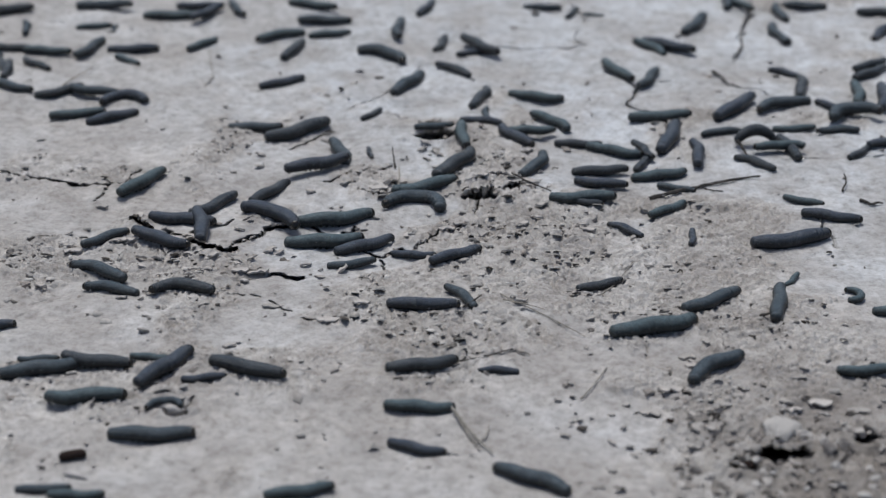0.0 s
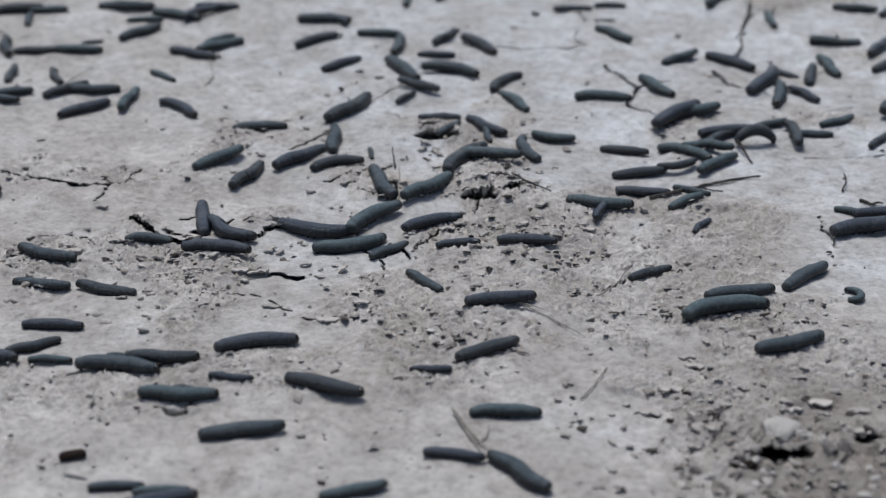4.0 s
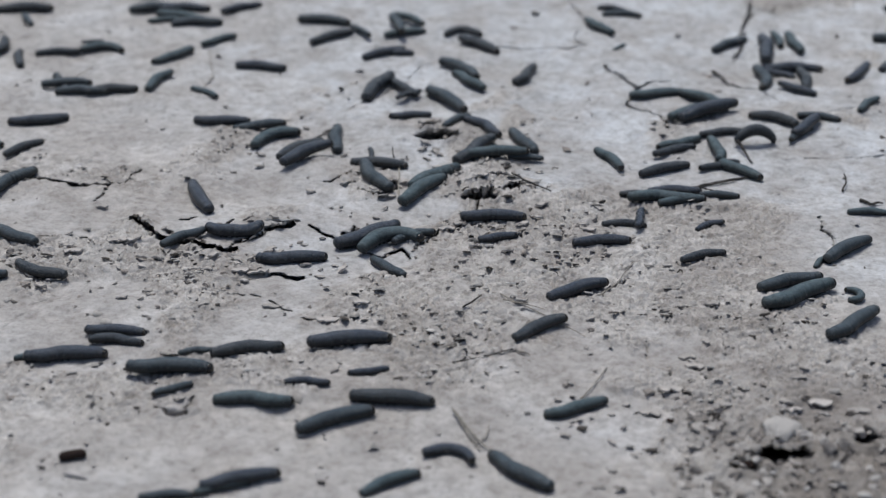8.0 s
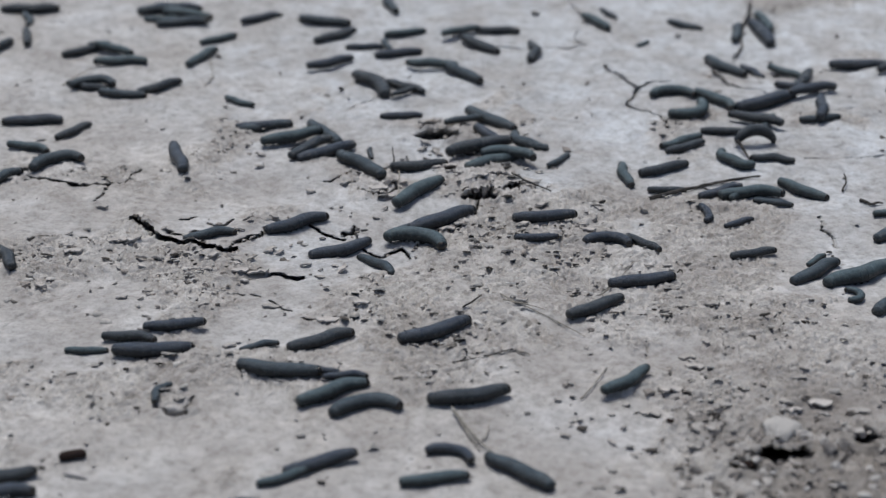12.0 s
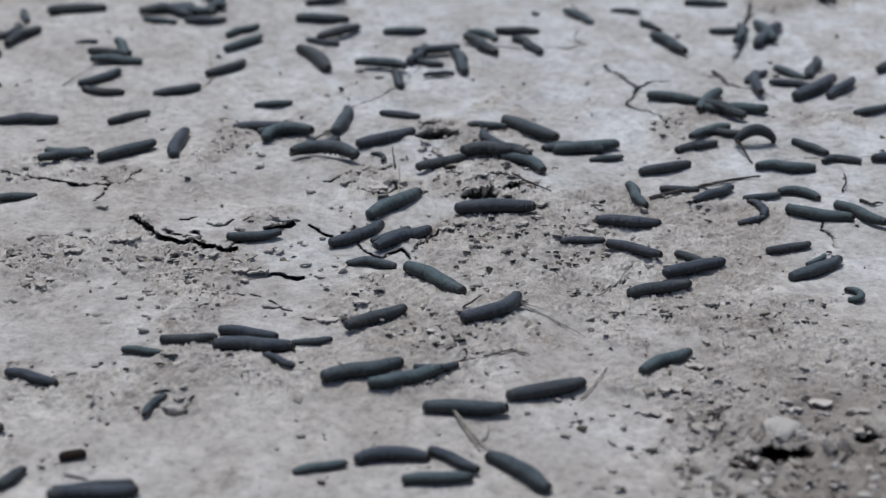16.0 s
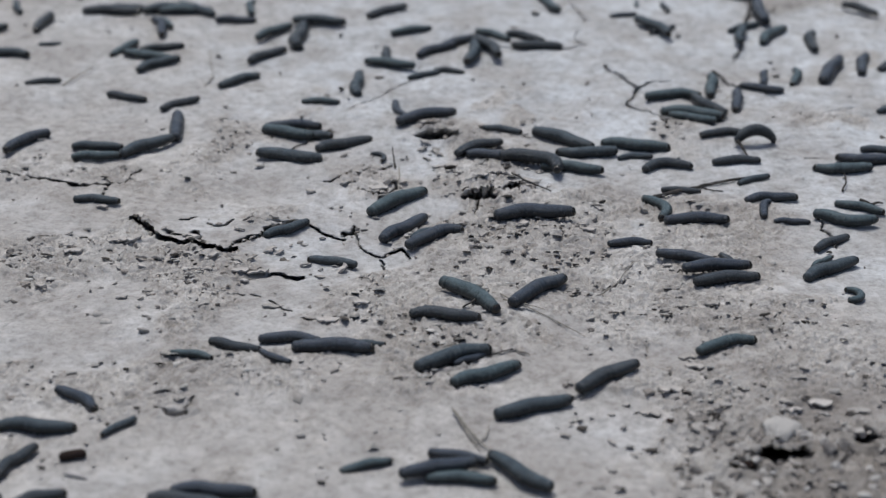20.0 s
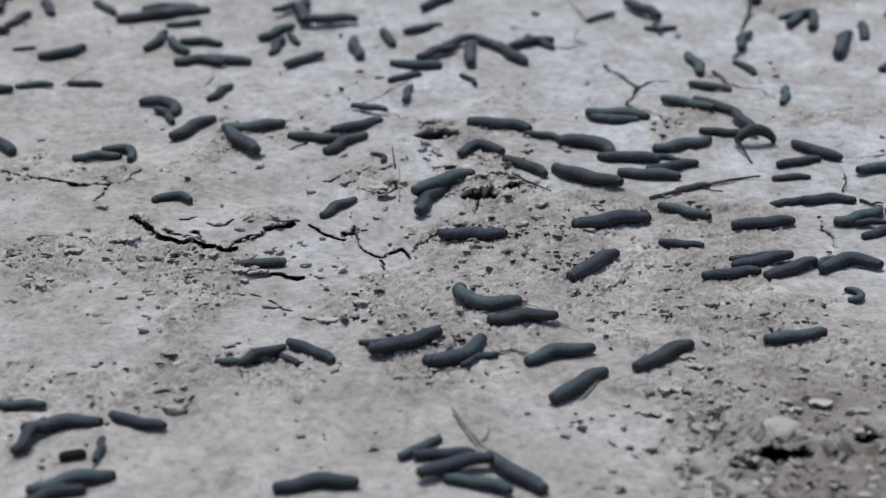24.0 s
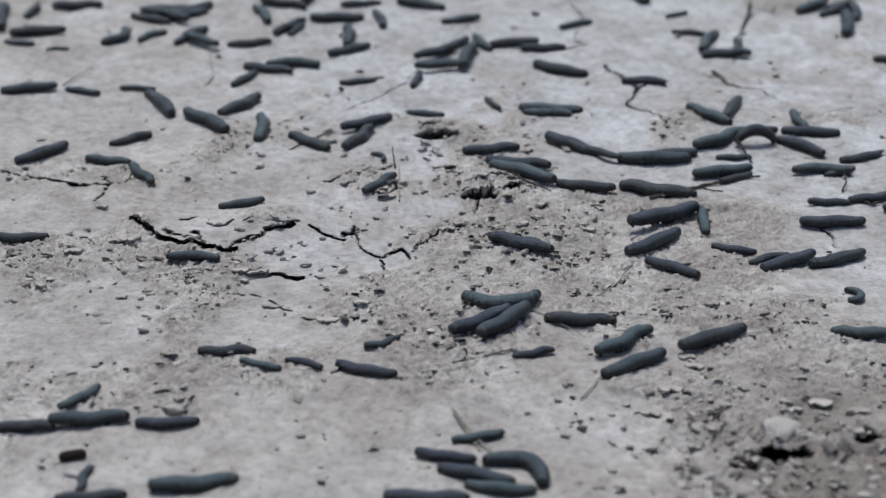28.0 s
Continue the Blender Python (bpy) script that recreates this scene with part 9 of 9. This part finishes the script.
    crawl(c187, [(0, -0.3580, -0.3375, 26, 0.00, 0), (24, -0.1645, -0.2416, 26, -0.13, 0), (26, -0.1697, -0.2431, 11, -0.19, 0), (28, -0.1480, -0.2425, 4, -0.06, 0)], -0.026)
    crawl(c188, [(0, -0.5437, 0.3396, 8, 0.00, 0), (26, -0.2935, 0.3296, 8, 0.02, 0), (28, -0.2743, 0.3288, 10, 0.02, 0)], -0.014)
    crawl(c189, [(0, -0.2284, 0.6838, -6, 0.00, 0), (21, -0.1479, 0.4714, -6, 0.00, 0), (26, -0.1322, 0.3852, -6, -0.18, 0), (28, -0.1122, 0.3829, -26, -0.18, 0)], -0.028)
    crawl(c190, [(0, -0.1057, 0.6838, 0, 0.00, 0), (21, -0.0435, 0.4714, 0, 0.00, 0), (26, -0.0323, 0.3870, 0, -0.23, 0), (28, -0.0164, 0.3835, -27, -0.23, 0)], -0.013)
    crawl(c191, [(0, -0.4669, 0.0662, -30, 0.31, 0), (26, -0.2420, 0.0112, -30, 0.31, 0), (28, -0.2247, 0.0069, 6, 0.31, 0)], 0.028)
    crawl(c192, [(0, -0.4450, -0.1644, 0, 0.00, 0), (20, -0.2350, -0.1644, 0, 0.00, 0), (22, -0.2140, -0.1644, 0, 0.00, 0), (24, -0.1930, -0.1644, 0, 0.00, 0), (26, -0.1715, -0.1668, 8, 0.37, 0.0014), (28, -0.1657, -0.1604, 50, 0.37, 0)], -0.016)
    crawl(c193, [(0, -0.3610, 0.6005, -77, 0.00, 0), (28, -0.3045, 0.3607, -77, 0.00, 0)], 0.028)
    crawl(c194, [(0, -0.5284, 0.3364, -6, 0.00, 0), (28, -0.2833, 0.3110, -6, 0.00, 0)], 0.023)
    crawl(c195, [(0, 0.2105, 0.0344, -18, -0.06, 0), (1, 0.2191, 0.0366, -10, 0.00, 0), (2, 0.2257, 0.0337, 0, 0.00, 0), (3, 0.2311, 0.0366, 8, 0.00, 0), (6, 0.2582, 0.0425, 8, 0.00, 0), (28, 0.3161, 0.0513, 8, 0.00, 0)], 0.018)


motions()
